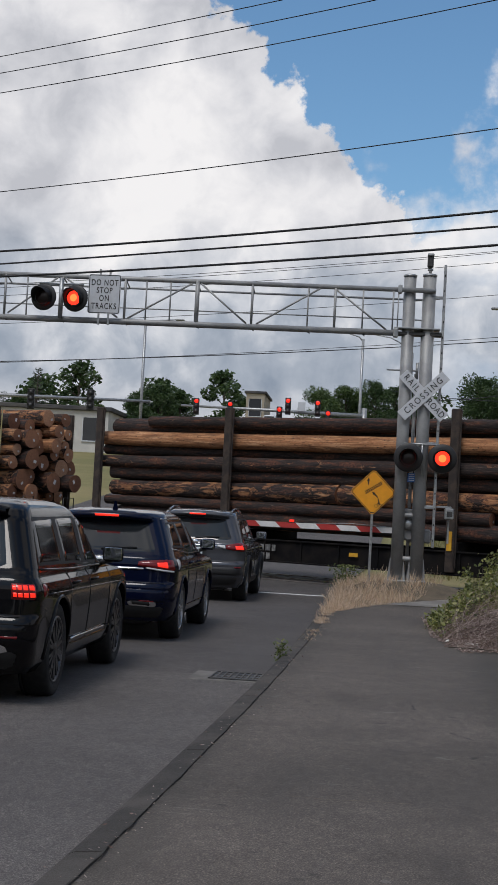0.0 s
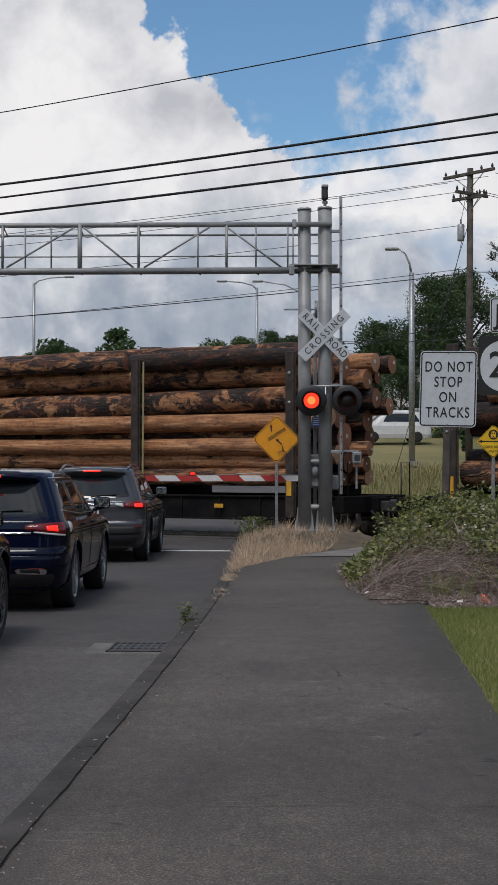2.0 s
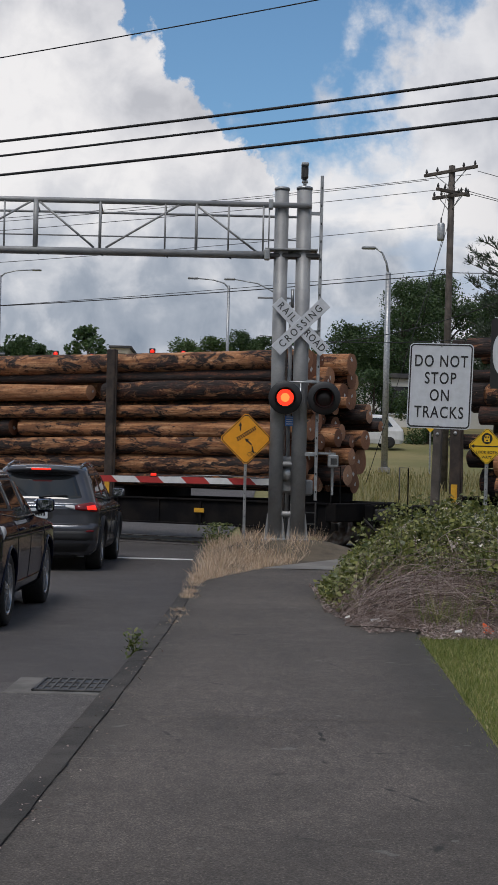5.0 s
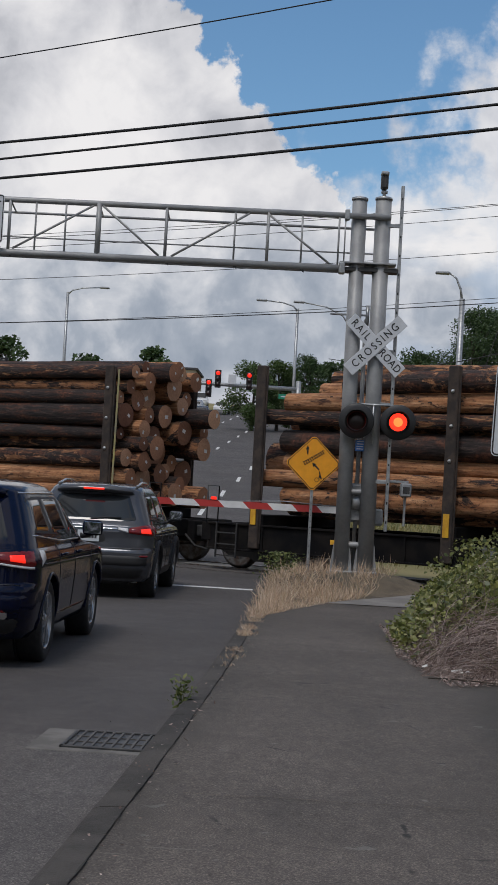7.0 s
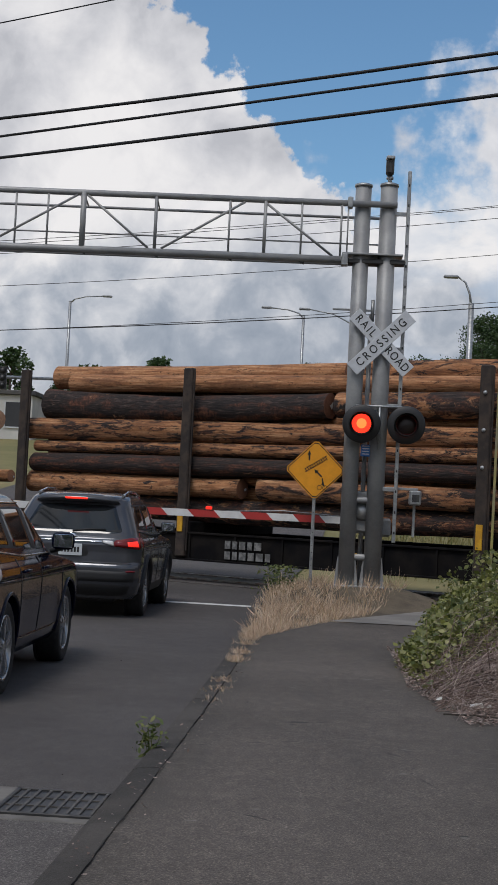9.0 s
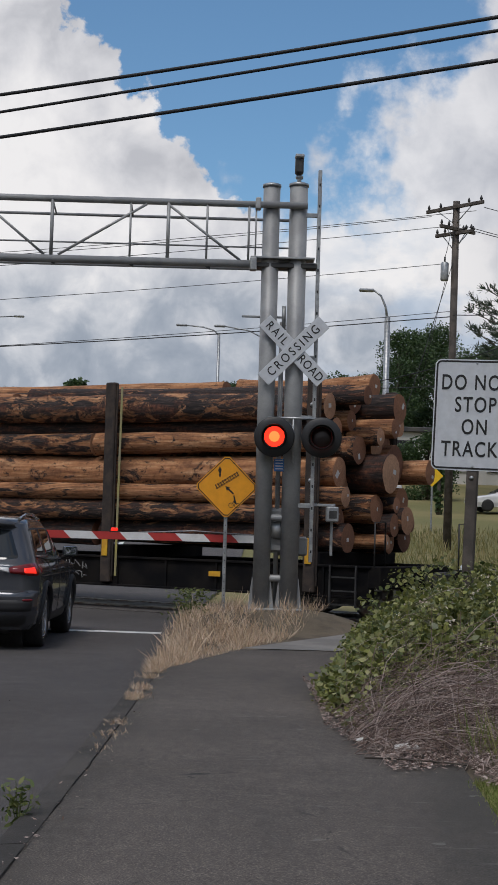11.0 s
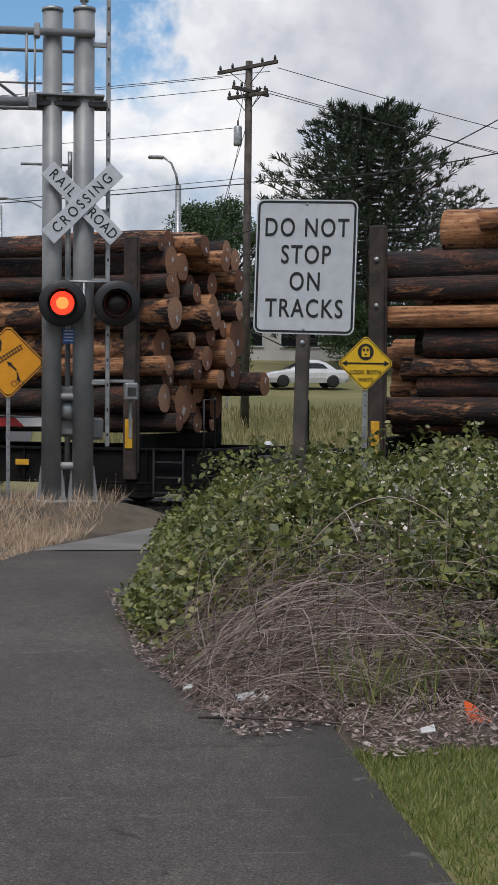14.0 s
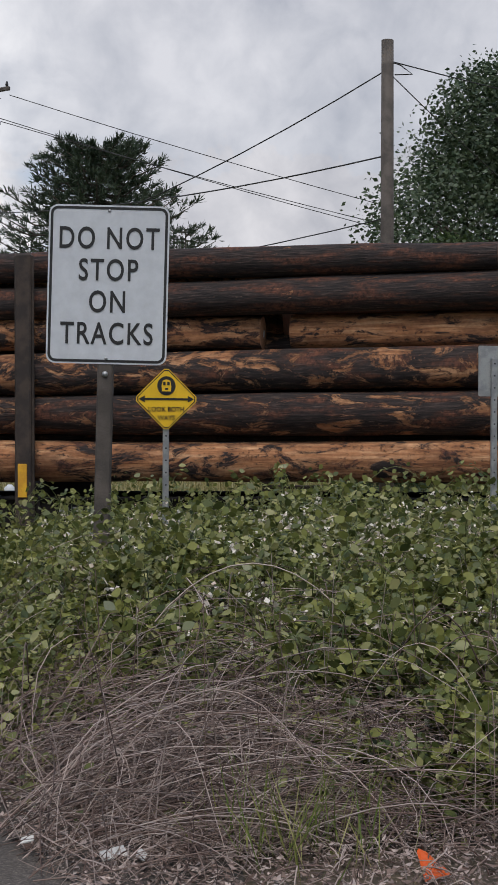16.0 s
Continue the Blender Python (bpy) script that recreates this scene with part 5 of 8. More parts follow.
def log_car(k, S):
    rnd = random.Random(900 + k)
    car = thing("log_car", "black skeleton rail flatcar stacked with debarked and bark-covered logs", "rail car", group="log train")
    for o in (-1.42, 1.42):
        part("side_sill", S["side_sill"], None, car, "black side sill", pose(0, o, 0, 0, 0, 0) if o < 0 else pose(14.9, o, 0, 0, 0, 180))
    part("centre_sill", S["centre_sill"], None, car)
    for b in BUNKS:
        part("bunk", S["bunk"], None, car, at=pose(b, 0, 0))
        for o in (-1.52, 1.52):
            st = part("stake", S["stake"], None, car, "dark rusty steel stake", pose(b, o, 0))
            part("stake_paint", S["stake_foot"], None, st, "yellow painted foot", pose(0, -0.085 if o < 0 else 0.085, 0))
            if rnd.random() < 0.5:
                for z in (2.4, 3.05, 3.7):
                    part("bolt_plate", S["rivet"], None, st, at=pose(0, -0.075, z))
    for x, turn in ((-1.2, 0), (16.1, 180)):
        part("end_beam", S["end_beam"], None, car, at=pose(x, 0, 0))
        part("coupler", S["coupler"], None, car, "steel coupler", pose(x, 0, 0, 0, 0, turn))
        part("brake_hose", S["hose"], None, car, at=pose(x, 0, 0, 0, 0, turn))
        part("grab_rail", S["rail"], None, car, at=pose(x, 0, 0))
    part("ladder", S["ladder"], None, car, at=pose(-0.65, -1.56, 0))
    part("ladder", S["ladder"], None, car, at=pose(15.55, -1.56, 0))
    # faded lettering on the side, as bars
    x = rnd.uniform(4.6, 5.4)
    for row, (zz, hh) in enumerate(((0.78, 0.15), (0.58, 0.15))):
        xx = x
        for _ in range(rnd.choice((4, 5, 6))):
            wd = rnd.uniform(0.10, 0.16)
            part("letter_bar", Mb().box(xx, xx + wd, -1.545, -1.539, zz - hh / 2, zz + hh / 2), LETTER, car, "faded white lettering")
            xx += wd + 0.05
    if k % 2 == 0:
        part("letter_band", Mb().box(7.4, 8.8, -1.546, -1.540, 0.60, 0.82), LETTER, car, "faded white lettering")
        part("letter_gap", Mb().box(7.45, 8.75, -1.550, -1.547, 0.68, 0.73), CARBLACK, car)
    for xx in (1.9, 8.1, 13.0):
        part("reflector", S["reflector"], None, car, "yellow reflector strip", pose(xx, -1.545, 0.74))
    # tie-down straps on the near side, some with sprayed scrawls on the sill
    for b in rnd.sample(BUNKS[2:], 1):
        part("strap", S["strap"], None, car, "worn yellow tie-down strap", pose(b + 0.22, -1.56, 0, -0.6, 0, 0))
    if k in (0, 4, 6, 8):
        gx = rnd.choice((-0.6, 4.4, 9.2))
        scrawl = Mb()
        for row in range(2):
            xx = gx
            for _ in range(5):
                w_ = rnd.uniform(0.14, 0.26)
                pts = [(xx + w_ * i / 5 + rnd.gauss(0, 0.03), -1.546, 0.80 - row * 0.20 + rnd.uniform(-0.09, 0.09)) for i in range(6)]
                scrawl.tube(pts, 0.012, 4)
                xx += w_
        part("scrawl", scrawl, LETTER, car, "white sprayed scrawl")
    # trucks
    for tx in (0.05, 14.85):
        truck = part("truck", S["bolster"], None, car, "two-axle wheel truck", pose(tx, 0, 0))
        for o in (-1.02, 1.02):
            part("side_frame", S["side_frame"], None, truck, "cast steel side frame", pose(0, o, 0))
        for a in (-0.9, 0.9):
            ws = part("wheelset", S["wheelset"], None, truck, "pair of steel wheels on an axle", pose(a, 0, 0.472))
            WHEELS.append((ws, a))
    # the load
    top = TOPS[k]
    big = (1.18, 1.22, 1.08, 1.15, 1.28, 1.10)[k % 6] if k != 10 else 1.5
    for y, z, r in pile(70 + k, top, big):
        split = rnd.random()
        first, last = rnd.uniform(-0.35, 0.75), 14.9 + rnd.uniform(0.05, 0.85) * (1.0 + 0.3 * y)
        if z > 3.5:
            first += rnd.uniform(0.0, 1.3)
        if k == 10:
            first += 0.45
        if split < 0.66:
            spans = [(first, last, rnd.choice((16.0, 15.6, 15.9, 15.2, 16.2)))]
        else:
            cut = first + (last - first) * rnd.choice((0.47, 0.5, 0.53, 0.65, 0.36, 0.76))
            spans = [(first, cut, rnd.choice((7.7, 7.9, 7.6)) if cut < 9 else 10.2), (cut + rnd.uniform(0.05, 0.5), last, 7.7 if cut < 9 else 5.5)]
        for a, e, ln in spans:
            opts = [c for c in LOG_MESH if abs(c[0] - ln) < 0.05]
            lm = opts[0]
            s = r / lm[1]
            ob = new("log", lm[3] if rnd.random() < BARE[k] else (lm[4] if k == -1 else lm[2]))
            ob.parent = car
            flip = rnd.random() < 0.5
            run = (e - a) / lm[0]
            tilt = rnd.gauss(0, 0.0035)
            seat = Matrix.Translation((a + run * lm[0] / 2, y, z)) @ Matrix.Rotation(tilt, 4, "Y") @ Matrix.Rotation(rnd.gauss(0, 0.004), 4, "Z") @ Matrix.Translation((-run * lm[0] / 2, 0, 0))
            ob.matrix_basis = seat @ Matrix.Translation((run * lm[0] if flip else 0, 0, 0)) @ Matrix.Rotation(math.pi if flip else 0, 4, "Z") @ Matrix.Rotation(rnd.uniform(0, 6.28), 4, "X") @ Matrix.Diagonal((run, s, s, 1))
    CARS.append((k, car))


SHARED = shared_parts()
for number in range(-2, 12):
    log_car(number, SHARED)


def motions():
    """The train rolls by at an even speed; its wheels turn; the crossing lamps flash in turn."""
    head = Matrix.Rotation(ANG, 4, "Z")
    for k, car in CARS:
        rows = []
        for t in range(17):
            s = LEAD + k * PITCH - RUN * t
            rows.append((t, Matrix.Translation(TRACK + head @ Vector((s, 0, 0))) @ head))
        walk(car, rows)
    spin = math.degrees(RUN / 0.42)
    for ws, a in WHEELS:
        walk(ws, [(f_ / 30.0, pose(a, 0, 0.472, 0, -spin * f_ / 30.0, 0)) for f_ in range(0, 481)])
    for drum, first in SPINS:
        angle = 178.0 if first == 0 else 0.0
        rows = [(0.0, angle)]
        n = 0
        while True:
            t = FLASH0 + n * FLASH / 2 - (0.08 if n == 3 else 0.0)
            if t > 15.8:
                break
            rows += [(t - 0.0334, angle), (t, 89.0), (t + 0.0334, 178.0 - angle)]
            angle = 178.0 - angle
            n += 1
        rows.append((16.0, angle))
        walk(drum, [(t, pose(0, -0.06, 0, 0, 0, a)) for t, a in rows])

# ---- cars ----
class Hull:
    """The skin of a car as level outlines stacked from sill to roof; each outline is a rectangle with rounded corners."""

    def __init__(self, L, W, H, belt, ra, base, r, rear, front, sides, round_rear=0.30, round_front=0.55):
        self.L, self.W, self.H, self.belt, self.ra, self.fa, self.r = L, W, H, belt, ra, ra + base, r
        self.rear, self.front, self.sides = (tuple(zip(*q)) for q in (rear, front, sides))
        self.rr, self.rf = round_rear, round_front

    def half(self, z):
        return self.W / 2 - float(np.interp(z, *self.sides))

    def ends(self, z):
        return float(np.interp(z, *self.rear)), float(np.interp(z, *self.front))

    def flare(self, y, z):
        low = max(0.0, min(1.0, (self.r * 2.25 - z) / 0.25))
        return 0.030 * low * sum(math.exp(-((y - c) / 0.42) ** 4) for c in (self.ra, self.fa))

    def outline(self, z):
        """Half an outline, from the middle of the rear to the middle of the front: (x, y)."""
        w, (y0, y1) = self.half(z), self.ends(z)
        rr, rf = min(self.rr, w * 0.6, (y1 - y0) * 0.3), min(self.rf, w * 0.75, (y1 - y0) * 0.3)
        bow, pts = 0.05, []
        a = w - rr
        pts += [(a * k / 6, y0 + bow * (k / 6 * a / w) ** 2) for k in range(6)]
        yb = y0 + bow * (a / w) ** 2
        pts += [(a + rr * math.sin(t) ** 0.85, yb + rr * (1 - math.cos(t) ** 0.85)) for t in np.linspace(0, math.pi / 2, 8)]
        ya, yz = yb + rr, y1 - rf
        for k in range(1, 44):
            y = ya + (yz - ya) * k / 44
            pts.append((w + self.flare(y, z) - 0.02 * max(0.0, (y - self.fa) / (self.L - self.fa)) ** 2, y))
        b = w - rf
        pts += [(b + rf * math.cos(t) ** 0.8, yz + rf * math.sin(t) ** 0.9) for t in np.linspace(0, math.pi / 2, 8)]
        pts += [(b * (1 - k / 4), y1) for k in range(1, 5)]
        return pts

    def mesh(self, name, mat, arches=True):
        zs = sorted(set([round(z, 4) for z in self.rear[0] + self.front[0] + self.sides[0]] + [round(float(z), 4) for z in np.arange(self.rear[0][0], self.H, 0.045)]))
        v, f, n = [], [], 0
        for z in zs:
            h = self.outline(z)
            ring = [(x, y, z) for x, y in h] + [(-x, y, z) for x, y in h[-2:0:-1]]
            n = len(ring)
            v += ring
        for i in range(len(zs) - 1):
            f += [(i * n + k, i * n + (k + 1) % n, (i + 1) * n + (k + 1) % n, (i + 1) * n + k) for k in range(n)]
        f += [tuple(range(n - 1, -1, -1)), tuple(range((len(zs) - 1) * n, len(zs) * n))]
        me = Mb().add(v, f, 0, True).mesh(name, mat)
        if arches:
            me = self.carve(me, name, mat)
        me.set_sharp_from_angle(angle=radians(38))
        return me

    def carve(self, me, name, mat):
        """Wheel arches cut out of the sides."""
        cut = Mb()
        for c in (self.ra, self.fa):
            for s in (-1, 1):
                pts = [(s * (self.W / 2 - 0.32), c, self.r - 0.01), (s * (self.W / 2 + 0.2), c, self.r - 0.01)]
                cut.tube(pts, self.r + 0.05, 36, 0, True, False)
        a, b = bpy.data.objects.new("body", me), bpy.data.objects.new("arch", cut.mesh("arch", mat))
        for ob in (a, b):
            scene.collection.objects.link(ob)
        mod = a.modifiers.new("arch", "BOOLEAN")
        mod.object, mod.operation, mod.solver = b, "DIFFERENCE", "EXACT"
        bpy.context.view_layer.update()
        out = bpy.data.meshes.new_from_object(a.evaluated_get(bpy.context.evaluated_depsgraph_get()))
        for ob in (a, b):
            bpy.data.objects.remove(ob)
        out.name = name
        return out

    def on_rear(self, j, z, out=0.0):
        h = self.outline(z)[:14]
        xs = [p[0] for p in h]
        w = xs[-1]
        x = abs(j) * w
        y = float(np.interp(x, xs, [p[1] for p in h]))
        t = (float(np.interp(x + 0.01, xs, [p[1] for p in h])) - float(np.interp(x - 0.01, xs, [p[1] for p in h]))) / 0.02 if x + 0.01 < w else 1.5
        ln = math.hypot(t, 1)
        return (math.copysign(x + out * t / ln, j), y - out / ln, z)

    def on_side(self, y, z, s, out=0.0):
        h = self.outline(z)[6:]
        k = [p for p in h if p[0] > 0.3 * h[7][0]]
        return (s * (float(np.interp(y, [p[1] for p in k], [p[0] for p in k])) + out), y, z)

    def sheet(self, corners, place, n=10, m=8, deep=0.014, fillet=0.0):
        """A panel between four corners in the skin's own two directions, with turned-in edges."""
        (a0, a1), (b0, b1), (c0, c1), (d0, d1) = corners
        v, f = [], []
        for i in range(n + 1):
            for k in range(m + 1):
                g, h = i / n, k / m
                if fillet:
                    h = 0.5 + (h - 0.5) * (1 - fillet * abs(2 * g - 1) ** 6)
                p = [(1 - h) * ((1 - g) * a + g * b) + h * ((1 - g) * d + g * c) for a, b, c, d in ((a0, b0, c0, d0), (a1, b1, c1, d1))]
                edge = i in (0, n) or k in (0, m)
                v.append(place(p[0], p[1], -deep if edge else 0.0))
        for i in range(n):
            for k in range(m):
                f.append((i * (m + 1) + k, (i + 1) * (m + 1) + k, (i + 1) * (m + 1) + k + 1, i * (m + 1) + k + 1))
        return Mb().add(v, f, 0, True)

    def rear_panel(self, corners, out=0.006, n=10, m=8, fillet=0.0):
        return self.sheet(corners, lambda j, z, d: self.on_rear(j, z, out + d), n, m, out + 0.004, fillet)

    def side_panel(self, corners, s, out=0.006, n=12, m=8):
        return self.sheet(corners, lambda y, z, d: self.on_side(y, z, s, out + d), n, m, out + 0.004)

    def bar(self, pts, r, place, n=6):
        return Mb().tube([place(*p) for p in pts], r, n)


def wheel(parent, x, y, r, width, side, rim_mat, spokes, twin):
    at = pose(x, y, r, 0, 0, 90 if side > 0 else -90)
    tyre = part("wheel", Mb().lathe([(r * 0.70, -width * 0.40), (r * 0.86, -width * 0.5), (r * 0.965, -width * 0.44), (r, -width * 0.28), (r, width * 0.28), (r * 0.965, width * 0.44), (r * 0.86, width * 0.5), (r * 0.66, width * 0.42)], 40), RUBBER, parent, "black tyre on alloy rim", at)
    rim = Mb().lathe([(r * 0.715, -0.41 * width), (r * 0.70, -0.455 * width), (r * 0.67, -0.45 * width), (r * 0.64, -0.34 * width), (r * 0.62, 0.40 * width)], 40)
    part("rim", rim, rim_mat, tyre, "alloy rim")
    sp = Mb()
    for k in range(spokes):
        a = 2 * math.pi * k / spokes
        for d in ((-0.10, 0.10) if twin else (0.0,)):
            wd = 0.012 if twin else 0.026
            sp.prism([(-wd * 1.5, 0.05), (wd * 1.5, 0.05), (wd + d * r * 0.8, r * 0.67), (-wd + d * r * 0.8, r * 0.67)], -width * 0.43, -width * 0.34, 0, Matrix.Rotation(a, 4, "Y"))
    sp.lathe([(0.0, -width * 0.45), (0.05, -width * 0.445), (0.075, -width * 0.36), (0.075, -width * 0.2)], 18)
    part("spokes", sp, rim_mat, tyre, "alloy spokes")
    part("brake_disc", Mb().lathe([(0.0, -0.03), (r * 0.56, -0.03), (r * 0.56, 0.0), (0.0, 0.0)], 24), DARKSTEEL, tyre, "dark brake disc")
    part("wheel_well", Mb().lathe([(0.0, 0.10), (r * 1.02, 0.10), (r * 1.02, 0.12), (0.0, 0.12)], 24), TRIM, tyre)


def suv(name, label, m, spec):
    L, W, H, belt = spec["L"], spec["W"], spec["H"], spec["belt"]
    gy = spec["glass_y"]
    rear = [(0.25, 0.16), (0.34, 0.09), (0.44, 0.025), (0.52, 0.0), (0.66, 0.0), (0.705, 0.03), (0.73, 0.055), (0.86, 0.06), (belt - 0.12, 0.055), (belt - 0.04, 0.085), (belt, 0.115), (belt + 0.03, 0.15), (H - 0.17, gy - 0.02), (H - 0.10, gy + 0.05), (H - 0.055, gy + 0.16), (H - 0.022, gy + 0.45), (H - 0.006, gy + 0.95), (H, gy + 1.25)]
    hood = belt - spec["hood"]
    front = [(0.25, L - 0.25), (0.34, L - 0.05), (0.55, L), (0.72, L - 0.04), (hood - 0.14, L - 0.12), (hood - 0.05, L - 0.35), (hood, L - 0.85), (hood + 0.035, L - 1.28), (belt + 0.06, L - 1.46), (H - 0.20, L - 1.46 - spec["rake"] * (H - 0.20 - belt - 0.06)), (H - 0.09, L - 2.10), (H - 0.035, L - 2.40), (H - 0.008, L - 2.75), (H, L - 3.0)]
    tum = spec["tumble"]
    sides = [(0.25, 0.11), (0.32, 0.055), (0.42, 0.030), (0.56, 0.016), (0.70, 0.004), (belt - 0.20, 0.0), (belt - 0.13, 0.006), (belt - 0.075, 0.026), (belt - 0.03, 0.058), (belt, 0.070), (belt + 0.10, 0.070 + tum * 0.20), (H - 0.20, 0.070 + tum * 0.78), (H - 0.11, 0.070 + tum), (H - 0.06, 0.10 + tum), (H - 0.025, 0.18 + tum), (H - 0.006, 0.33 + tum), (H, 0.52 + tum)]
    sh = Hull(L, W, H, belt, spec["ra"], spec["base"], spec["r"], rear, front, sides, spec["corner"])
    car = thing(name, label, "car", m, group="cars waiting at the crossing")
    pm = spec["paint"]
    part("body", sh.mesh("body", pm), None, car, spec["paint_label"])
    gz0, gz1 = belt + spec["sill"], H - 0.165
    # rear glass, spoiler over it, wiper
    g0, g1 = spec["gw"]
    part("rear_window", sh.rear_panel([(-g0, gz0), (g0, gz0), (g1, gz1), (-g1, gz1)], 0.007, 22, 14, 0.10), CARGLASS, car, "tinted rear window")
    sp = Mb()
    v, f, n = [], [], 18
    for k in range(n + 1):
        j = -0.90 + 1.8 * k / n
        p = sh.on_rear(j, H - 0.14, 0.0)
        q = sh.on_rear(j, H - 0.045, 0.0)
        lip = spec["lip"] * (1 - 0.45 * abs(j) ** 3)
        v += [(q[0], q[1] + 0.10, H - 0.028 - 0.03 * j * j), (q[0], p[1] - lip, H - 0.075 - 0.035 * j * j), (q[0], p[1] - lip + 0.012, H - 0.110 - 0.035 * j * j), (p[0], p[1] + 0.03, H - 0.155 - 0.02 * j * j)]
    for k in range(n):
        f += [(4 * k + i, 4 * k + 4 + i, 4 * k + 5 + i, 4 * k + 1 + i) for i in range(3)]
    part("spoiler", sp.add(v, f, 0, True), pm, car, "roof spoiler")
    part("high_brake_lamp", Mb().box(-0.15, 0.15, -0.012, 0.012, -0.014, 0.014, 0, 0.006, Matrix.Translation((0, sh.on_rear(0, H - 0.14)[1] - spec["lip"] + 0.004, H - 0.094))), BRAKEHOT, car, "lit red high brake lamp")
    part("wiper", sh.bar([(0.0, gz0 + 0.03, 0.02), (0.25, gz0 + 0.055, 0.024), (0.52, gz0 + 0.06, 0.022)], 0.010, sh.on_rear), TRIM, car, "rear wiper")
    for s in (-1, 1):
        # side glass in a dark band, bright strip under it
        zb, zt = belt + 0.03, H - 0.145
        y1 = L - 1.62
        top0, low0 = gy + spec["dpillar"], 0.30 + spec["dpillar"]
        k1, k2 = sh.ra + 0.42, sh.ra + 1.30
        lift = spec["upsweep"]
        panes = ([(low0, zb + lift), (k1 - 0.035, zb + lift * 0.6), (k1 - 0.035, zt), (top0, zt - 0.02)], [(k1 + 0.035, zb + lift * 0.5), (k2 - 0.04, zb), (k2 - 0.04, zt + 0.005), (k1 + 0.035, zt)], [(k2 + 0.04, zb), (y1, zb - 0.005), (y1 - spec["rake"] * 0.36, zt - 0.01), (k2 + 0.04, zt + 0.005)])
        part("window_band", sh.side_panel([(low0 - 0.06, zb - 0.02 + lift), (y1 + 0.06, zb - 0.025), (y1 - spec["rake"] * 0.36 + 0.02, zt + 0.02), (top0 - 0.05, zt + 0.01)], s, 0.004, 20, 10), TRIM, car, "black window surround")
        for p in panes:
            part("side_window", sh.side_panel(p, s, 0.010), CARGLASS, car, "tinted side window")
        part("belt_trim", sh.bar([(y, zb - 0.026 + lift * max(0.0, 1 - (y - low0) / 1.2), s, 0.006) for y in np.linspace(low0 - 0.05, y1 + 0.03, 12)], 0.008, sh.on_side), spec["strip"], car, "trim strip under the side windows")
        if spec["arcline"]:
            part("roof_trim", sh.bar([(y, zt + 0.03, s, 0.006) for y in np.linspace(top0 - 0.02, y1 - spec["rake"] * 0.36, 12)], 0.008, sh.on_side), spec["strip"], car)
        for yy, z1 in ((k1 + 0.01, belt - 0.01), (k2, belt - 0.01), (k2 + 1.02, belt - 0.04)):
            part("door_seam", sh.bar([(yy, z, s, 0.0015) for z in np.linspace(0.40, z1, 12)], 0.0045, sh.on_side, 4), BLACK, car)
        part("crease", sh.bar([(y, belt - 0.17 - 0.02 * (y - 1) / 3, s, 0.001) for y in np.linspace(0.45, sh.fa + 0.2, 18)], 0.007, sh.on_side, 6), pm, car, "crease along the doors")
        for yy in (k1 + 0.12, k2 + 0.10):
            part("door_handle", sh.bar([(yy, belt - 0.115, s, 0.0), (yy + 0.03, belt - 0.11, s, 0.03), (yy + 0.17, belt - 0.11, s, 0.03), (yy + 0.20, belt - 0.115, s, 0.0)], 0.013, sh.on_side, 8), spec["handle"], car, "door handle")
        part("sill_trim", sh.side_panel([(sh.ra + sh.r + 0.08, 0.27), (sh.fa - sh.r - 0.08, 0.27), (sh.fa - sh.r - 0.08, 0.41), (sh.ra + sh.r + 0.08, 0.41)], s, 0.014), spec["sill_mat"], car, "sill trim")
        if spec["sill_chrome"]:
            part("sill_strip", sh.bar([(y, 0.445, s, 0.012) for y in np.linspace(sh.ra + sh.r + 0.12, sh.fa - sh.r - 0.12, 8)], 0.011, sh.on_side), CHROME, car, "bright strip along the sill")
        for cy in (sh.ra, sh.fa):
            ring = [(cy + (sh.r + 0.05 + spec["arch"] * 0.5) * math.cos(t), sh.r + (sh.r + 0.05 + spec["arch"] * 0.5) * math.sin(t), s, 0.0) for t in np.linspace(radians(-6), radians(186), 24)]
            part("arch_trim", sh.bar([q for q in ring if q[1] > 0.26], spec["arch"] * 0.5 + 0.008, sh.on_side, 6), spec["arch_mat"], car, "wheel arch edge")
            wheel(car, s * (W / 2 - 0.135), cy, sh.r, 0.25, s, spec["rim"], spec["spokes"], spec["twin"])
        # mirror on its arm
        mx, my = s * (sh.half(belt + 0.05) + 0.135), L - 1.72
        shell = Mb().add([(mx + s * 0.105 * a * (1 - 0.25 * d), my + 0.12 * d - 0.03, belt + 0.105 + 0.078 * b * (1 - 0.3 * d)) for d in (0.0, 0.45, 0.8, 1.0) for a, b in [(math.copysign(abs(math.cos(t)) ** 0.5, math.cos(t)) * (1 - 0.5 * d * d), math.copysign(abs(math.sin(t)) ** 0.5, math.sin(t)) * (1 - 0.5 * d * d)) for t in np.linspace(0, 2 * math.pi, 21)[:-1]]],
                         [(20 * i + k, 20 * i + (k + 1) % 20, 20 * i + 20 + (k + 1) % 20, 20 * i + 20 + k) for i in range(3) for k in range(20)] + [tuple(range(19, -1, -1)), tuple(range(60, 80))], 0, True)
        mir = part("wing_mirror", shell, spec["mirror"], car, "wing mirror")
        part("mirror_glass", Mb().box(mx - 0.085, mx + 0.085, my - 0.037, my - 0.031, belt + 0.045, belt + 0.165, 0, 0.003), MIRROR, mir, "mirror glass")
        part("mirror_arm", Mb().tube([(s * (sh.half(belt) - 0.01), my + 0.05, belt + 0.01), (mx - s * 0.02, my + 0.03, belt + 0.04)], 0.025, 8), TRIM, mir)
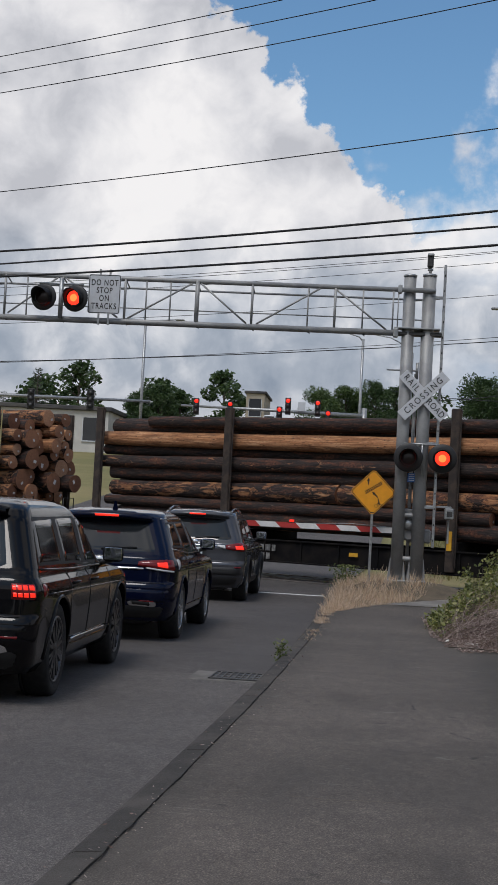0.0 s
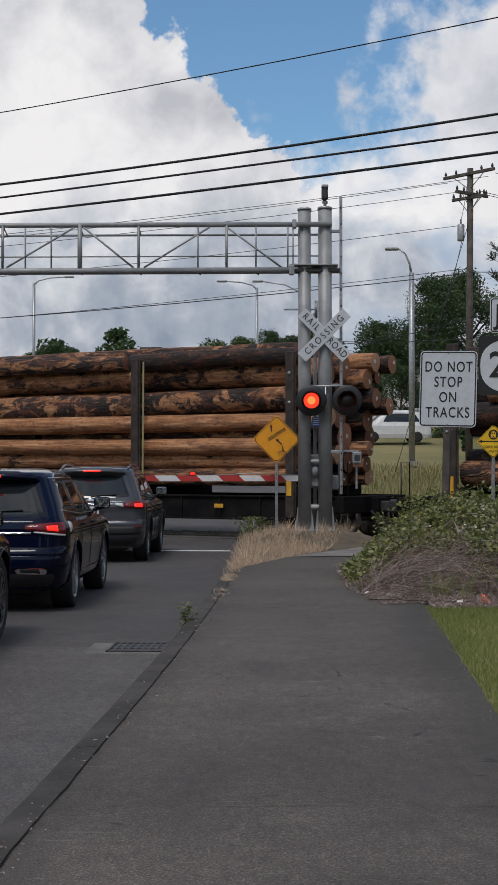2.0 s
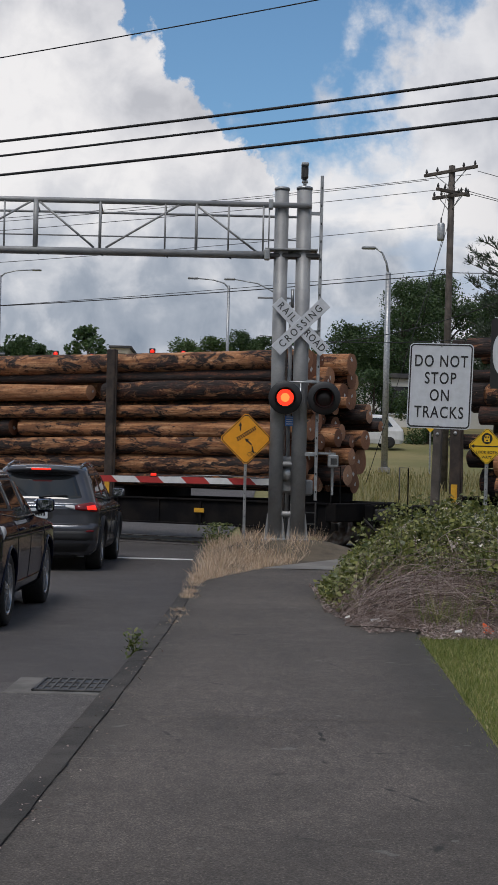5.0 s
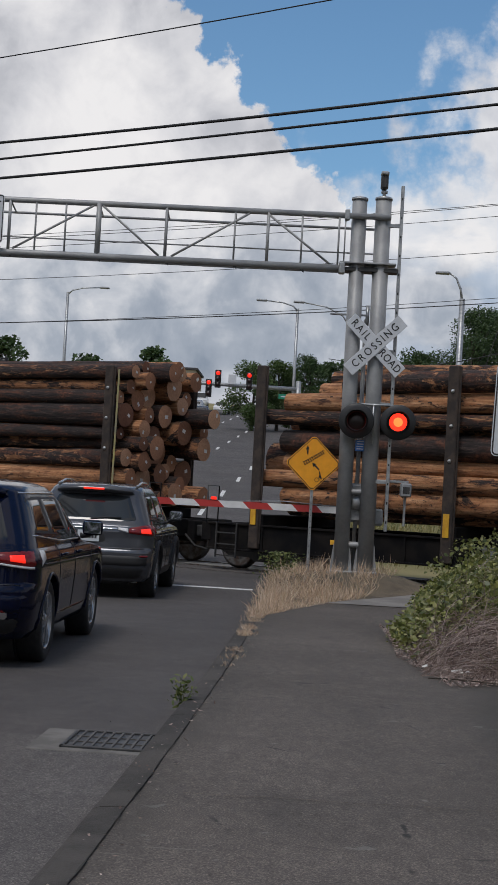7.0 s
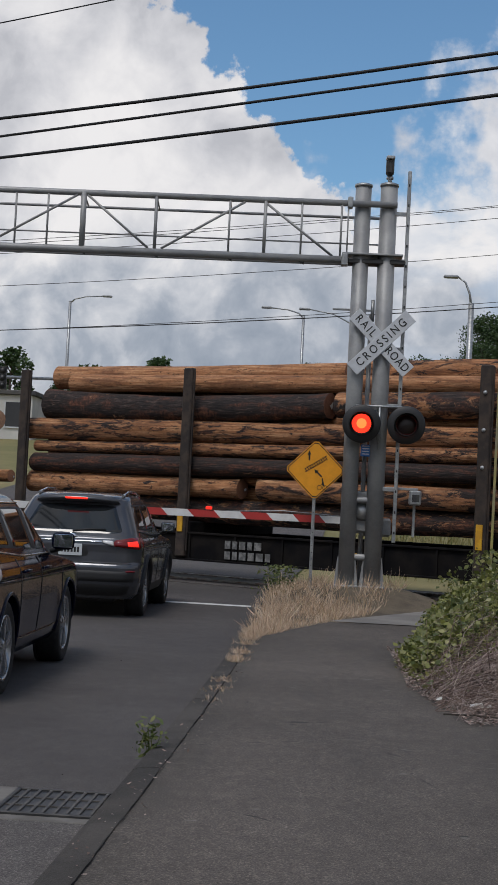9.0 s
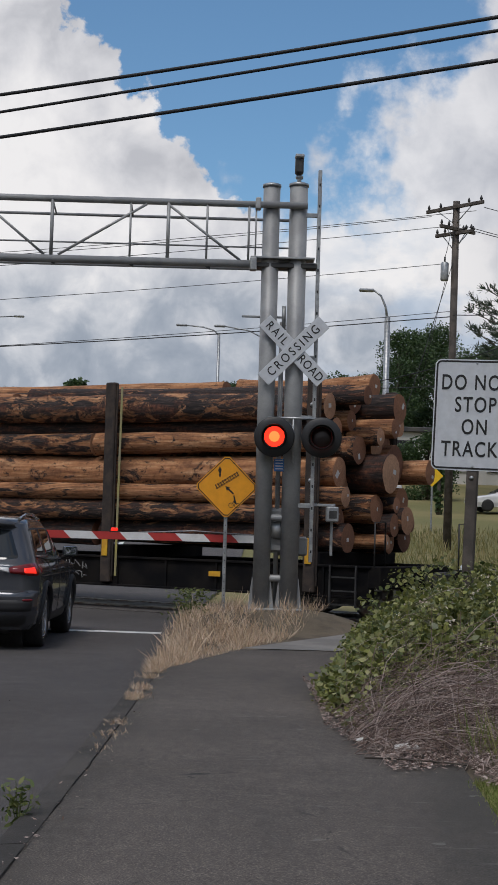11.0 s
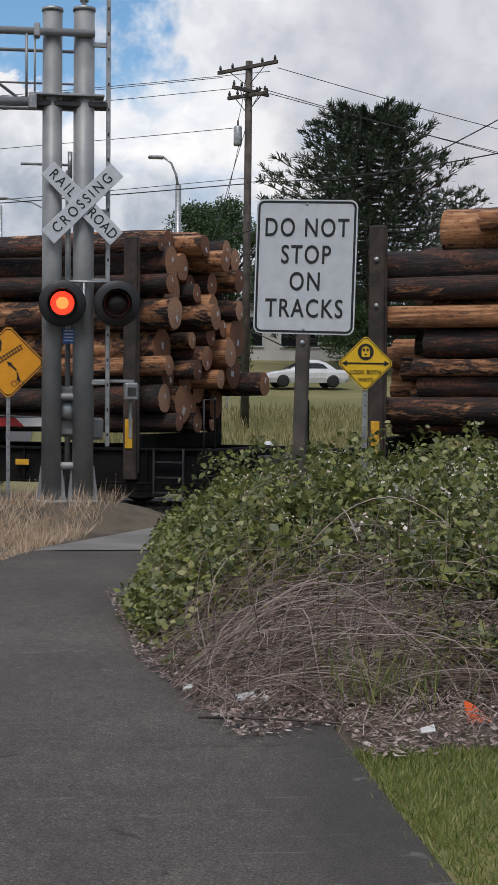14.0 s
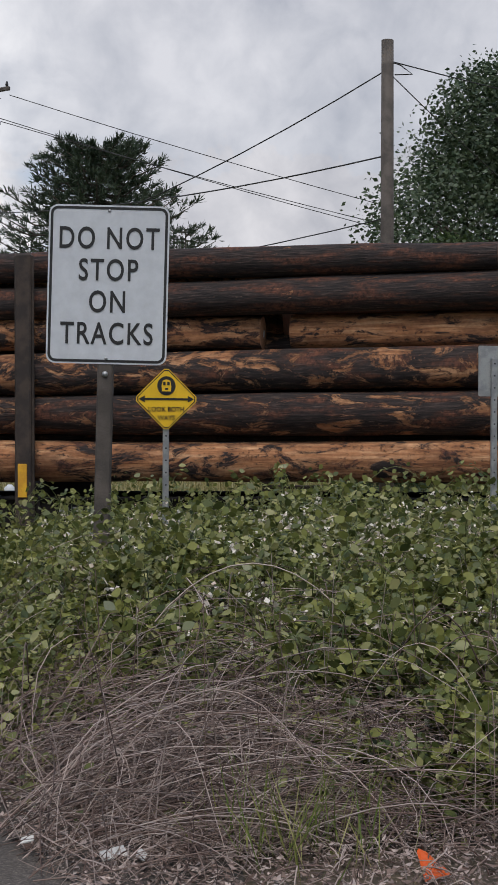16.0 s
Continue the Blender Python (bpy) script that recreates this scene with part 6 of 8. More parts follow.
        if spec["rails"]:
            pts = []
            for k, y in enumerate(np.linspace(gy + 0.22, L - 2.15, 13)):
                up = min(1.0, 3.0 * min(k, 12 - k) / 12)
                pts.append((s * (sh.half(H - 0.035) - 0.015), y, H - 0.045 + 0.062 * up))
            part("roof_rail", Mb().tube(pts, 0.020, 8), spec["rails"], car, "silver roof rail")
        # tail lamp round the corner, with its lit and its clear pieces
        for q, (nm, mat, corners, out, lab) in enumerate(spec["lamps"]):
            cs = [(s * a, b) for a, b in corners]
            ob = sh.rear_panel(cs, out, 10, 5)
            if q == 0:
                lamp = part(nm, ob, mat, car, lab)
            else:
                part(nm, ob, mat, lamp, lab)
        part("lamp_side", sh.side_panel(spec["wrap"], s, 0.014, 6, 4), spec["wrap_mat"], lamp, "lamp wrapping onto the side")
        a0, a1, z0, z1 = spec["low"]
        part("bumper_reflector", sh.rear_panel([(s * a0, z0), (s * a1, z0), (s * a1, z1), (s * a0, z1)], 0.016, 5, 3), spec["low_mat"], car, "low bumper reflector")
        if spec["pipes"]:
            e = spec["pipes"]
            part("exhaust_trim", sh.rear_panel([(s * 0.42, 0.42), (s * 0.84, 0.40), (s * 0.78, 0.40 + e), (s * 0.38, 0.40 + e)], 0.014, 6, 3), CHROME, car, "bright exhaust surround")
            part("exhaust", sh.rear_panel([(s * 0.45, 0.435), (s * 0.77, 0.418), (s * 0.73, 0.385 + e), (s * 0.42, 0.385 + e)], 0.020, 6, 3), BLACK, car, "dark exhaust opening")
    # tailgate: bar, emblem, plate in its recess, seams, bumper, script
    bz = spec["bar_z"]
    part("hatch_bar", sh.rear_panel([(-spec["bar"], bz), (spec["bar"], bz), (spec["bar"], bz + 0.032), (-spec["bar"], bz + 0.032)], 0.018, 16, 3), spec["bar_mat"], car, "bar across the tailgate")
    ez = spec["badge_z"]
    part("emblem", Mb().lathe([(0.0, -0.012), (0.045, -0.012), (0.058, -0.004), (0.06, 0.012)], 20, 0, Matrix.Translation(sh.on_rear(0, ez, 0.004)) @ Matrix.Diagonal((1.15, 1, 0.8, 1))), CHROME, car, "oval chrome emblem")
    pz = spec["plate_z"]
    part("plate_recess", sh.rear_panel([(-0.30, pz - 0.11), (0.30, pz - 0.11), (0.26, pz + 0.10), (-0.26, pz + 0.10)], 0.004, 8, 4), TRIM, car, "dark plate recess")
    py = sh.on_rear(0, pz, 0.016)[1]
    pl = part("licence_plate", Mb().box(-0.155, 0.155, py - 0.008, py, pz - 0.077, pz + 0.077, 0, 0.004), PLATE, car, "pale licence plate")
    for k in range(6):
        part("plate_bar", Mb().box(-0.120 + k * 0.042, -0.092 + k * 0.042, py - 0.011, py - 0.0085, pz - 0.035, pz + 0.035), TRIM, pl, "dark plate marking")
    part("tailgate_seam", sh.bar([(j, 0.715, 0.002) for j in np.linspace(-0.86, 0.86, 15)], 0.007, sh.on_rear, 5), BLACK, car, "tailgate gap")
    part("bumper", sh.rear_panel([(-0.99, 0.47), (0.99, 0.47), (0.99, spec["bump_top"]), (-0.99, spec["bump_top"])], 0.014, 24, 6), spec["bumper"], car, "rear bumper")
    part("lower_bumper", sh.rear_panel([(-0.90, 0.28), (0.90, 0.28), (0.94, 0.45), (-0.94, 0.45)], 0.016, 20, 4), TRIM, car, "black lower bumper")
    part("script", sh.rear_panel([(0.42, bz - 0.075), (0.62, bz - 0.075), (0.62, bz - 0.048), (0.42, bz - 0.048)], 0.008, 3, 1), CHROME, car, "small chrome marking")
    if spec["fin"]:
        fin = Mb()
        fin.add([(0.035, gy + 0.42, H - 0.03), (-0.035, gy + 0.42, H - 0.03), (0.0, gy + 0.62, H - 0.01), (0.012, gy + 0.40, H + 0.085), (-0.012, gy + 0.40, H + 0.085), (0.0, gy + 0.46, H + 0.08)], [(0, 1, 4, 3), (0, 3, 5, 2), (1, 2, 5, 4), (3, 4, 5), (0, 2, 1)])
        part("antenna_fin", fin, pm, car, "shark fin antenna")
    part("underbody", Mb().box(-W / 2 + 0.34, W / 2 - 0.34, 0.25, L - 0.35, 0.20, 0.46, 0, 0.03), BLACK, car, "dark underbody")
    part("exhaust_pipe", Mb().tube([(-0.35, 0.30, 0.30), (0.25, 0.30, 0.30)], 0.09, 12).tube([(-0.5, sh.ra, 0.33), (0.5, sh.ra, 0.33)], 0.05, 8), DARKSTEEL, car, "dark silencer under the rear")
    return car


def grid_lamp(z0, z1, j0, j1):
    """A squarish lamp with two rows of lit cells."""
    out = [("tail_lamp", TAILRED, [(j0, z0), (j1, z0), (j1, z1), (j0, z1)], 0.012, "red tail lamp")]
    for row in range(2):
        for col in range(4):
            a = j0 + 0.018 + col * (j1 - j0 - 0.02) / 4.2
            b, z = a + (j1 - j0) / 5.6, z0 + 0.020 + row * (z1 - z0 - 0.02) / 2.1
            out.append(("lamp_cell", BRAKEHOT, [(a, z), (b, z), (b, z + (z1 - z0) / 2.9), (a, z + (z1 - z0) / 2.9)], 0.019, "lit brake lamp cell"))
    return out


RANGE = dict(L=4.85, W=2.03, H=1.66, belt=1.05, ra=0.98, base=2.92, r=0.395, glass_y=0.40, corner=0.20, hood=0.02, rake=1.05, tumble=0.17, sill=0.03, gw=(0.80, 0.80), lip=0.15, dpillar=0.14, upsweep=0.03, arcline=False,
             paint=PAINT_BLACK, paint_label="glossy black body", strip=PAINT_BLACK, handle=PAINT_BLACK, mirror=PAINT_BLACK, arch=0.012, arch_mat=PAINT_BLACK, rim=RIMGREY, spokes=10, twin=True, rails=None, sill_mat=PAINT_BLACK, sill_chrome=True,
             lamps=grid_lamp(0.845, 0.985, 0.78, 0.975), wrap=[(0.31, 0.86), (0.40, 0.86), (0.46, 0.975), (0.31, 0.985)], wrap_mat=TAILRED, low=(0.70, 0.90, 0.535, 0.575), low_mat=TAILRED, pipes=0.12, bar=0.66, bar_z=0.79, bar_mat=PAINT_BLACK, badge_z=0.93, plate_z=0.87, bump_top=0.66, bumper=PAINT_BLACK, fin=False)
NAVY = dict(L=4.66, W=1.87, H=1.60, belt=1.05, ra=0.92, base=2.685, r=0.365, glass_y=0.56, corner=0.36, hood=0.06, rake=1.25, tumble=0.20, sill=0.02, gw=(0.84, 0.74), lip=0.17, dpillar=0.20, upsweep=0.07, arcline=True,
            paint=PAINT_NAVY, paint_label="glossy dark navy body", strip=CHROME, handle=PAINT_NAVY, mirror=PAINT_NAVY, arch=0.012, arch_mat=PAINT_NAVY, rim=PAINT_SILVER, spokes=5, twin=True, rails=None, sill_mat=PAINT_NAVY, sill_chrome=False,
            lamps=[("tail_lamp", TAILRED, [(0.50, 0.915), (0.99, 0.845), (0.99, 1.015), (0.52, 0.975)], 0.016, "red tail lamp"), ("lamp_glow", BRAKEHOT, [(0.76, 0.905), (0.90, 0.885), (0.90, 0.985), (0.76, 0.972)], 0.023, "lit brake lamp"), ("lamp_clear", TAILCLEAR, [(0.60, 0.885), (0.97, 0.842), (0.97, 0.868), (0.62, 0.905)], 0.022, "clear reversing lens")],
            wrap=[(0.42, 0.86), (0.58, 0.92), (0.66, 1.005), (0.42, 1.01)], wrap_mat=TAILCLEAR, low=(0.52, 0.80, 0.475, 0.515), low_mat=TAILRED, pipes=0.13, bar=0.60, bar_z=0.865, bar_mat=CHROME, badge_z=0.965, plate_z=0.775, bump_top=0.64, bumper=PAINT_NAVY, fin=True)
GREY = dict(L=4.57, W=1.845, H=1.64, belt=1.07, ra=0.90, base=2.66, r=0.365, glass_y=0.47, corner=0.32, hood=0.05, rake=1.15, tumble=0.18, sill=0.02, gw=(0.82, 0.74), lip=0.16, dpillar=0.18, upsweep=0.06, arcline=False,
            paint=PAINT_GREY, paint_label="dark grey body", strip=TRIM, handle=PAINT_GREY, mirror=PAINT_GREY, arch=0.05, arch_mat=TRIM, rim=PAINT_SILVER, spokes=5, twin=True, rails=PAINT_SILVER, sill_mat=TRIM, sill_chrome=False,
            lamps=[("tail_lamp", TAILRED, [(0.62, 0.935), (0.995, 0.895), (0.995, 1.075), (0.62, 1.01)], 0.030, "red tail lamp"), ("lamp_glow", BRAKEHOT, [(0.80, 0.93), (0.95, 0.92), (0.95, 1.035), (0.80, 1.01)], 0.038, "lit brake lamp"), ("lamp_clear", TAILCLEAR, [(0.46, 0.975), (0.62, 0.935), (0.62, 1.01), (0.46, 1.015)], 0.028, "clear reversing lens")],
            wrap=[(0.38, 0.91), (0.52, 0.94), (0.62, 1.05), (0.38, 1.07)], wrap_mat=TAILRED, low=(0.80, 0.94, 0.60, 0.635), low_mat=TAILRED, pipes=0.0, bar=0.46, bar_z=0.975, bar_mat=CHROME, badge_z=1.045, plate_z=0.875, bump_top=0.62, bumper=TRIM, fin=False)
suv("black_suv", "glossy black boxy SUV with lit brake lamps waiting on the road", pose(-4.25, -18.68, 0.0, 0, 0, -1.0), RANGE)
suv("navy_suv", "dark navy SUV with chrome trim and lit brake lamps", pose(-3.84, -12.22, 0.0, 0, 0, -1.2), NAVY)
suv("grey_suv", "dark grey SUV with silver roof rails stopped at the crossing gate", pose(-3.62, -3.30, 0.0, 0, 0, -1.2), GREY)


def far_car(m, paint_mat, label, van=False):
    """A car far off: body, windows, lamps, wheels."""
    H, L, W = (1.95, 5.0, 1.95) if van else (1.46, 4.6, 1.8)
    b = 0.92 if not van else 1.15
    back = 0.75 if not van else 0.25
    rear = [(0.25, 0.12), (0.45, 0.0), (b - 0.06, 0.06), (b, 0.14), (b + 0.02, back - 0.1), (H - 0.15, back + 0.45), (H - 0.03, back + 0.8), (H, back + 1.1)]
    front = [(0.25, L - 0.15), (0.5, L), (b - 0.2, L - 0.1), (b - 0.1, L - 0.5), (b, L - 1.2), (H - 0.12, L - 2.0), (H - 0.03, L - 2.3), (H, L - 2.5)]
    sides = [(0.25, 0.08), (0.5, 0.01), (b - 0.15, 0.0), (b, 0.06), (H - 0.12, 0.22), (H - 0.03, 0.32), (H, 0.5)]
    sh = Hull(L, W, H, b, 0.95, 2.7, 0.33, rear, front, sides)
    c = thing("car", label, "car", m, group="far cars")
    part("body", sh.mesh("body", paint_mat, False), None, c)
    part("rear_window", sh.rear_panel([(-0.8, b + 0.06), (0.8, b + 0.06), (0.72, H - 0.17), (-0.72, H - 0.17)], 0.01, 6, 4), CARGLASS, c, "dark rear window")
    wind = Mb().add([(s * (sh.half(z) - 0.12), sh.ends(z)[1] + 0.012, z + 0.012) for z in (b + 0.06, H - 0.15) for s in (-1, 1)], [(0, 1, 3, 2)])
    part("windscreen", wind, CARGLASS, c, "dark windscreen")
    for s in (-1, 1):
        part("side_window", sh.side_panel([(back + 0.3, b + 0.04), (L - 1.5, b + 0.03), (L - 2.05, H - 0.16), (back + 0.75, H - 0.16)], s, 0.008, 6, 4), CARGLASS, c, "dark side window")
        part("tail_lamp", sh.rear_panel([(s * 0.65, b - 0.22), (s * 0.98, b - 0.22), (s * 0.98, b - 0.08), (s * 0.65, b - 0.08)], 0.012, 3, 2), TAILRED, c, "red tail lamp")
        fy = sh.ends(b - 0.25)[1]
        part("head_lamp", Mb().box(s * (W / 2 - 0.35) - 0.16, s * (W / 2 - 0.35) + 0.16, fy - 0.16, fy + 0.015, b - 0.32, b - 0.19, 0, 0.03), TAILCLEAR, c, "pale head lamp")
        for cy in (0.95, 3.6):
            part("wheel", Mb().lathe([(0.0, -0.09), (0.2, -0.1), (0.33, -0.09), (0.33, 0.09), (0.2, 0.1), (0.0, 0.09)], 16), RUBBER, c, "", pose(s * (W / 2 - 0.07), cy, 0.33, 0, 0, 90))


for x, y, turn, pm, lab, van in ((-11.9, 150, 0, PAINT_SILVER, "silver sedan driving up the far road", False), (-8.9, 152, 180, PAINT_WHITE, "white sedan on the far road", False), (-12.6, 172, 180, PAINT_WHITE, "white van on the far road", True), (-12.2, 100, 0, PAINT_RED, "dark red sedan on the far road", False), (-10.0, 128, 0, PAINT_GREY, "grey sedan on the far road", False),
                                 (-15.2, 140, 180, PAINT_BLACK, "black sedan queueing on the far road", False), (-15.4, 152, 180, PAINT_SILVER, "silver sedan queueing on the far road", False), (-18.8, 128, 180, PAINT_WHITE, "white truck queueing on the far road", True), (17.2, 60, 92, PAINT_WHITE, "white sedan parked beyond the field", False), (33, 62, 90, PAINT_GREY, "grey sedan parked beyond the field", False), (9.6, 64, 95, PAINT_WHITE, "white pickup parked beyond the field", True), (-21, 66, 40, PAINT_SILVER, "silver sedan turning at the far junction", False)):
    far_car(pose(x, y, hill(y) + 0.02, 3.9 if turn < 10 else (-3.9 if turn == 180 else 0), 0, turn), pm, lab, van)

# ---- poles, wires, signals, buildings ----
def sag(a, b, drop, n=16):
    a, b = Vector(a), Vector(b)
    return [a.lerp(b, k / n) - Vector((0, 0, drop * 4 * (k / n) * (1 - k / n))) for k in range(n + 1)]


def wire(a, b, drop, r, label="thin black overhead wire", group="overhead wires"):
    solid("overhead_wire", Mb().tube(sag(a, b, drop), r, 6, 0, False), CABLE, label, "wire", group=group)


def utility_pole(x, y, z, h, r, label, arms, transformer=False):
    p = thing("utility_pole", label, "utility pole", pose(x, y, z, 0, 0.4, 0))
    part("pole", Mb().tube([(0, 0, -0.3), (0, 0, h * 0.5), (0, 0, h)], [r * 1.25, r * 1.1, r], 14), POLEWOOD, p, "weathered wooden pole")
    for zz, half, turn in arms:
        arm = part("crossarm", Mb().box(-half, half, -0.16, -0.04, zz - 0.07, zz + 0.07, 0, 0.015), POLEWOOD, p, "wooden crossarm", pose(0, 0, 0, 0, 0, turn))
        part("brace", Mb().tube([(-half * 0.6, -0.1, zz - 0.05), (0, -0.05, zz - 0.7)], 0.02, 6).tube([(half * 0.6, -0.1, zz - 0.05), (0, -0.05, zz - 0.7)], 0.02, 6), GALV, arm)
        for k in (-0.92, -0.5, 0.5, 0.92):
            part("insulator", Mb().tube([(k * half, -0.1, zz + 0.06), (k * half, -0.1, zz + 0.13), (k * half, -0.1, zz + 0.20), (k * half, -0.1, zz + 0.27)], [0.02, 0.06, 0.045, 0.02], 10), DARKSTEEL, arm, "dark insulator")
    if transformer:
        t = part("transformer", Mb().tube([(-0.42, -0.1, h - 3.25), (-0.42, -0.1, h - 3.20), (-0.42, -0.1, h - 2.55), (-0.42, -0.1, h - 2.50)], [0.14, 0.16, 0.16, 0.12], 18), GALV, p, "grey transformer can")
        part("bushing", Mb().tube([(-0.42, -0.1, h - 2.50), (-0.42, -0.1, h - 2.28)], 0.035, 8), DARKSTEEL, t)
        part("drop_wire", Mb().tube(sag((-0.42, -0.1, h - 2.30), (-0.1, -0.1, h - 0.3), 0.25, 8), 0.012, 6), CABLE, p)
        part("guy_wire", Mb().tube([(0, 0, h - 2.2), (-3.6, -3.0, 0.2)], 0.014, 5), CABLE, p)
        part("riser", Mb().tube([(-0.3, -0.05, h - 2.9), (-1.2, -0.4, h - 7.0)], 0.012, 5), CABLE, p)
    return p


PX, PY = 8.55, 39.1
PZ = hill(PY)
utility_pole(PX, PY, PZ, 14.9 - PZ, 0.135, "tall wooden utility pole with two crossarms and a transformer", ((14.9 - PZ - 0.25, 1.55, -52), (14.9 - PZ - 1.15, 1.0, 38), (14.9 - PZ - 1.32, 0.95, -48)), True)
WX, WY = 13.9, 14.9
utility_pole(WX, WY, 0.0, 10.95, 0.14, "plain wooden utility pole among the trees", ())
solid("pole_bracket", Mb().tube([(0, 0, 0), (0.35, -0.1, -0.12), (0.7, 0, -0.28), (0.3, 0.1, -0.3)], 0.015, 6), CABLE, "looped wire end on a pole", "wire", pose(WX, WY, 10.5))

# near cables that cross above the road
def near_cable(y0, skew, z0, rise, bow, r, label):
    pts = [(x, y0 + skew * x, z0 + rise * x + bow * x * x) for x in np.linspace(-24, 16, 33)]
    solid("overhead_wire", Mb().tube(pts, r, 6, 0, False), CABLE, label, "wire", group="near cables")


near_cable(-6.80, -0.497, 6.324, 0.0437, 0.0026, 0.019, "thick black overhead cable above the road")
near_cable(-7.50, -0.698, 5.973, -0.0056, 0.0007, 0.016, "thick black overhead cable above the road")
near_cable(-7.50, -0.700, 5.697, -0.0024, 0.0017, 0.019, "thick black overhead cable above the road")
for up in (0.0, 1.88, 2.26, 2.58):
    near_cable(-8.12, -0.7075, 7.257 + up, 0.010, 0.0023, 0.008, "thin black overhead wire above the road")
# wires on the far pole line
LP = (-62.0, 39.1)
for dz, dx, end in ((13.9, -0.9, 9.2), (13.6, 0.3, 8.9), (12.0, -0.4, 8.0), (10.1, 0.0, 6.4), (9.9, 0.15, 6.9), (14.2, 0.9, 9.4)):
    wire((PX + dx, PY, dz + 0.35), (LP[0], LP[1], end), 1.2, 0.020 if dz < 10.05 else 0.012, group="far wires")
for (z0, dx), (bx, by, bz) in (((14.7, 1.2), (46, 33, 6.5)), ((13.9, 0.5), (46, 33, 5.6)), ((13.7, 0.9), (44, 30, 5.9))):
    wire((PX + dx, PY, z0), (bx, by, bz), 0.6, 0.014, group="far wires")
wire((PX, PY, 10.3), (WX, WY, 8.3), 0.35, 0.018, group="far wires")
wire((PX - 6, PY - 2, 6.9), (WX + 0.1, WY, 10.3), 1.1, 0.016, group="far wires")
wire((WX, WY, 10.5), (WX + 26, WY + 3, 9.3), 0.5, 0.014, group="far wires")
wire((WX, WY, 10.3), (WX + 20, WY + 16, 6.0), 0.5, 0.014, group="far wires")
wire((PX - 8, PY, 7.4), (WX + 0.1, WY, 6.9), 0.8, 0.014, group="far wires")


def street_lamp(x, y, z_top, r, reach, label, rise=0.0):
    z = hill(y)
    p = thing("street_lamp", label, "street lamp", pose(x, y, z))
    h = z_top - z
    part("pole", Mb().tube([(0, 0, 0), (0, 0, h)], [r * 1.25, r], 14), GALV, p, "grey steel pole")
    pts = [(0, 0, h - 0.15), (reach * 0.15, 0, h + 0.15 + rise * 0.4), (reach * 0.5, 0, h + 0.35 + rise * 0.8), (reach, 0, h + 0.42 + rise)]
    arm = part("arm", Mb().tube(pts, [min(r * 0.6, 0.06), min(r * 0.5, 0.055), 0.045, 0.04], 8), GALV, p, "curved lamp arm")
    x0 = reach
    s = 1 if reach > 0 else -1
    part("lamp_head", Mb().box(min(x0, x0 + s * 0.7), max(x0, x0 + s * 0.7), -0.15, 0.15, h + 0.36 + rise, h + 0.50 + rise, 0, 0.05), GALV, arm, "flat lamp head")
    part("base", Mb().box(-r * 2, r * 2, -r * 2, r * 2, 0, 0.25, 0, 0.03), CONCRETE, p)


street_lamp(6.85, 47.3, 11.3, 0.13, -0.62, "thick grey street lamp pole with a raised arm", 0.75)
street_lamp(2.45, 72.0, 12.7, 0.10, -2.9, "grey street lamp with a long curved arm behind the mast", 0.75)
street_lamp(-17.0, 82.0, 15.0, 0.10, 2.2, "thin grey street lamp pole beyond the tracks")
street_lamp(-0.85, 74.0, 13.7, 0.09, -2.0, "thin grey street lamp pole with a long arm")


def traffic_signal(parent, x, z, lit, facing):
    head = part("signal_head", Mb().box(x - 0.19, x + 0.19, -0.12, 0.12, z - 0.55, z + 0.55, 0, 0.03), BLACK, parent, "black three-lamp signal head")
    for k, dz in enumerate((0.35, 0.0, -0.35)):
        m = (BRAKEHOT if lit and k == 0 else REDOFF) if facing else BLACK
        part("signal_lens", Mb().lathe([(0.0, -0.03), (0.13, -0.02), (0.14, 0.0)], 14, 0, pose(x, -0.125, z + dz)), m, head, "lit red lens" if lit and k == 0 else "dark lens")
        part("signal_visor", Mb().tube([(x - 0.16, -0.12, z + dz), (x - 0.12, -0.25, z + dz + 0.12), (x, -0.28, z + dz + 0.17), (x + 0.12, -0.25, z + dz + 0.12), (x + 0.16, -0.12, z + dz)], 0.015, 5), BLACK, head)


def signal_arm(x0, x1, y, z, heads, label, pole_x, lit):
    g = hill(y)
    p = thing("traffic_signal", label, "traffic light", pose(0, y, 0))
    part("pole", Mb().tube([(pole_x, 0, g), (pole_x, 0, z + 0.5)], 0.17, 14), GALV, p, "grey steel pole")
    part("mast_arm", Mb().tube([(pole_x, 0, z), ((x0 + x1) / 2, 0, z + 0.08), (x1 if abs(x1 - pole_x) > abs(x0 - pole_x) else x0, 0, z + 0.12)], [0.14, 0.11, 0.07], 12), GALV, p, "long grey mast arm")
    for hx, hz in heads:
        traffic_signal(p, hx, hz, lit, lit)
    return p


signal_arm(-34, -11.9, 50, 7.0, ((-18.3, 6.95), (-15.1, 7.05)), "grey signal mast arm with two dark signal heads", -34, False)
sa_ = signal_arm(-12.6, -0.6, 70, 8.2, ((-11.6, 8.3), (-9.35, 8.2), (-6.1, 8.0), (-5.55, 8.6), (-3.6, 8.55), (-2.9, 7.9)), "grey signal mast arm with a row of red traffic lights", -0.55, True)
part("street_plate", Mb().box(-1.75, -0.75, -0.2, -0.18, 7.55, 7.85, 0, 0.02), SIGNGREEN, sa_, "green street name plate")
part("street_plate_text", Mb().box(-1.6, -0.9, -0.21, -0.205, 7.66, 7.74), SIGNWHITE, sa_, "pale street name marking")
part("lane_plate", Mb().box(-4.9, -4.4, -0.2, -0.18, 8.3, 8.9, 0, 0.02), SIGNWHITE, sa_, "white lane use plate")


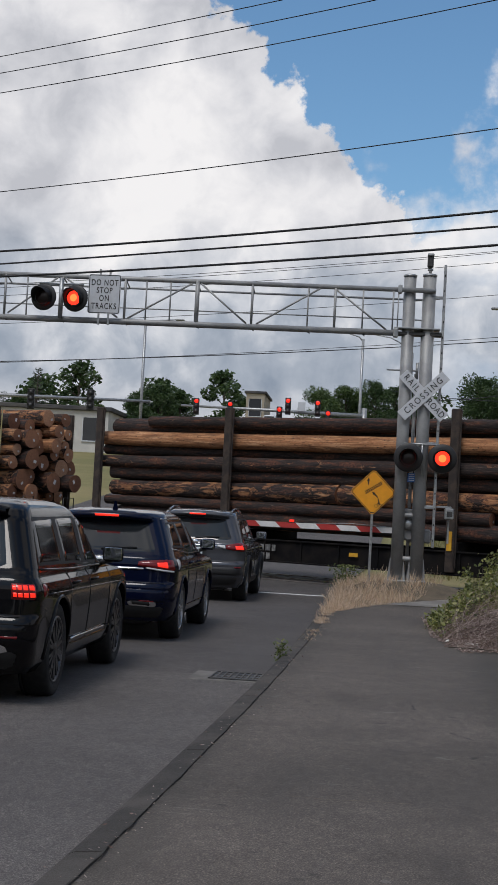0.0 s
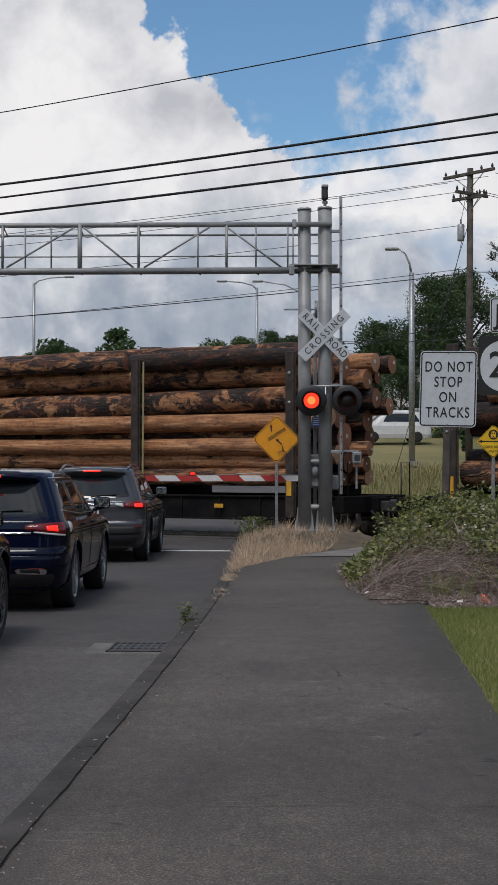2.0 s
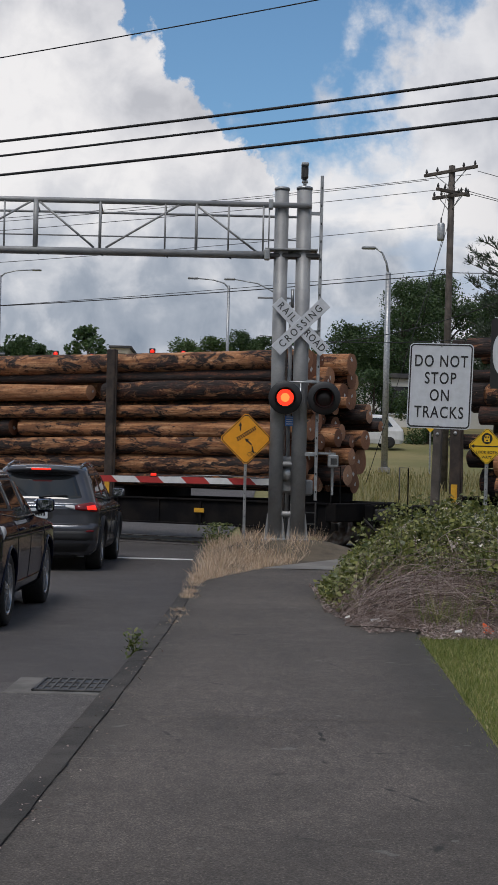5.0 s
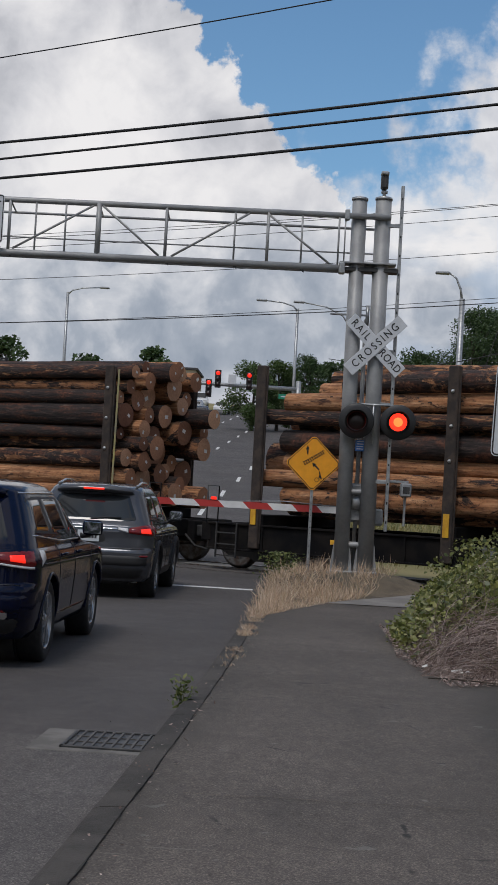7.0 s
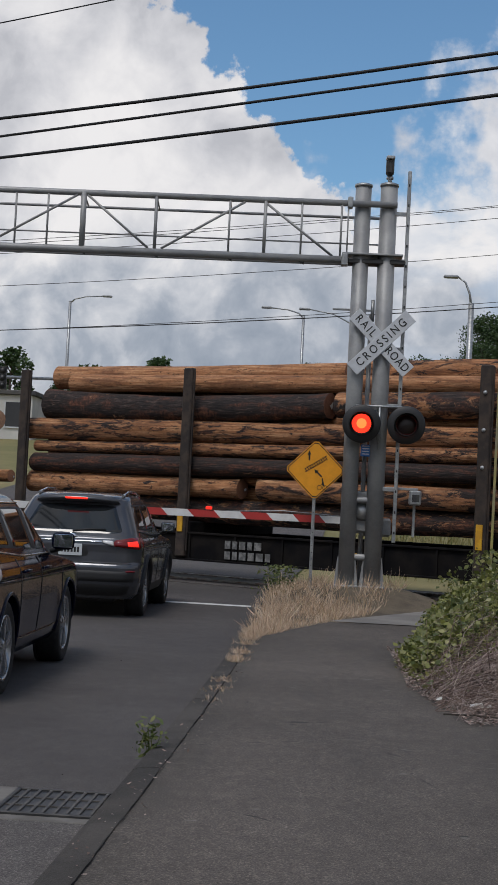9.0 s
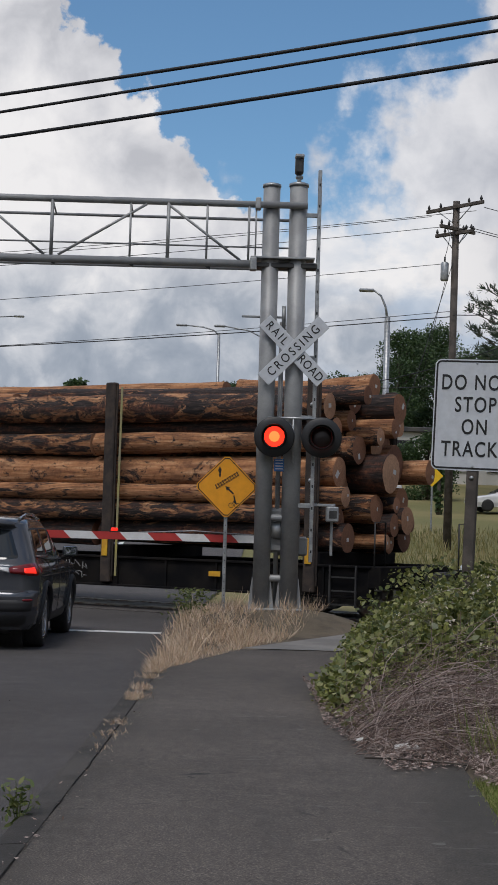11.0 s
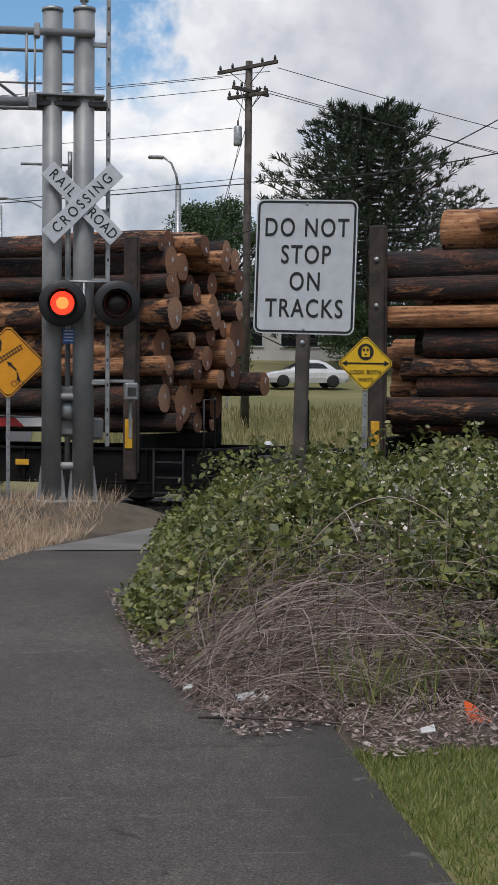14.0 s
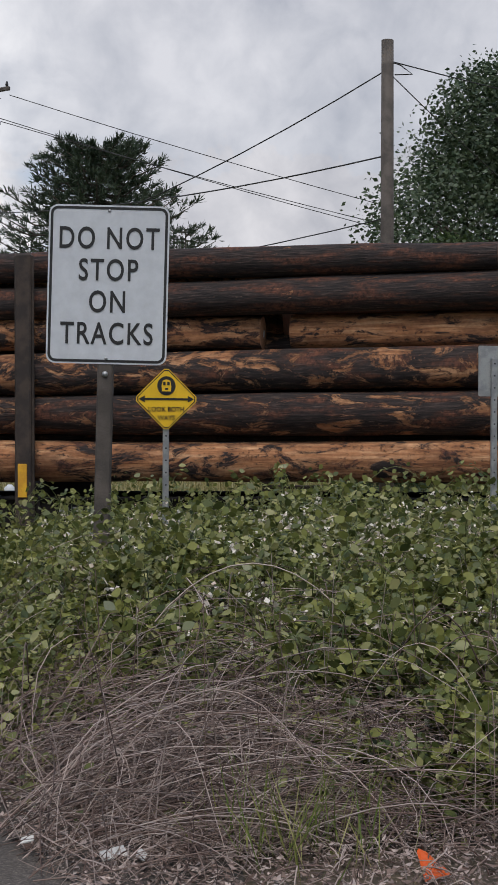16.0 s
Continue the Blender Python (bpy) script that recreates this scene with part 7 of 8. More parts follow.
def building(name, label, x0, x1, y0, y1, z0, h, wall_mat, floors, cols, flat=True):
    b = thing(name, label, "building", pose(0, 0, 0))
    part("wall", Mb().box(x0, x1, y0, y1, z0 - 1, z0 + h, 0, 0.03), wall_mat, b, "plain rendered wall")
    part("roof", Mb().box(x0 - 0.3, x1 + 0.3, y0 - 0.3, y1 + 0.3, z0 + h, z0 + h + 0.35, 0, 0.05), ROOFDARK, b, "flat dark roof edge")
    wd = (x1 - x0) / cols
    for fl in range(floors):
        for k in range(cols):
            cx, cz = x0 + wd * (k + 0.5), z0 + h * (fl + 0.55) / floors
            hw, hh = wd * 0.33, h / floors * 0.28
            win = part("window", Mb().box(cx - hw, cx + hw, y0 - 0.05, y0 - 0.02, cz - hh, cz + hh), CARGLASS, b, "dark window")
            part("window_frame", Mb().box(cx - hw - 0.08, cx - hw, y0 - 0.10, y0 - 0.02, cz - hh, cz + hh).box(cx + hw, cx + hw + 0.08, y0 - 0.10, y0 - 0.02, cz - hh, cz + hh).box(cx - hw - 0.1, cx + hw + 0.1, y0 - 0.12, y0 - 0.02, cz - hh - 0.1, cz - hh), SIGNWHITE, win)


building("low_shop", "long low pale commercial building beyond the field", 10.0, 46.0, 88, 104, hill(88), 3.6, WALLPALE, 1, 9)
building("hilltop_block", "pale tan flat-roofed block on the hilltop", -17.7, -15.0, 195, 210, hill(195), 4.6, WALLTAN, 1, 1)
building("green_roof_store", "grey low store beside the far junction", -34.0, -21.5, 95, 110, hill(95), 3.4, WALLPALE, 1, 5)


def hydrant():
    h = thing("fire_hydrant", "small grey hydrant in the field grass", "hydrant", pose(6.3, 20.5, hill(20.5)))
    part("barrel", Mb().tube([(0, 0, 0), (0, 0, 0.55), (0, 0, 0.66), (0, 0, 0.75)], [0.13, 0.12, 0.14, 0.05], 14), SIGNWHITE, h)
    part("outlet", Mb().tube([(-0.22, 0, 0.5), (0.22, 0, 0.5)], 0.07, 10), SIGNWHITE, h)


hydrant()


def barrier(x, y):
    b = thing("wooden_barrier", "dark wooden posts with two rails at the track edge", "fence", TRACK_M @ pose(x, y, 0))
    for k in (0.0, 1.1):
        part("post", Mb().box(k - 0.06, k + 0.06, -0.06, 0.06, -0.1, 1.25, 0, 0.015), STAKE, b)
    for z in (0.55, 1.0):
        part("rail", Mb().box(0.0, 1.1, -0.03, 0.03, z - 0.03, z + 0.03, 0, 0.01), STAKE, b)


barrier(9.0, 3.4)


def warning_far(x, y):
    s = thing("far_warning_sign", "small yellow diamond sign beyond the field", "sign", pose(x, y, hill(y)))
    diamond_plate = Mb().prism([(0, 3.0), (0.5, 2.5), (0, 2.0), (-0.5, 2.5)], 0, 0.01)
    part("plate", diamond_plate, SIGNYELLOW, s, "yellow diamond plate")
    part("post", Mb().box(-0.04, 0.04, 0.01, 0.06, 0, 2.4), GALV, s)


warning_far(9.0, 47.0)

# ---- plants ----
RNG = np.random.default_rng(11)


def scatter_dirs(n):
    return unit(RNG.normal(size=(n, 3)))


def leaf_card(centres, size, mat, name, droop=0.2, aspect=0.62, fold=0.25, up=0.0):
    n = len(centres)
    ax = unit(RNG.normal(size=(n, 3)) * [1, 1, 0.55] - [0, 0, droop])
    sd = unit(np.cross(ax, scatter_dirs(n) + np.array([0, -0.35 * up, up])))
    ln = size * RNG.uniform(0.6, 1.3, n)
    return cards(name, centres, ax, sd, ln, ln * aspect, mat, fold, mat in (BRAMBLE, WEED))


def tree(x, y, h, spread, mat, label, trunk_h=0.3, seed=1, leaf=0.5, count=5000, lumps=16, z=None, slim=1.0):
    """Tapered trunk, limbs, and a crown of leaf clumps with gaps."""
    rnd = random.Random(seed)
    base = hill(y) if z is None else z
    t = thing("tree", label, "tree", pose(x, y, base))
    r = h * 0.022
    lean = rnd.uniform(-0.03, 0.03)
    wood = Mb().tube([(0, 0, -0.3), (lean * h * 0.3, 0, h * 0.3), (lean * h * 0.7, 0.1, h * 0.65), (lean * h, 0, h * 0.9)], [r * 1.3, r, r * 0.6, r * 0.15], 10)
    part("trunk", wood, TRUNK, t, "brown tapered trunk")
    blobs = []
    for k in range(lumps):
        a = rnd.uniform(0, 6.283)
        lev = trunk_h + (1 - trunk_h) * (k + 0.5) / lumps
        rad = spread * math.sin(math.pi * min(0.93, max(0.16, (lev - trunk_h * 0.7) / (1 - trunk_h * 0.7)))) ** 0.7 * rnd.uniform(0.45, 0.85) * slim
        c = np.array([rad * math.cos(a), rad * math.sin(a), h * (lev - 0.06)])
        s = spread * rnd.uniform(0.28, 0.46)
        blobs.append((c, s))
        part("limb", Mb().tube([(lean * h * 0.4, 0, h * max(0.2, lev - 0.25)), (c[0] * 0.55, c[1] * 0.55, h * (lev - 0.12)), tuple(c)], [r * 0.5, r * 0.3, r * 0.1], 6), TRUNK, t)
    blobs.append((np.array([0, 0, h * 0.93]), spread * 0.28))
    pts = []
    per = count // len(blobs)
    for c, s in blobs:
        d = scatter_dirs(per)
        rad = s * RNG.uniform(0.25, 1.0, (per, 1)) ** 0.45
        pts.append(c + d * rad * [1, 1, 0.8] * (1 + 0.12 * RNG.normal(size=(per, 1))))
    part("crown", leaf_card(np.concatenate(pts), leaf, mat, "crown"), None, t, "uneven leafy crown")


def pine(x, y, h, spread, label, seed, count=7000, trunk_h=0.12, base=None):
    rnd = random.Random(seed)
    t = thing("conifer", label, "tree", pose(x, y, hill(y) if base is None else base))
    r = h * 0.02
    part("trunk", Mb().tube([(0, 0, -0.3), (0, 0, h * 0.5), (0, 0, h * 0.98)], [r * 1.3, r * 0.8, r * 0.1], 10), TRUNK, t, "dark straight trunk")
    cs, ds = [], []
    wood = Mb()
    n_b = 74 if count < 20000 else 240
    for k in range(n_b):
        lev = trunk_h + (0.985 - trunk_h) * k / n_b
        a = k * 2.4 + rnd.uniform(-0.4, 0.4)
        prof = (1 - lev) ** 0.42 if lev > 0.35 else 0.86 - 0.03 * (lev / 0.35)
        ln = spread * prof * rnd.uniform(0.6, 1.2)
        p0 = np.array([0, 0, h * lev])
        p1 = p0 + [ln * math.cos(a) * 0.6, ln * math.sin(a) * 0.6, -0.02 * ln]
        p2 = p0 + [ln * math.cos(a), ln * math.sin(a), 0.16 * ln]
        wood.tube([tuple(p0), tuple(p1), tuple(p2)], [r * 0.28, r * 0.16, r * 0.05], 5)
        tufts = 12
        m = max(4, count // (n_b * tufts))
        for q in range(tufts):
            u = 0.22 + 0.82 * (q + rnd.random() * 0.8) / tufts
            mid = (1 - u) ** 2 * p0 + 2 * u * (1 - u) * p1 + u * u * p2
            side = rnd.uniform(-0.30, 0.30) * ln * (1.15 - u)
            c0 = mid + [-math.sin(a) * side, math.cos(a) * side, rnd.uniform(-0.02, 0.10) * ln * 0.6]
            way = np.array([math.cos(a), math.sin(a), 0.9]) + RNG.normal(size=3) * 0.25
            d = unit(RNG.normal(size=(m, 3)) * 0.62 + way)
            reach = h * 0.030 * RNG.uniform(0.1, 1.0, (m, 1))
            cs.append(c0 + d * reach)
            ds.append(d)
    part("branch", wood, TRUNK, t, "dark spreading limbs")
    c, ax = np.concatenate(cs), unit(np.concatenate(ds))
    sd = unit(np.cross(ax, scatter_dirs(len(c))))
    ln = h * 0.024 * RNG.uniform(0.6, 1.3, len(c))
    part("crown", cards("crown", c, ax, sd, ln, ln * 0.17, NEEDLE, 0.2), None, t, "dark needle clumps with gaps")


def bramble_height(x, y):
    """Top of the bramble bank."""
    edge = max(0.0, min(1.0, (x - 0.30 - 0.13 * max(0, y + 9)) / 1.5))
    front = max(0.0, min(1.0, (y + 12.3) / 3.6))
    backside = max(0.0, min(1.0, (min(-0.8, 3.6 - 0.625 * (x + 1.7)) - y) / 1.5))
    k = (edge ** 0.6) * (front ** 0.75) * (backside ** 0.5)
    h = 0.82 + 0.20 * noise.noise(Vector((x * 0.9, y * 0.9, 1.0))) + 0.20 * noise.noise(Vector((x * 2.4, y * 2.4, 5.0))) + 0.015 * min(4, max(0, x - 2))
    return k * h


def bramble():
    b = thing("bramble_thicket", "overgrown blackberry thicket with white blossom over dry tangled canes", "shrub", kind="stuff")
    # core sheet of earth and stems, coloured dark for the shade inside
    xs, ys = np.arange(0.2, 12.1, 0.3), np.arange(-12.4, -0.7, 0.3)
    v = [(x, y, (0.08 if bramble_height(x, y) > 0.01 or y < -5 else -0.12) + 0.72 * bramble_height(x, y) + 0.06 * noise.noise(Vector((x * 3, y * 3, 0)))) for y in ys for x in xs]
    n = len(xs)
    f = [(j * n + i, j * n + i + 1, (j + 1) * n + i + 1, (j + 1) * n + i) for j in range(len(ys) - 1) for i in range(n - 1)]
    part("core", Mb().add([(x, y, z - 0.05) for x, y, z in v], f, 0, True), STEMSHADE, b, "dark brown stem core, inner shade put into its colour")
    # leaves in sprays over the top and the upper front
    pts = []
    want = 165000
    while len(pts) < want:
        x, y = random.uniform(0.3, 11.0) if random.random() < 0.2 else random.uniform(0.3, 5.0), random.uniform(-12.2, -8.6) if random.random() < 0.6 else random.uniform(-9.0, -1.2)
        h = bramble_height(x, y)
        if h < 0.10:
            continue
        lean = max(0.0, min(1.0, (y + 10.6 + 0.5 * noise.noise(Vector((x * 2.1, 0, 3)))) / 1.1))
        right = max(0.0, min(1.0, (x - 1.62 - 0.35 * noise.noise(Vector((y * 1.6, 0, 8)))) / 0.5))
        if random.random() > 0.03 + 0.97 * max(lean ** 1.6, right * max(0.0, min(1, (y + 12.2) / 0.5))):
            continue
        if right > 0.5 and y < -10.2:
            z = 0.16 + (h + 0.10) * random.random() ** 0.8
        else:
            z = 0.12 + h * (1 - (0.42 + 0.4 * right) * random.random() ** 2.0) + random.gauss(0, 0.045)
        # clumps with dark hollows between them
        if noise.noise(Vector((x * 3.2, y * 3.2, z * 4.0))) < random.uniform(-0.32, 0.22):
            continue
        n_ = random.choice((3, 3, 5))
        for _ in range(n_):
            pts.append((x + random.gauss(0, 0.04), y + random.gauss(0, 0.04), z + random.gauss(0, 0.03)))
    part("leaves", leaf_card(np.array(pts), 0.054, BRAMBLE, "leaves", 0.15, 0.66, 0.35, 0.9), None, b, "green bramble leaves")
    # arching shoots with their leaves
    paths, leafs = [], []
    for _ in range(520):
        x, y = random.uniform(0.5, 8.0), random.uniform(-11.0, -2.0)
        h = bramble_height(x, y)
        if h < 0.35:
            continue
        a = random.uniform(0, 6.283)
        ln = random.uniform(0.3, 0.8) * min(1.0, h)
        rise = random.uniform(0.08, 0.38)
        q = [(x + ln * s * math.cos(a), y + ln * s * math.sin(a), 0.1 + h * 0.9 + rise * 4 * s * (1 - s * 0.75)) for s in np.linspace(0, 1, 7)]
        paths.append(q)
        for s in range(1, 7):
            for _k in range(3):
                leafs.append(np.array(q[s]) + RNG.normal(size=3) * 0.04)
    part("shoots", strands("shoots", np.array(paths), RNG.uniform(0.003, 0.006, len(paths)), WEED), None, b, "long arching shoots")
    part("shoot_leaves", leaf_card(np.array(leafs), 0.06, BRAMBLE, "leaves", 0.1, 0.7, 0.3), None, b, "leaves along the shoots")
    # blossom
    fl = []
    for _ in range(2100):
        x, y = random.uniform(1.3, 9.0), random.uniform(-10.6, -1.5)
        h = bramble_height(x, y)
        if h > 0.5:
            c = np.array([x, y, 0.14 + h * random.uniform(0.86, 1.06)])
            for _k in range(random.choice((3, 5, 7))):
                fl.append(c + RNG.normal(size=3) * 0.022)
    part("blossom", leaf_card(np.array(fl), 0.034, BLOSSOM, "blossom", 0.0, 0.9, 0.3), None, b, "pale blossom clusters")
    tips, spike = [], []
    for _ in range(130):
        x, y = random.uniform(1.6, 7.0), random.uniform(-10.8, -5.5)
        h = bramble_height(x, y)
        if h < 0.5:
            continue
        rise, dx, dy = random.uniform(0.08, 0.24), random.gauss(0, 0.05), random.gauss(-0.03, 0.05)
        q = [(x + dx * u, y + dy * u, 0.10 + h * 0.92 + rise * u) for u in np.linspace(0, 1, 5)]
        spike.append(q)
        tips += [np.array(q[u]) + RNG.normal(size=3) * 0.016 for u in (2, 3, 3, 4, 4, 4) for _k in range(2)]
    part("flower_stems", strands("flower_stems", np.array(spike), np.full(len(spike), 0.003), WEED), None, b, "thin upright flower stems")
    part("flower_spikes", leaf_card(np.array(tips), 0.026, BLOSSOM, "blossom", 0.0, 0.8, 0.3), None, b, "pinkish blossom spikes")
    # dry canes that fan out of the front
    paths = []
    for _ in range(6000):
        x = random.uniform(0.3, 2.1) if random.random() < 0.8 else random.uniform(2.0, 5.6)
        y = random.uniform(-12.1, -9.2) if random.random() < 0.8 else random.uniform(-9.5, -6)
        h = bramble_height(x, y)
        ln = random.uniform(0.4, 1.5)
        a = random.uniform(0, 6.283)
        xe, ye = x + ln * math.cos(a), y + ln * math.sin(a)
        if xe < 0.42 + 0.13 * max(0, ye + 9) or x < 0.36 + 0.13 * max(0, y + 9) or ye < -12.45:
            continue
        z0 = 0.14 + h * random.uniform(0.05, 0.95)
        z1 = max(0.15, 0.14 + bramble_height(x + ln * math.cos(a), y + ln * math.sin(a)) * random.uniform(0.05, 0.90))
        arch = random.uniform(0.0, 0.24) * ln
        w1, w2 = random.gauss(0, 0.05), random.gauss(0, 0.05)
        paths.append([(x + ln * s * math.cos(a) + w1 * math.sin(5 * s), y + ln * s * math.sin(a) - 0.12 * math.sin(3.14 * s) + w2 * math.sin(4 * s), max(0.15, z0 + (z1 - z0) * s + arch * 4 * s * (1 - s))) for s in np.linspace(0, 1, 8)])
    part("dry_canes", strands("dry_canes", np.array(paths), RNG.uniform(0.0008, 0.0040, len(paths)), CANE), None, b, "bleached tangled dry canes")
    long = []
    for _ in range(46):
        x, y = random.uniform(0.7, 4.5), random.uniform(-11.9, -9.5)
        a, ln, up = random.uniform(0, 6.283), random.uniform(0.7, 1.6), random.uniform(0.25, 0.7)
        if x + ln * math.cos(a) < 0.35 or y + ln * math.sin(a) < -12.6:
            continue
        z0 = 0.14 + bramble_height(x, y) * random.uniform(0.3, 1.0)
        zb = 0.15 + bramble_height(x + ln * math.cos(a), y + ln * math.sin(a)) * random.uniform(0.2, 1.0)
        long.append([(x + ln * s * math.cos(a), y + ln * s * math.sin(a), z0 + (zb - z0) * s + up * 3 * s * (1 - s)) for s in np.linspace(0, 1, 12)])
    part("long_canes", strands("long_canes", np.array(long), RNG.uniform(0.0025, 0.006, len(long)), CANE), None, b, "long pale arching canes")
    stalks = []
    for _ in range(420):
        x, y = random.uniform(0.8, 6.5), random.uniform(-12.1, -9.5)
        z0 = 0.14
        hh = random.uniform(0.3, 0.95)
        dx, dy = random.gauss(0, 0.16), random.gauss(-0.05, 0.16)
        stalks.append([(x + dx * s, y + dy * s * s, z0 + hh * s) for s in np.linspace(0, 1, 8)])
    part("dry_stalks", strands("dry_stalks", np.array(stalks), RNG.uniform(0.0015, 0.004, len(stalks)), CANE), None, b, "thin upright dry stalks")
    return b


def litter_bed():
    """Dead leaves and twig ends in front of the brambles."""
    b = thing("leaf_litter", "dead leaves, twigs and scraps in front of the brambles", "leaf litter", kind="stuff")
    n = 62000
    t = RNG.uniform(0, 1, n)
    x = RNG.uniform(0.27, 6.5, n)
    lim = np.where(x < 1.0, -12.42 - 0.16 * np.sin(x * 3), -12.95 - 0.15 * np.sin(x * 2))
    lim = np.where(x < 0.5, -9.6 - (x - 0.15) * 7.5, lim)
    ragged = np.array([noise.noise(Vector((a * 4.0, 0.0, 2.0))) * 0.16 + noise.noise(Vector((a * 15.0, 3.0, 0.0))) * 0.07 for a in x])
    lim = lim + ragged - 0.10 * np.abs(RNG.normal(size=n)) * (RNG.uniform(0, 1, n) < 0.25)
    y = lim + 3.1 * t ** 1.3
    keep = np.ones(n, bool)
    c = np.stack([x, y, 0.150 + 0.05 * np.minimum(1, (y - lim)) + 0.02 * RNG.uniform(0, 1, n)], 1)[keep]
    ax = unit(RNG.normal(size=(len(c), 3)) * [1, 1, 0.25])
    sd = unit(np.cross(ax, unit(RNG.normal(size=(len(c), 3)) * 0.35 + [0, 0, 1])))
    ln = 0.007 + 0.045 * RNG.uniform(0, 1, len(c)) ** 2.2
    part("dead_leaves", cards("dead_leaves", c, ax, sd, ln, ln * RNG.uniform(0.16, 0.58, len(c)), DEADLEAF, 0.4), None, b, "brown and bleached dead leaves")
    paths = []
    for k in range(2400):
        xx = random.uniform(0.42, 6.0)
        yy = (-9.6 - (xx - 0.15) * 7.5 if xx < 0.5 else (-12.45 if xx < 1.0 else -12.9)) + random.uniform(0, 2.4)
        a = random.uniform(0, 6.283)
        ln_ = random.uniform(0.05, 0.30)
        paths.append([(xx + ln_ * s * math.cos(a), yy + ln_ * s * math.sin(a), 0.165 + random.uniform(0, 0.03) + 0.05 * math.sin(3.1 * s)) for s in np.linspace(0, 1, 5)])
    part("twigs", strands("twigs", np.array(paths), RNG.uniform(0.0008, 0.0042, len(paths)), CANE), None, b, "broken twigs")


def blades(name, label, spots, hgt, width, mat, category, lean=0.35):
    n = len(spots)
    d = RNG.normal(size=(n, 3)) * [lean, lean, 0] + [0, 0, 1]
    ax = unit(d)
    sd = unit(np.cross(ax, scatter_dirs(n)))
    h = hgt * RNG.uniform(0.45, 1.2, n)
    c = spots + ax * h[:, None] * 0.5
    ob = new(name, cards(name, c, ax, sd, h, np.full(n, width) * RNG.uniform(0.6, 1.4, n), mat, 0.1))
    return tagged(ob, label, category, kind="stuff")


def lawn():
    n = 190000
    y = -12.97 - RNG.uniform(0, 1, n) ** 1.5 * 14
    x = 1.05 + 0.05 * (y + 12.3) + 0.02 + RNG.uniform(0, 1, n) ** 1.4 * 5.0 - 0.05 * np.abs(RNG.normal(size=n))
    z = np.full(n, 0.105)
    blades("lawn", "short green lawn beside the footpath", np.stack([x, y, z], 1), 0.065, 0.0045, LAWN, "grass", 0.6)


def dry_grass():
    n = 14000
    t = RNG.uniform(0, 1, (n, 3))
    y = -6.6 + t[:, 0] * 7.8
    x0 = kerb_x(y)
    x1 = np.where(y < -3.7, -1.02 + (y + 6.4) * 0.30, np.minimum(1.0, -0.2 + (y + 3.7) * 0.34))
    x = x0 + (x1 - x0) * t[:, 1]
    keep = (np.abs(x - 0.3) > 0.5) | (np.abs(y - 0.08) > 0.4)
    x, y = x[keep], y[keep]
    z = np.array([land(a, b) for a, b in zip(x, y)])
    tuft = np.array([noise.noise(Vector((a * 2.6, b * 1.6, 4.0))) for a, b in zip(x, y)])
    keep = RNG.uniform(-0.6, 0.3, len(x)) < tuft - 0.35 * (x > 0.45)
    x, y, z, tuft = x[keep], y[keep], z[keep], tuft[keep]
    tall = 0.13 + 0.14 * tuft + 0.16 * RNG.uniform(0, 1, len(x)) ** 4 + 0.03 * np.clip(y + 3.5, -2.5, 2.5)
    blades("dry_grass", "tall straw-coloured dry grass round the mast foot", np.stack([x, y, z], 1), np.maximum(tall, 0.06), 0.0075, STRAW, "grass", 0.55)
    m = 3600
    y = -14.0 + RNG.uniform(0, 1, m) ** 0.38 * 8.0
    x = kerb_x(y) + 0.15 + RNG.normal(size=m) * 0.045
    clump = np.array([noise.noise(Vector((0, v * 1.7, 2.0))) for v in y])
    k = clump > 0.08
    blades("kerb_straw", "sparse dry grass growing out of the kerb joint", np.stack([x[k], y[k], np.full(k.sum(), 0.14)], 1), 0.05 + 0.07 * np.clip((y[k] + 10.0) / 3.5, 0, 1), 0.005, STRAW, "grass", 0.8)
    m = 130
    blades("grass_tuft", "green grass tuft at the foot of the brambles", np.stack([RNG.normal(1.28, 0.17, m), RNG.normal(-12.1, 0.2, m), np.full(m, 0.14)], 1), 0.40, 0.006, LAWN, "grass", 0.45)
    # dirt and dead bits in the joint behind the kerb
    m = 420
    yy = -30 + RNG.uniform(0, 1, m) * 24
    c = np.stack([kerb_x(yy) + 0.17 + RNG.normal(size=m) * 0.05, yy, np.full(m, 0.156)], 1)
    ax = unit(RNG.normal(size=(m, 3)) * [1, 1, 0.15])
    sd = unit(np.cross(ax, unit(RNG.normal(size=(m, 3)) * 0.3 + [0, 0, 1])))
    ln = RNG.uniform(0.006, 0.035, m) ** 1.0
    tagged(new("kerb_debris", cards("kerb_debris", c, ax, sd, ln, ln * 0.45, DEADLEAF, 0.3)), "dead leaf scraps and dirt along the kerb joint", "debris", kind="stuff")
    # low green weeds behind the straw
    c = np.stack([RNG.normal(-0.92, 0.13, 650), RNG.normal(0.3, 0.2, 650), 0.15 + 0.52 * RNG.uniform(0, 1, 650) ** 0.8], 1)
    ob = new("mast_weeds", leaf_card(c, 0.06, WEED, "mast_weeds", -0.4, 0.4))
    tagged(ob, "yellow-green weeds beside the mast", "weeds", kind="stuff")


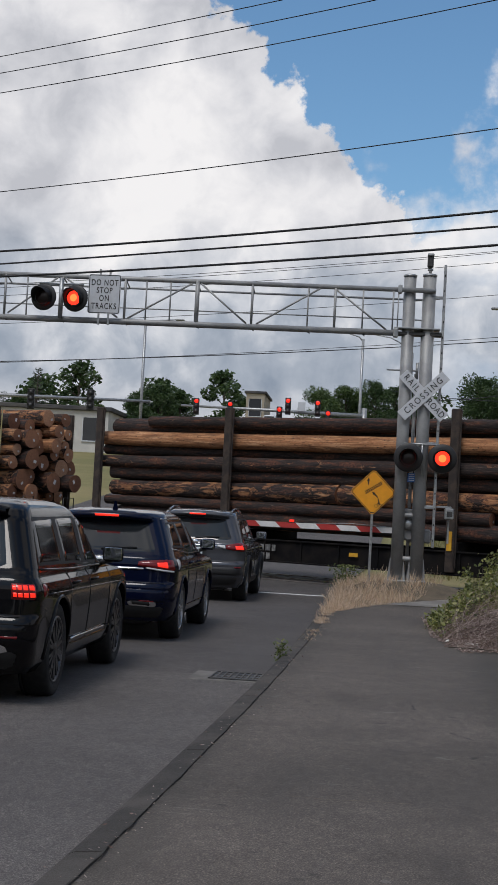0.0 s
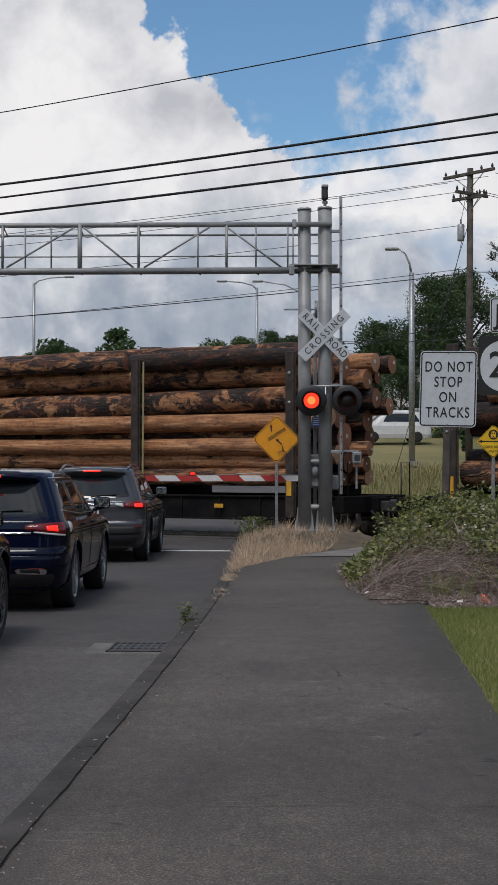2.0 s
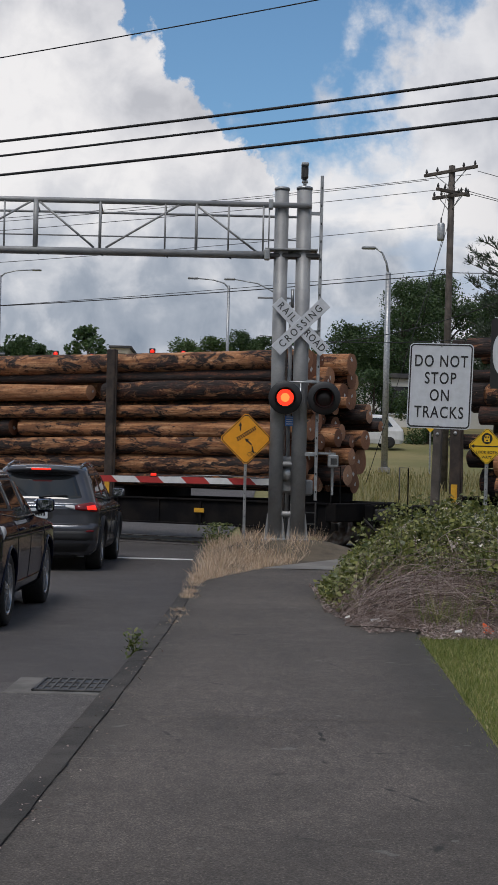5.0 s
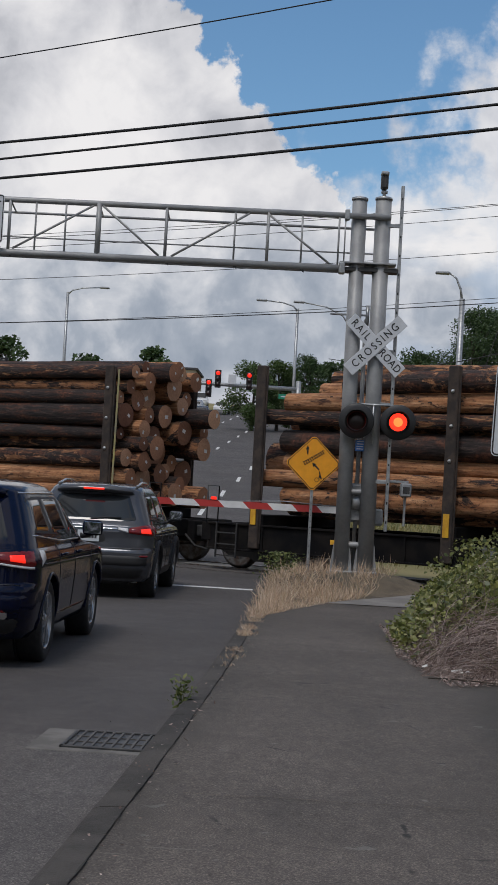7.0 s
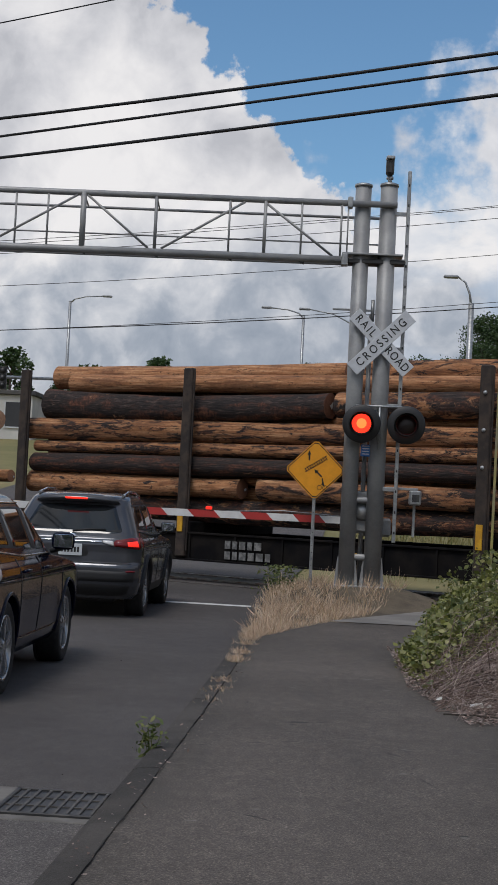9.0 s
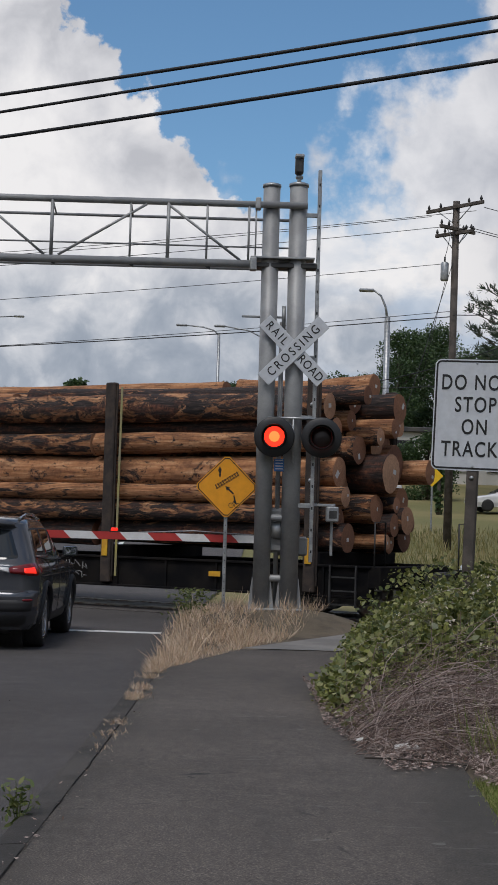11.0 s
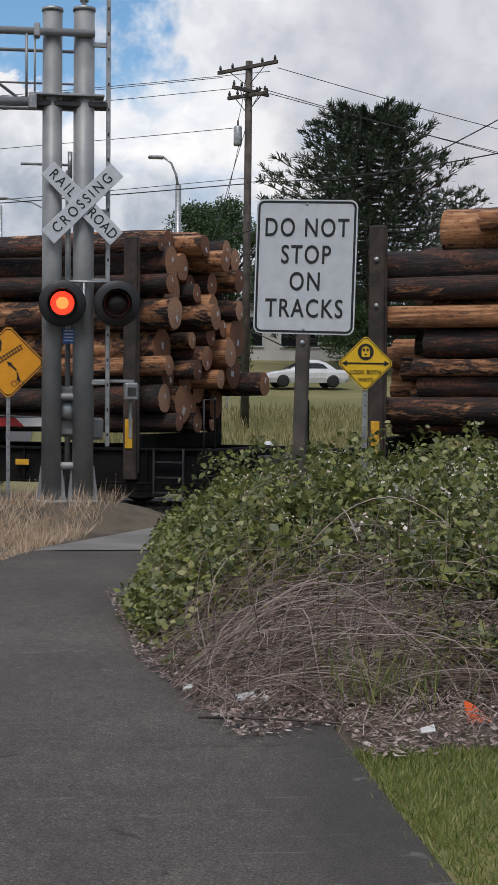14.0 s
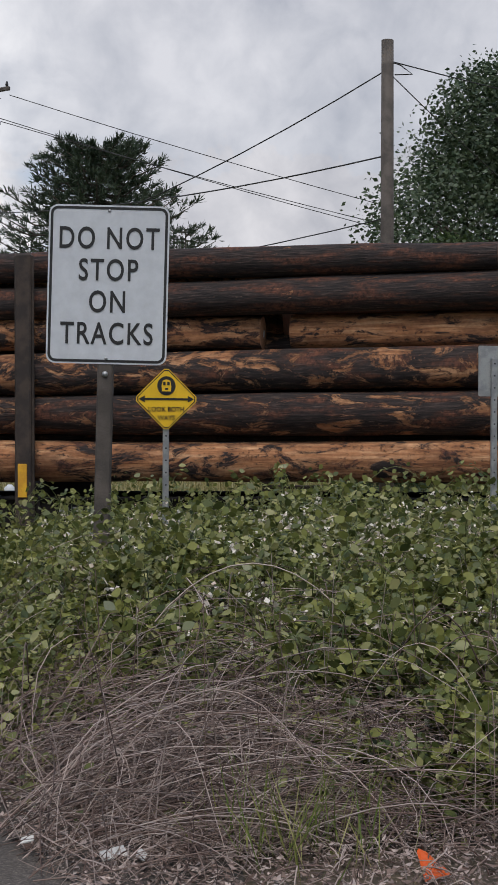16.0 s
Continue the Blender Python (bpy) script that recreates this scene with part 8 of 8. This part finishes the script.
def kerb_weed():
    w_ = thing("kerb_weed", "small leafy weed growing out of the kerb edge", "weed", pose(kerb_x(-14.3) + 0.02, -14.3, 0.0))
    paths, leafs = [], []
    for k in range(7):
        a, h = random.uniform(0, 6.283), random.uniform(0.12, 0.27)
        q = [(0.06 * s * math.cos(a), 0.06 * s * math.sin(a), 0.05 + h * s) for s in np.linspace(0, 1, 6)]
        paths.append(q)
        for s in range(1, 6):
            for _k in range(4):
                leafs.append(np.array(q[s]) + RNG.normal(size=3) * [0.03, 0.03, 0.015])
    part("stems", strands("stems", np.array(paths), np.full(len(paths), 0.004), WEED), None, w_)
    part("leaves", leaf_card(np.array(leafs), 0.045, WEED, "leaves", -0.2, 0.42), None, w_, "yellow-green leaves")


def scraps():
    o = thing("orange_scrap", "torn piece of an orange traffic cone in the leaf litter", "litter", pose(1.65, -12.45, 0.16, 40, 15, 30))
    part("scrap", Mb().add([(-0.07, -0.05, 0), (0.08, -0.03, 0.02), (0.05, 0.08, 0.0), (-0.05, 0.06, 0.03), (-0.07, -0.05, 0.012), (0.08, -0.03, 0.032), (0.05, 0.08, 0.012), (-0.05, 0.06, 0.042)], [(0, 1, 2, 3), (7, 6, 5, 4), (0, 4, 5, 1), (1, 5, 6, 2), (2, 6, 7, 3), (3, 7, 4, 0)]), ORANGE, o)
    for x, y, s, a in ((0.66, -12.0, 0.055, 20), (0.75, -12.05, 0.035, 70), (1.32, -12.85, 0.035, 10), (0.42, -11.7, 0.025, 5), (2.1, -12.7, 0.03, 60)):
        p = solid("paper_scrap", Mb().add([(-s, -s * 0.4, 0), (s * 0.9, -s * 0.5, 0.012), (s, s * 0.4, 0.03), (-s * 0.7, s * 0.5, 0.01), (-s, -s * 0.4, 0.004), (s * 0.9, -s * 0.5, 0.016), (s, s * 0.4, 0.034), (-s * 0.7, s * 0.5, 0.014)], [(0, 1, 2, 3), (7, 6, 5, 4), (0, 4, 5, 1), (1, 5, 6, 2), (2, 6, 7, 3), (3, 7, 4, 0)]), LITTERWHITE, "crumpled white paper scrap in the leaf litter", "litter", pose(x, y, 0.185, 10, 5, a), group="paper scraps")
    stick = [(0.40, -12.30, 0.165), (0.62, -12.42, 0.18), (0.90, -12.50, 0.175), (1.2, -12.72, 0.175)]
    solid("fallen_stick", Mb().tube(stick, [0.006, 0.006, 0.005, 0.003], 7), TRUNK, "dark fallen stick at the path edge", "stick")


bramble()
litter_bed()
lawn()
dry_grass()
kerb_weed()
scraps()

# trees: far line, then those behind the train
for k, (x, y, h, s, m, lab) in enumerate((
        (-21.6, 112, 4.6, 1.9, OAK, "round dark green tree beyond the junction"), (-19.6, 112, 5.4, 2.0, OAK, "round dark green tree beyond the junction"), (-20.6, 104, 4.2, 1.8, OAK, "bright green tree beyond the junction"), (-18.2, 116, 5.0, 1.9, OAK, "dark green tree beyond the junction"),
        (-4.4, 112, 5.6, 2.8, LIGHTTREE, "bushy bright green tree behind the traffic lights"), (-2.2, 114, 6.0, 2.6, LIGHTTREE, "bushy bright green tree behind the traffic lights"), (0.6, 118, 6.6, 2.6, OAK, "dark rounded tree behind the traffic lights"), (2.6, 120, 6.2, 2.6, OAK, "dark rounded tree behind the traffic lights"),
        (9.6, 104, 7.4, 3.2, OAK, "dark green tree behind the field"), (14.0, 104, 11.2, 4.6, OAK, "tall spreading green tree behind the field"), (18.0, 108, 11.8, 4.8, OAK, "tall spreading green tree behind the field"), (22.5, 110, 10.5, 4.5, OAK, "spreading green tree behind the field"),
        (-34.5, 118, 3.6, 2.0, OAK, "dark tree at the edge of the junction"), (-30.0, 125, 2.8, 1.8, LIGHTTREE, "light green tree at the edge of the junction"), (-26.8, 120, 3.0, 1.6, LIGHTTREE, "yellow-green tree at the edge of the junction"))):
    tree(x, y, h + 0.3, s * 0.92, m, lab, 0.18, 20 + k, 0.20, int(9000 * max(1.0, (s / 2.4) ** 1.7)), 18 if s < 3 else 26)
for k in range(16):
    x = -70 + k * 11.5
    if -15 < x < -6:
        continue
    tree(x + random.uniform(-3, 3), 228 + random.uniform(-10, 14), random.uniform(6, 10), 5.5, OAK, "distant dark tree on the hilltop", 0.1, 60 + k, 0.8, 2000, 12)
for k, (x, y, h) in enumerate(((-30.8, 110, 6.8), (-33.0, 106, 4.5), (-29.4, 108, 4.2))):
    pine(x, y, h, 1.1, "narrow dark conifer beyond the junction", 80 + k, 1400)
tree(10.9, 58, 4.6, 0.5, OAK, "slim dark columnar cypress beyond the field", 0.05, 99, 0.22, 1600, 14, slim=0.4)
for k, (x, y, h, sp) in enumerate(((8.6, 72, 4.4, 2.2), (11.9, 70, 3.8, 2.0), (20.4, 72, 4.2, 2.4), (24.6, 71, 3.6, 2.0))):
    tree(x, y, h, sp, OAK, "dark rounded shrub at the far edge of the field", 0.06, 170 + k, 0.16, 9000, 18)
pine(22.2, 76.5, 16.6, 9.4, "broad dark pine tree beyond the field", 5, 76000, 0.10)
pine(29.0, 80.0, 12.0, 4.6, "smaller dark pine tree beyond the field", 6, 10000, 0.10)
tree(26.8, 31, 15.0, 6.4, POPLAR, "tall dark cottonwood tree behind the tracks", 0.10, 7, 0.19, 90000, 60)
tree(20.0, 28.5, 7.6, 2.0, POPLAR, "slender pale-leaved sapling beside the cottonwood", 0.2, 8, 0.20, 3500, 14)
tree(22.5, 29, 8.4, 3.2, LIGHTTREE, "bright green young tree beside the cottonwood", 0.1, 9, 0.15, 16000, 24)
tree(24.0, 24, 5.5, 3.0, LIGHTTREE, "bushy green shrub behind the tracks", 0.05, 10, 0.14, 14000, 22)
tree(18.4, 25, 4.2, 2.2, POPLAR, "low green shrub behind the tracks", 0.05, 12, 0.13, 8000, 16)
for k in range(5):
    tree(33 + k * 6, 34 + 3 * k, 12, 5, POPLAR, "dark cottonwood tree further along the tracks", 0.1, 30 + k, 0.45, 4000, 18)


def field_grass():
    n = 26000
    y = 12.5 + RNG.uniform(0, 1, n) * 34
    x = 1.5 + RNG.uniform(0, 1, n) * 30
    z = np.array([hill(v) - 0.05 for v in y])
    blades("field_grass", "long yellowing grass in the field behind the tracks", np.stack([x, y, z], 1), 0.5, 0.03, leafy("field_blades", (0.16, 0.15, 0.045), (0.26, 0.215, 0.085), (0.10, 0.12, 0.035), (0.33, 0.27, 0.13)), "grass", 0.25)


field_grass()

# unseen trees added across the road and behind, to darken glass and paint reflections
for k, (x, y) in enumerate([(-25 - 3 * (j % 2), -48 + 7.5 * j) for j in range(7)] + [(-18 + 7.5 * j, -62 - 4 * (j % 2)) for j in range(6)] + [(24 + 3 * (j % 2), -50 + 8 * j) for j in range(4)]):
    tree(x, y, random.uniform(9, 12), 4.6, OAK, "unseen added tree that darkens reflections and blocks some sky light", 0.08, 130 + k, 1.1, 1300, 10)
motions()
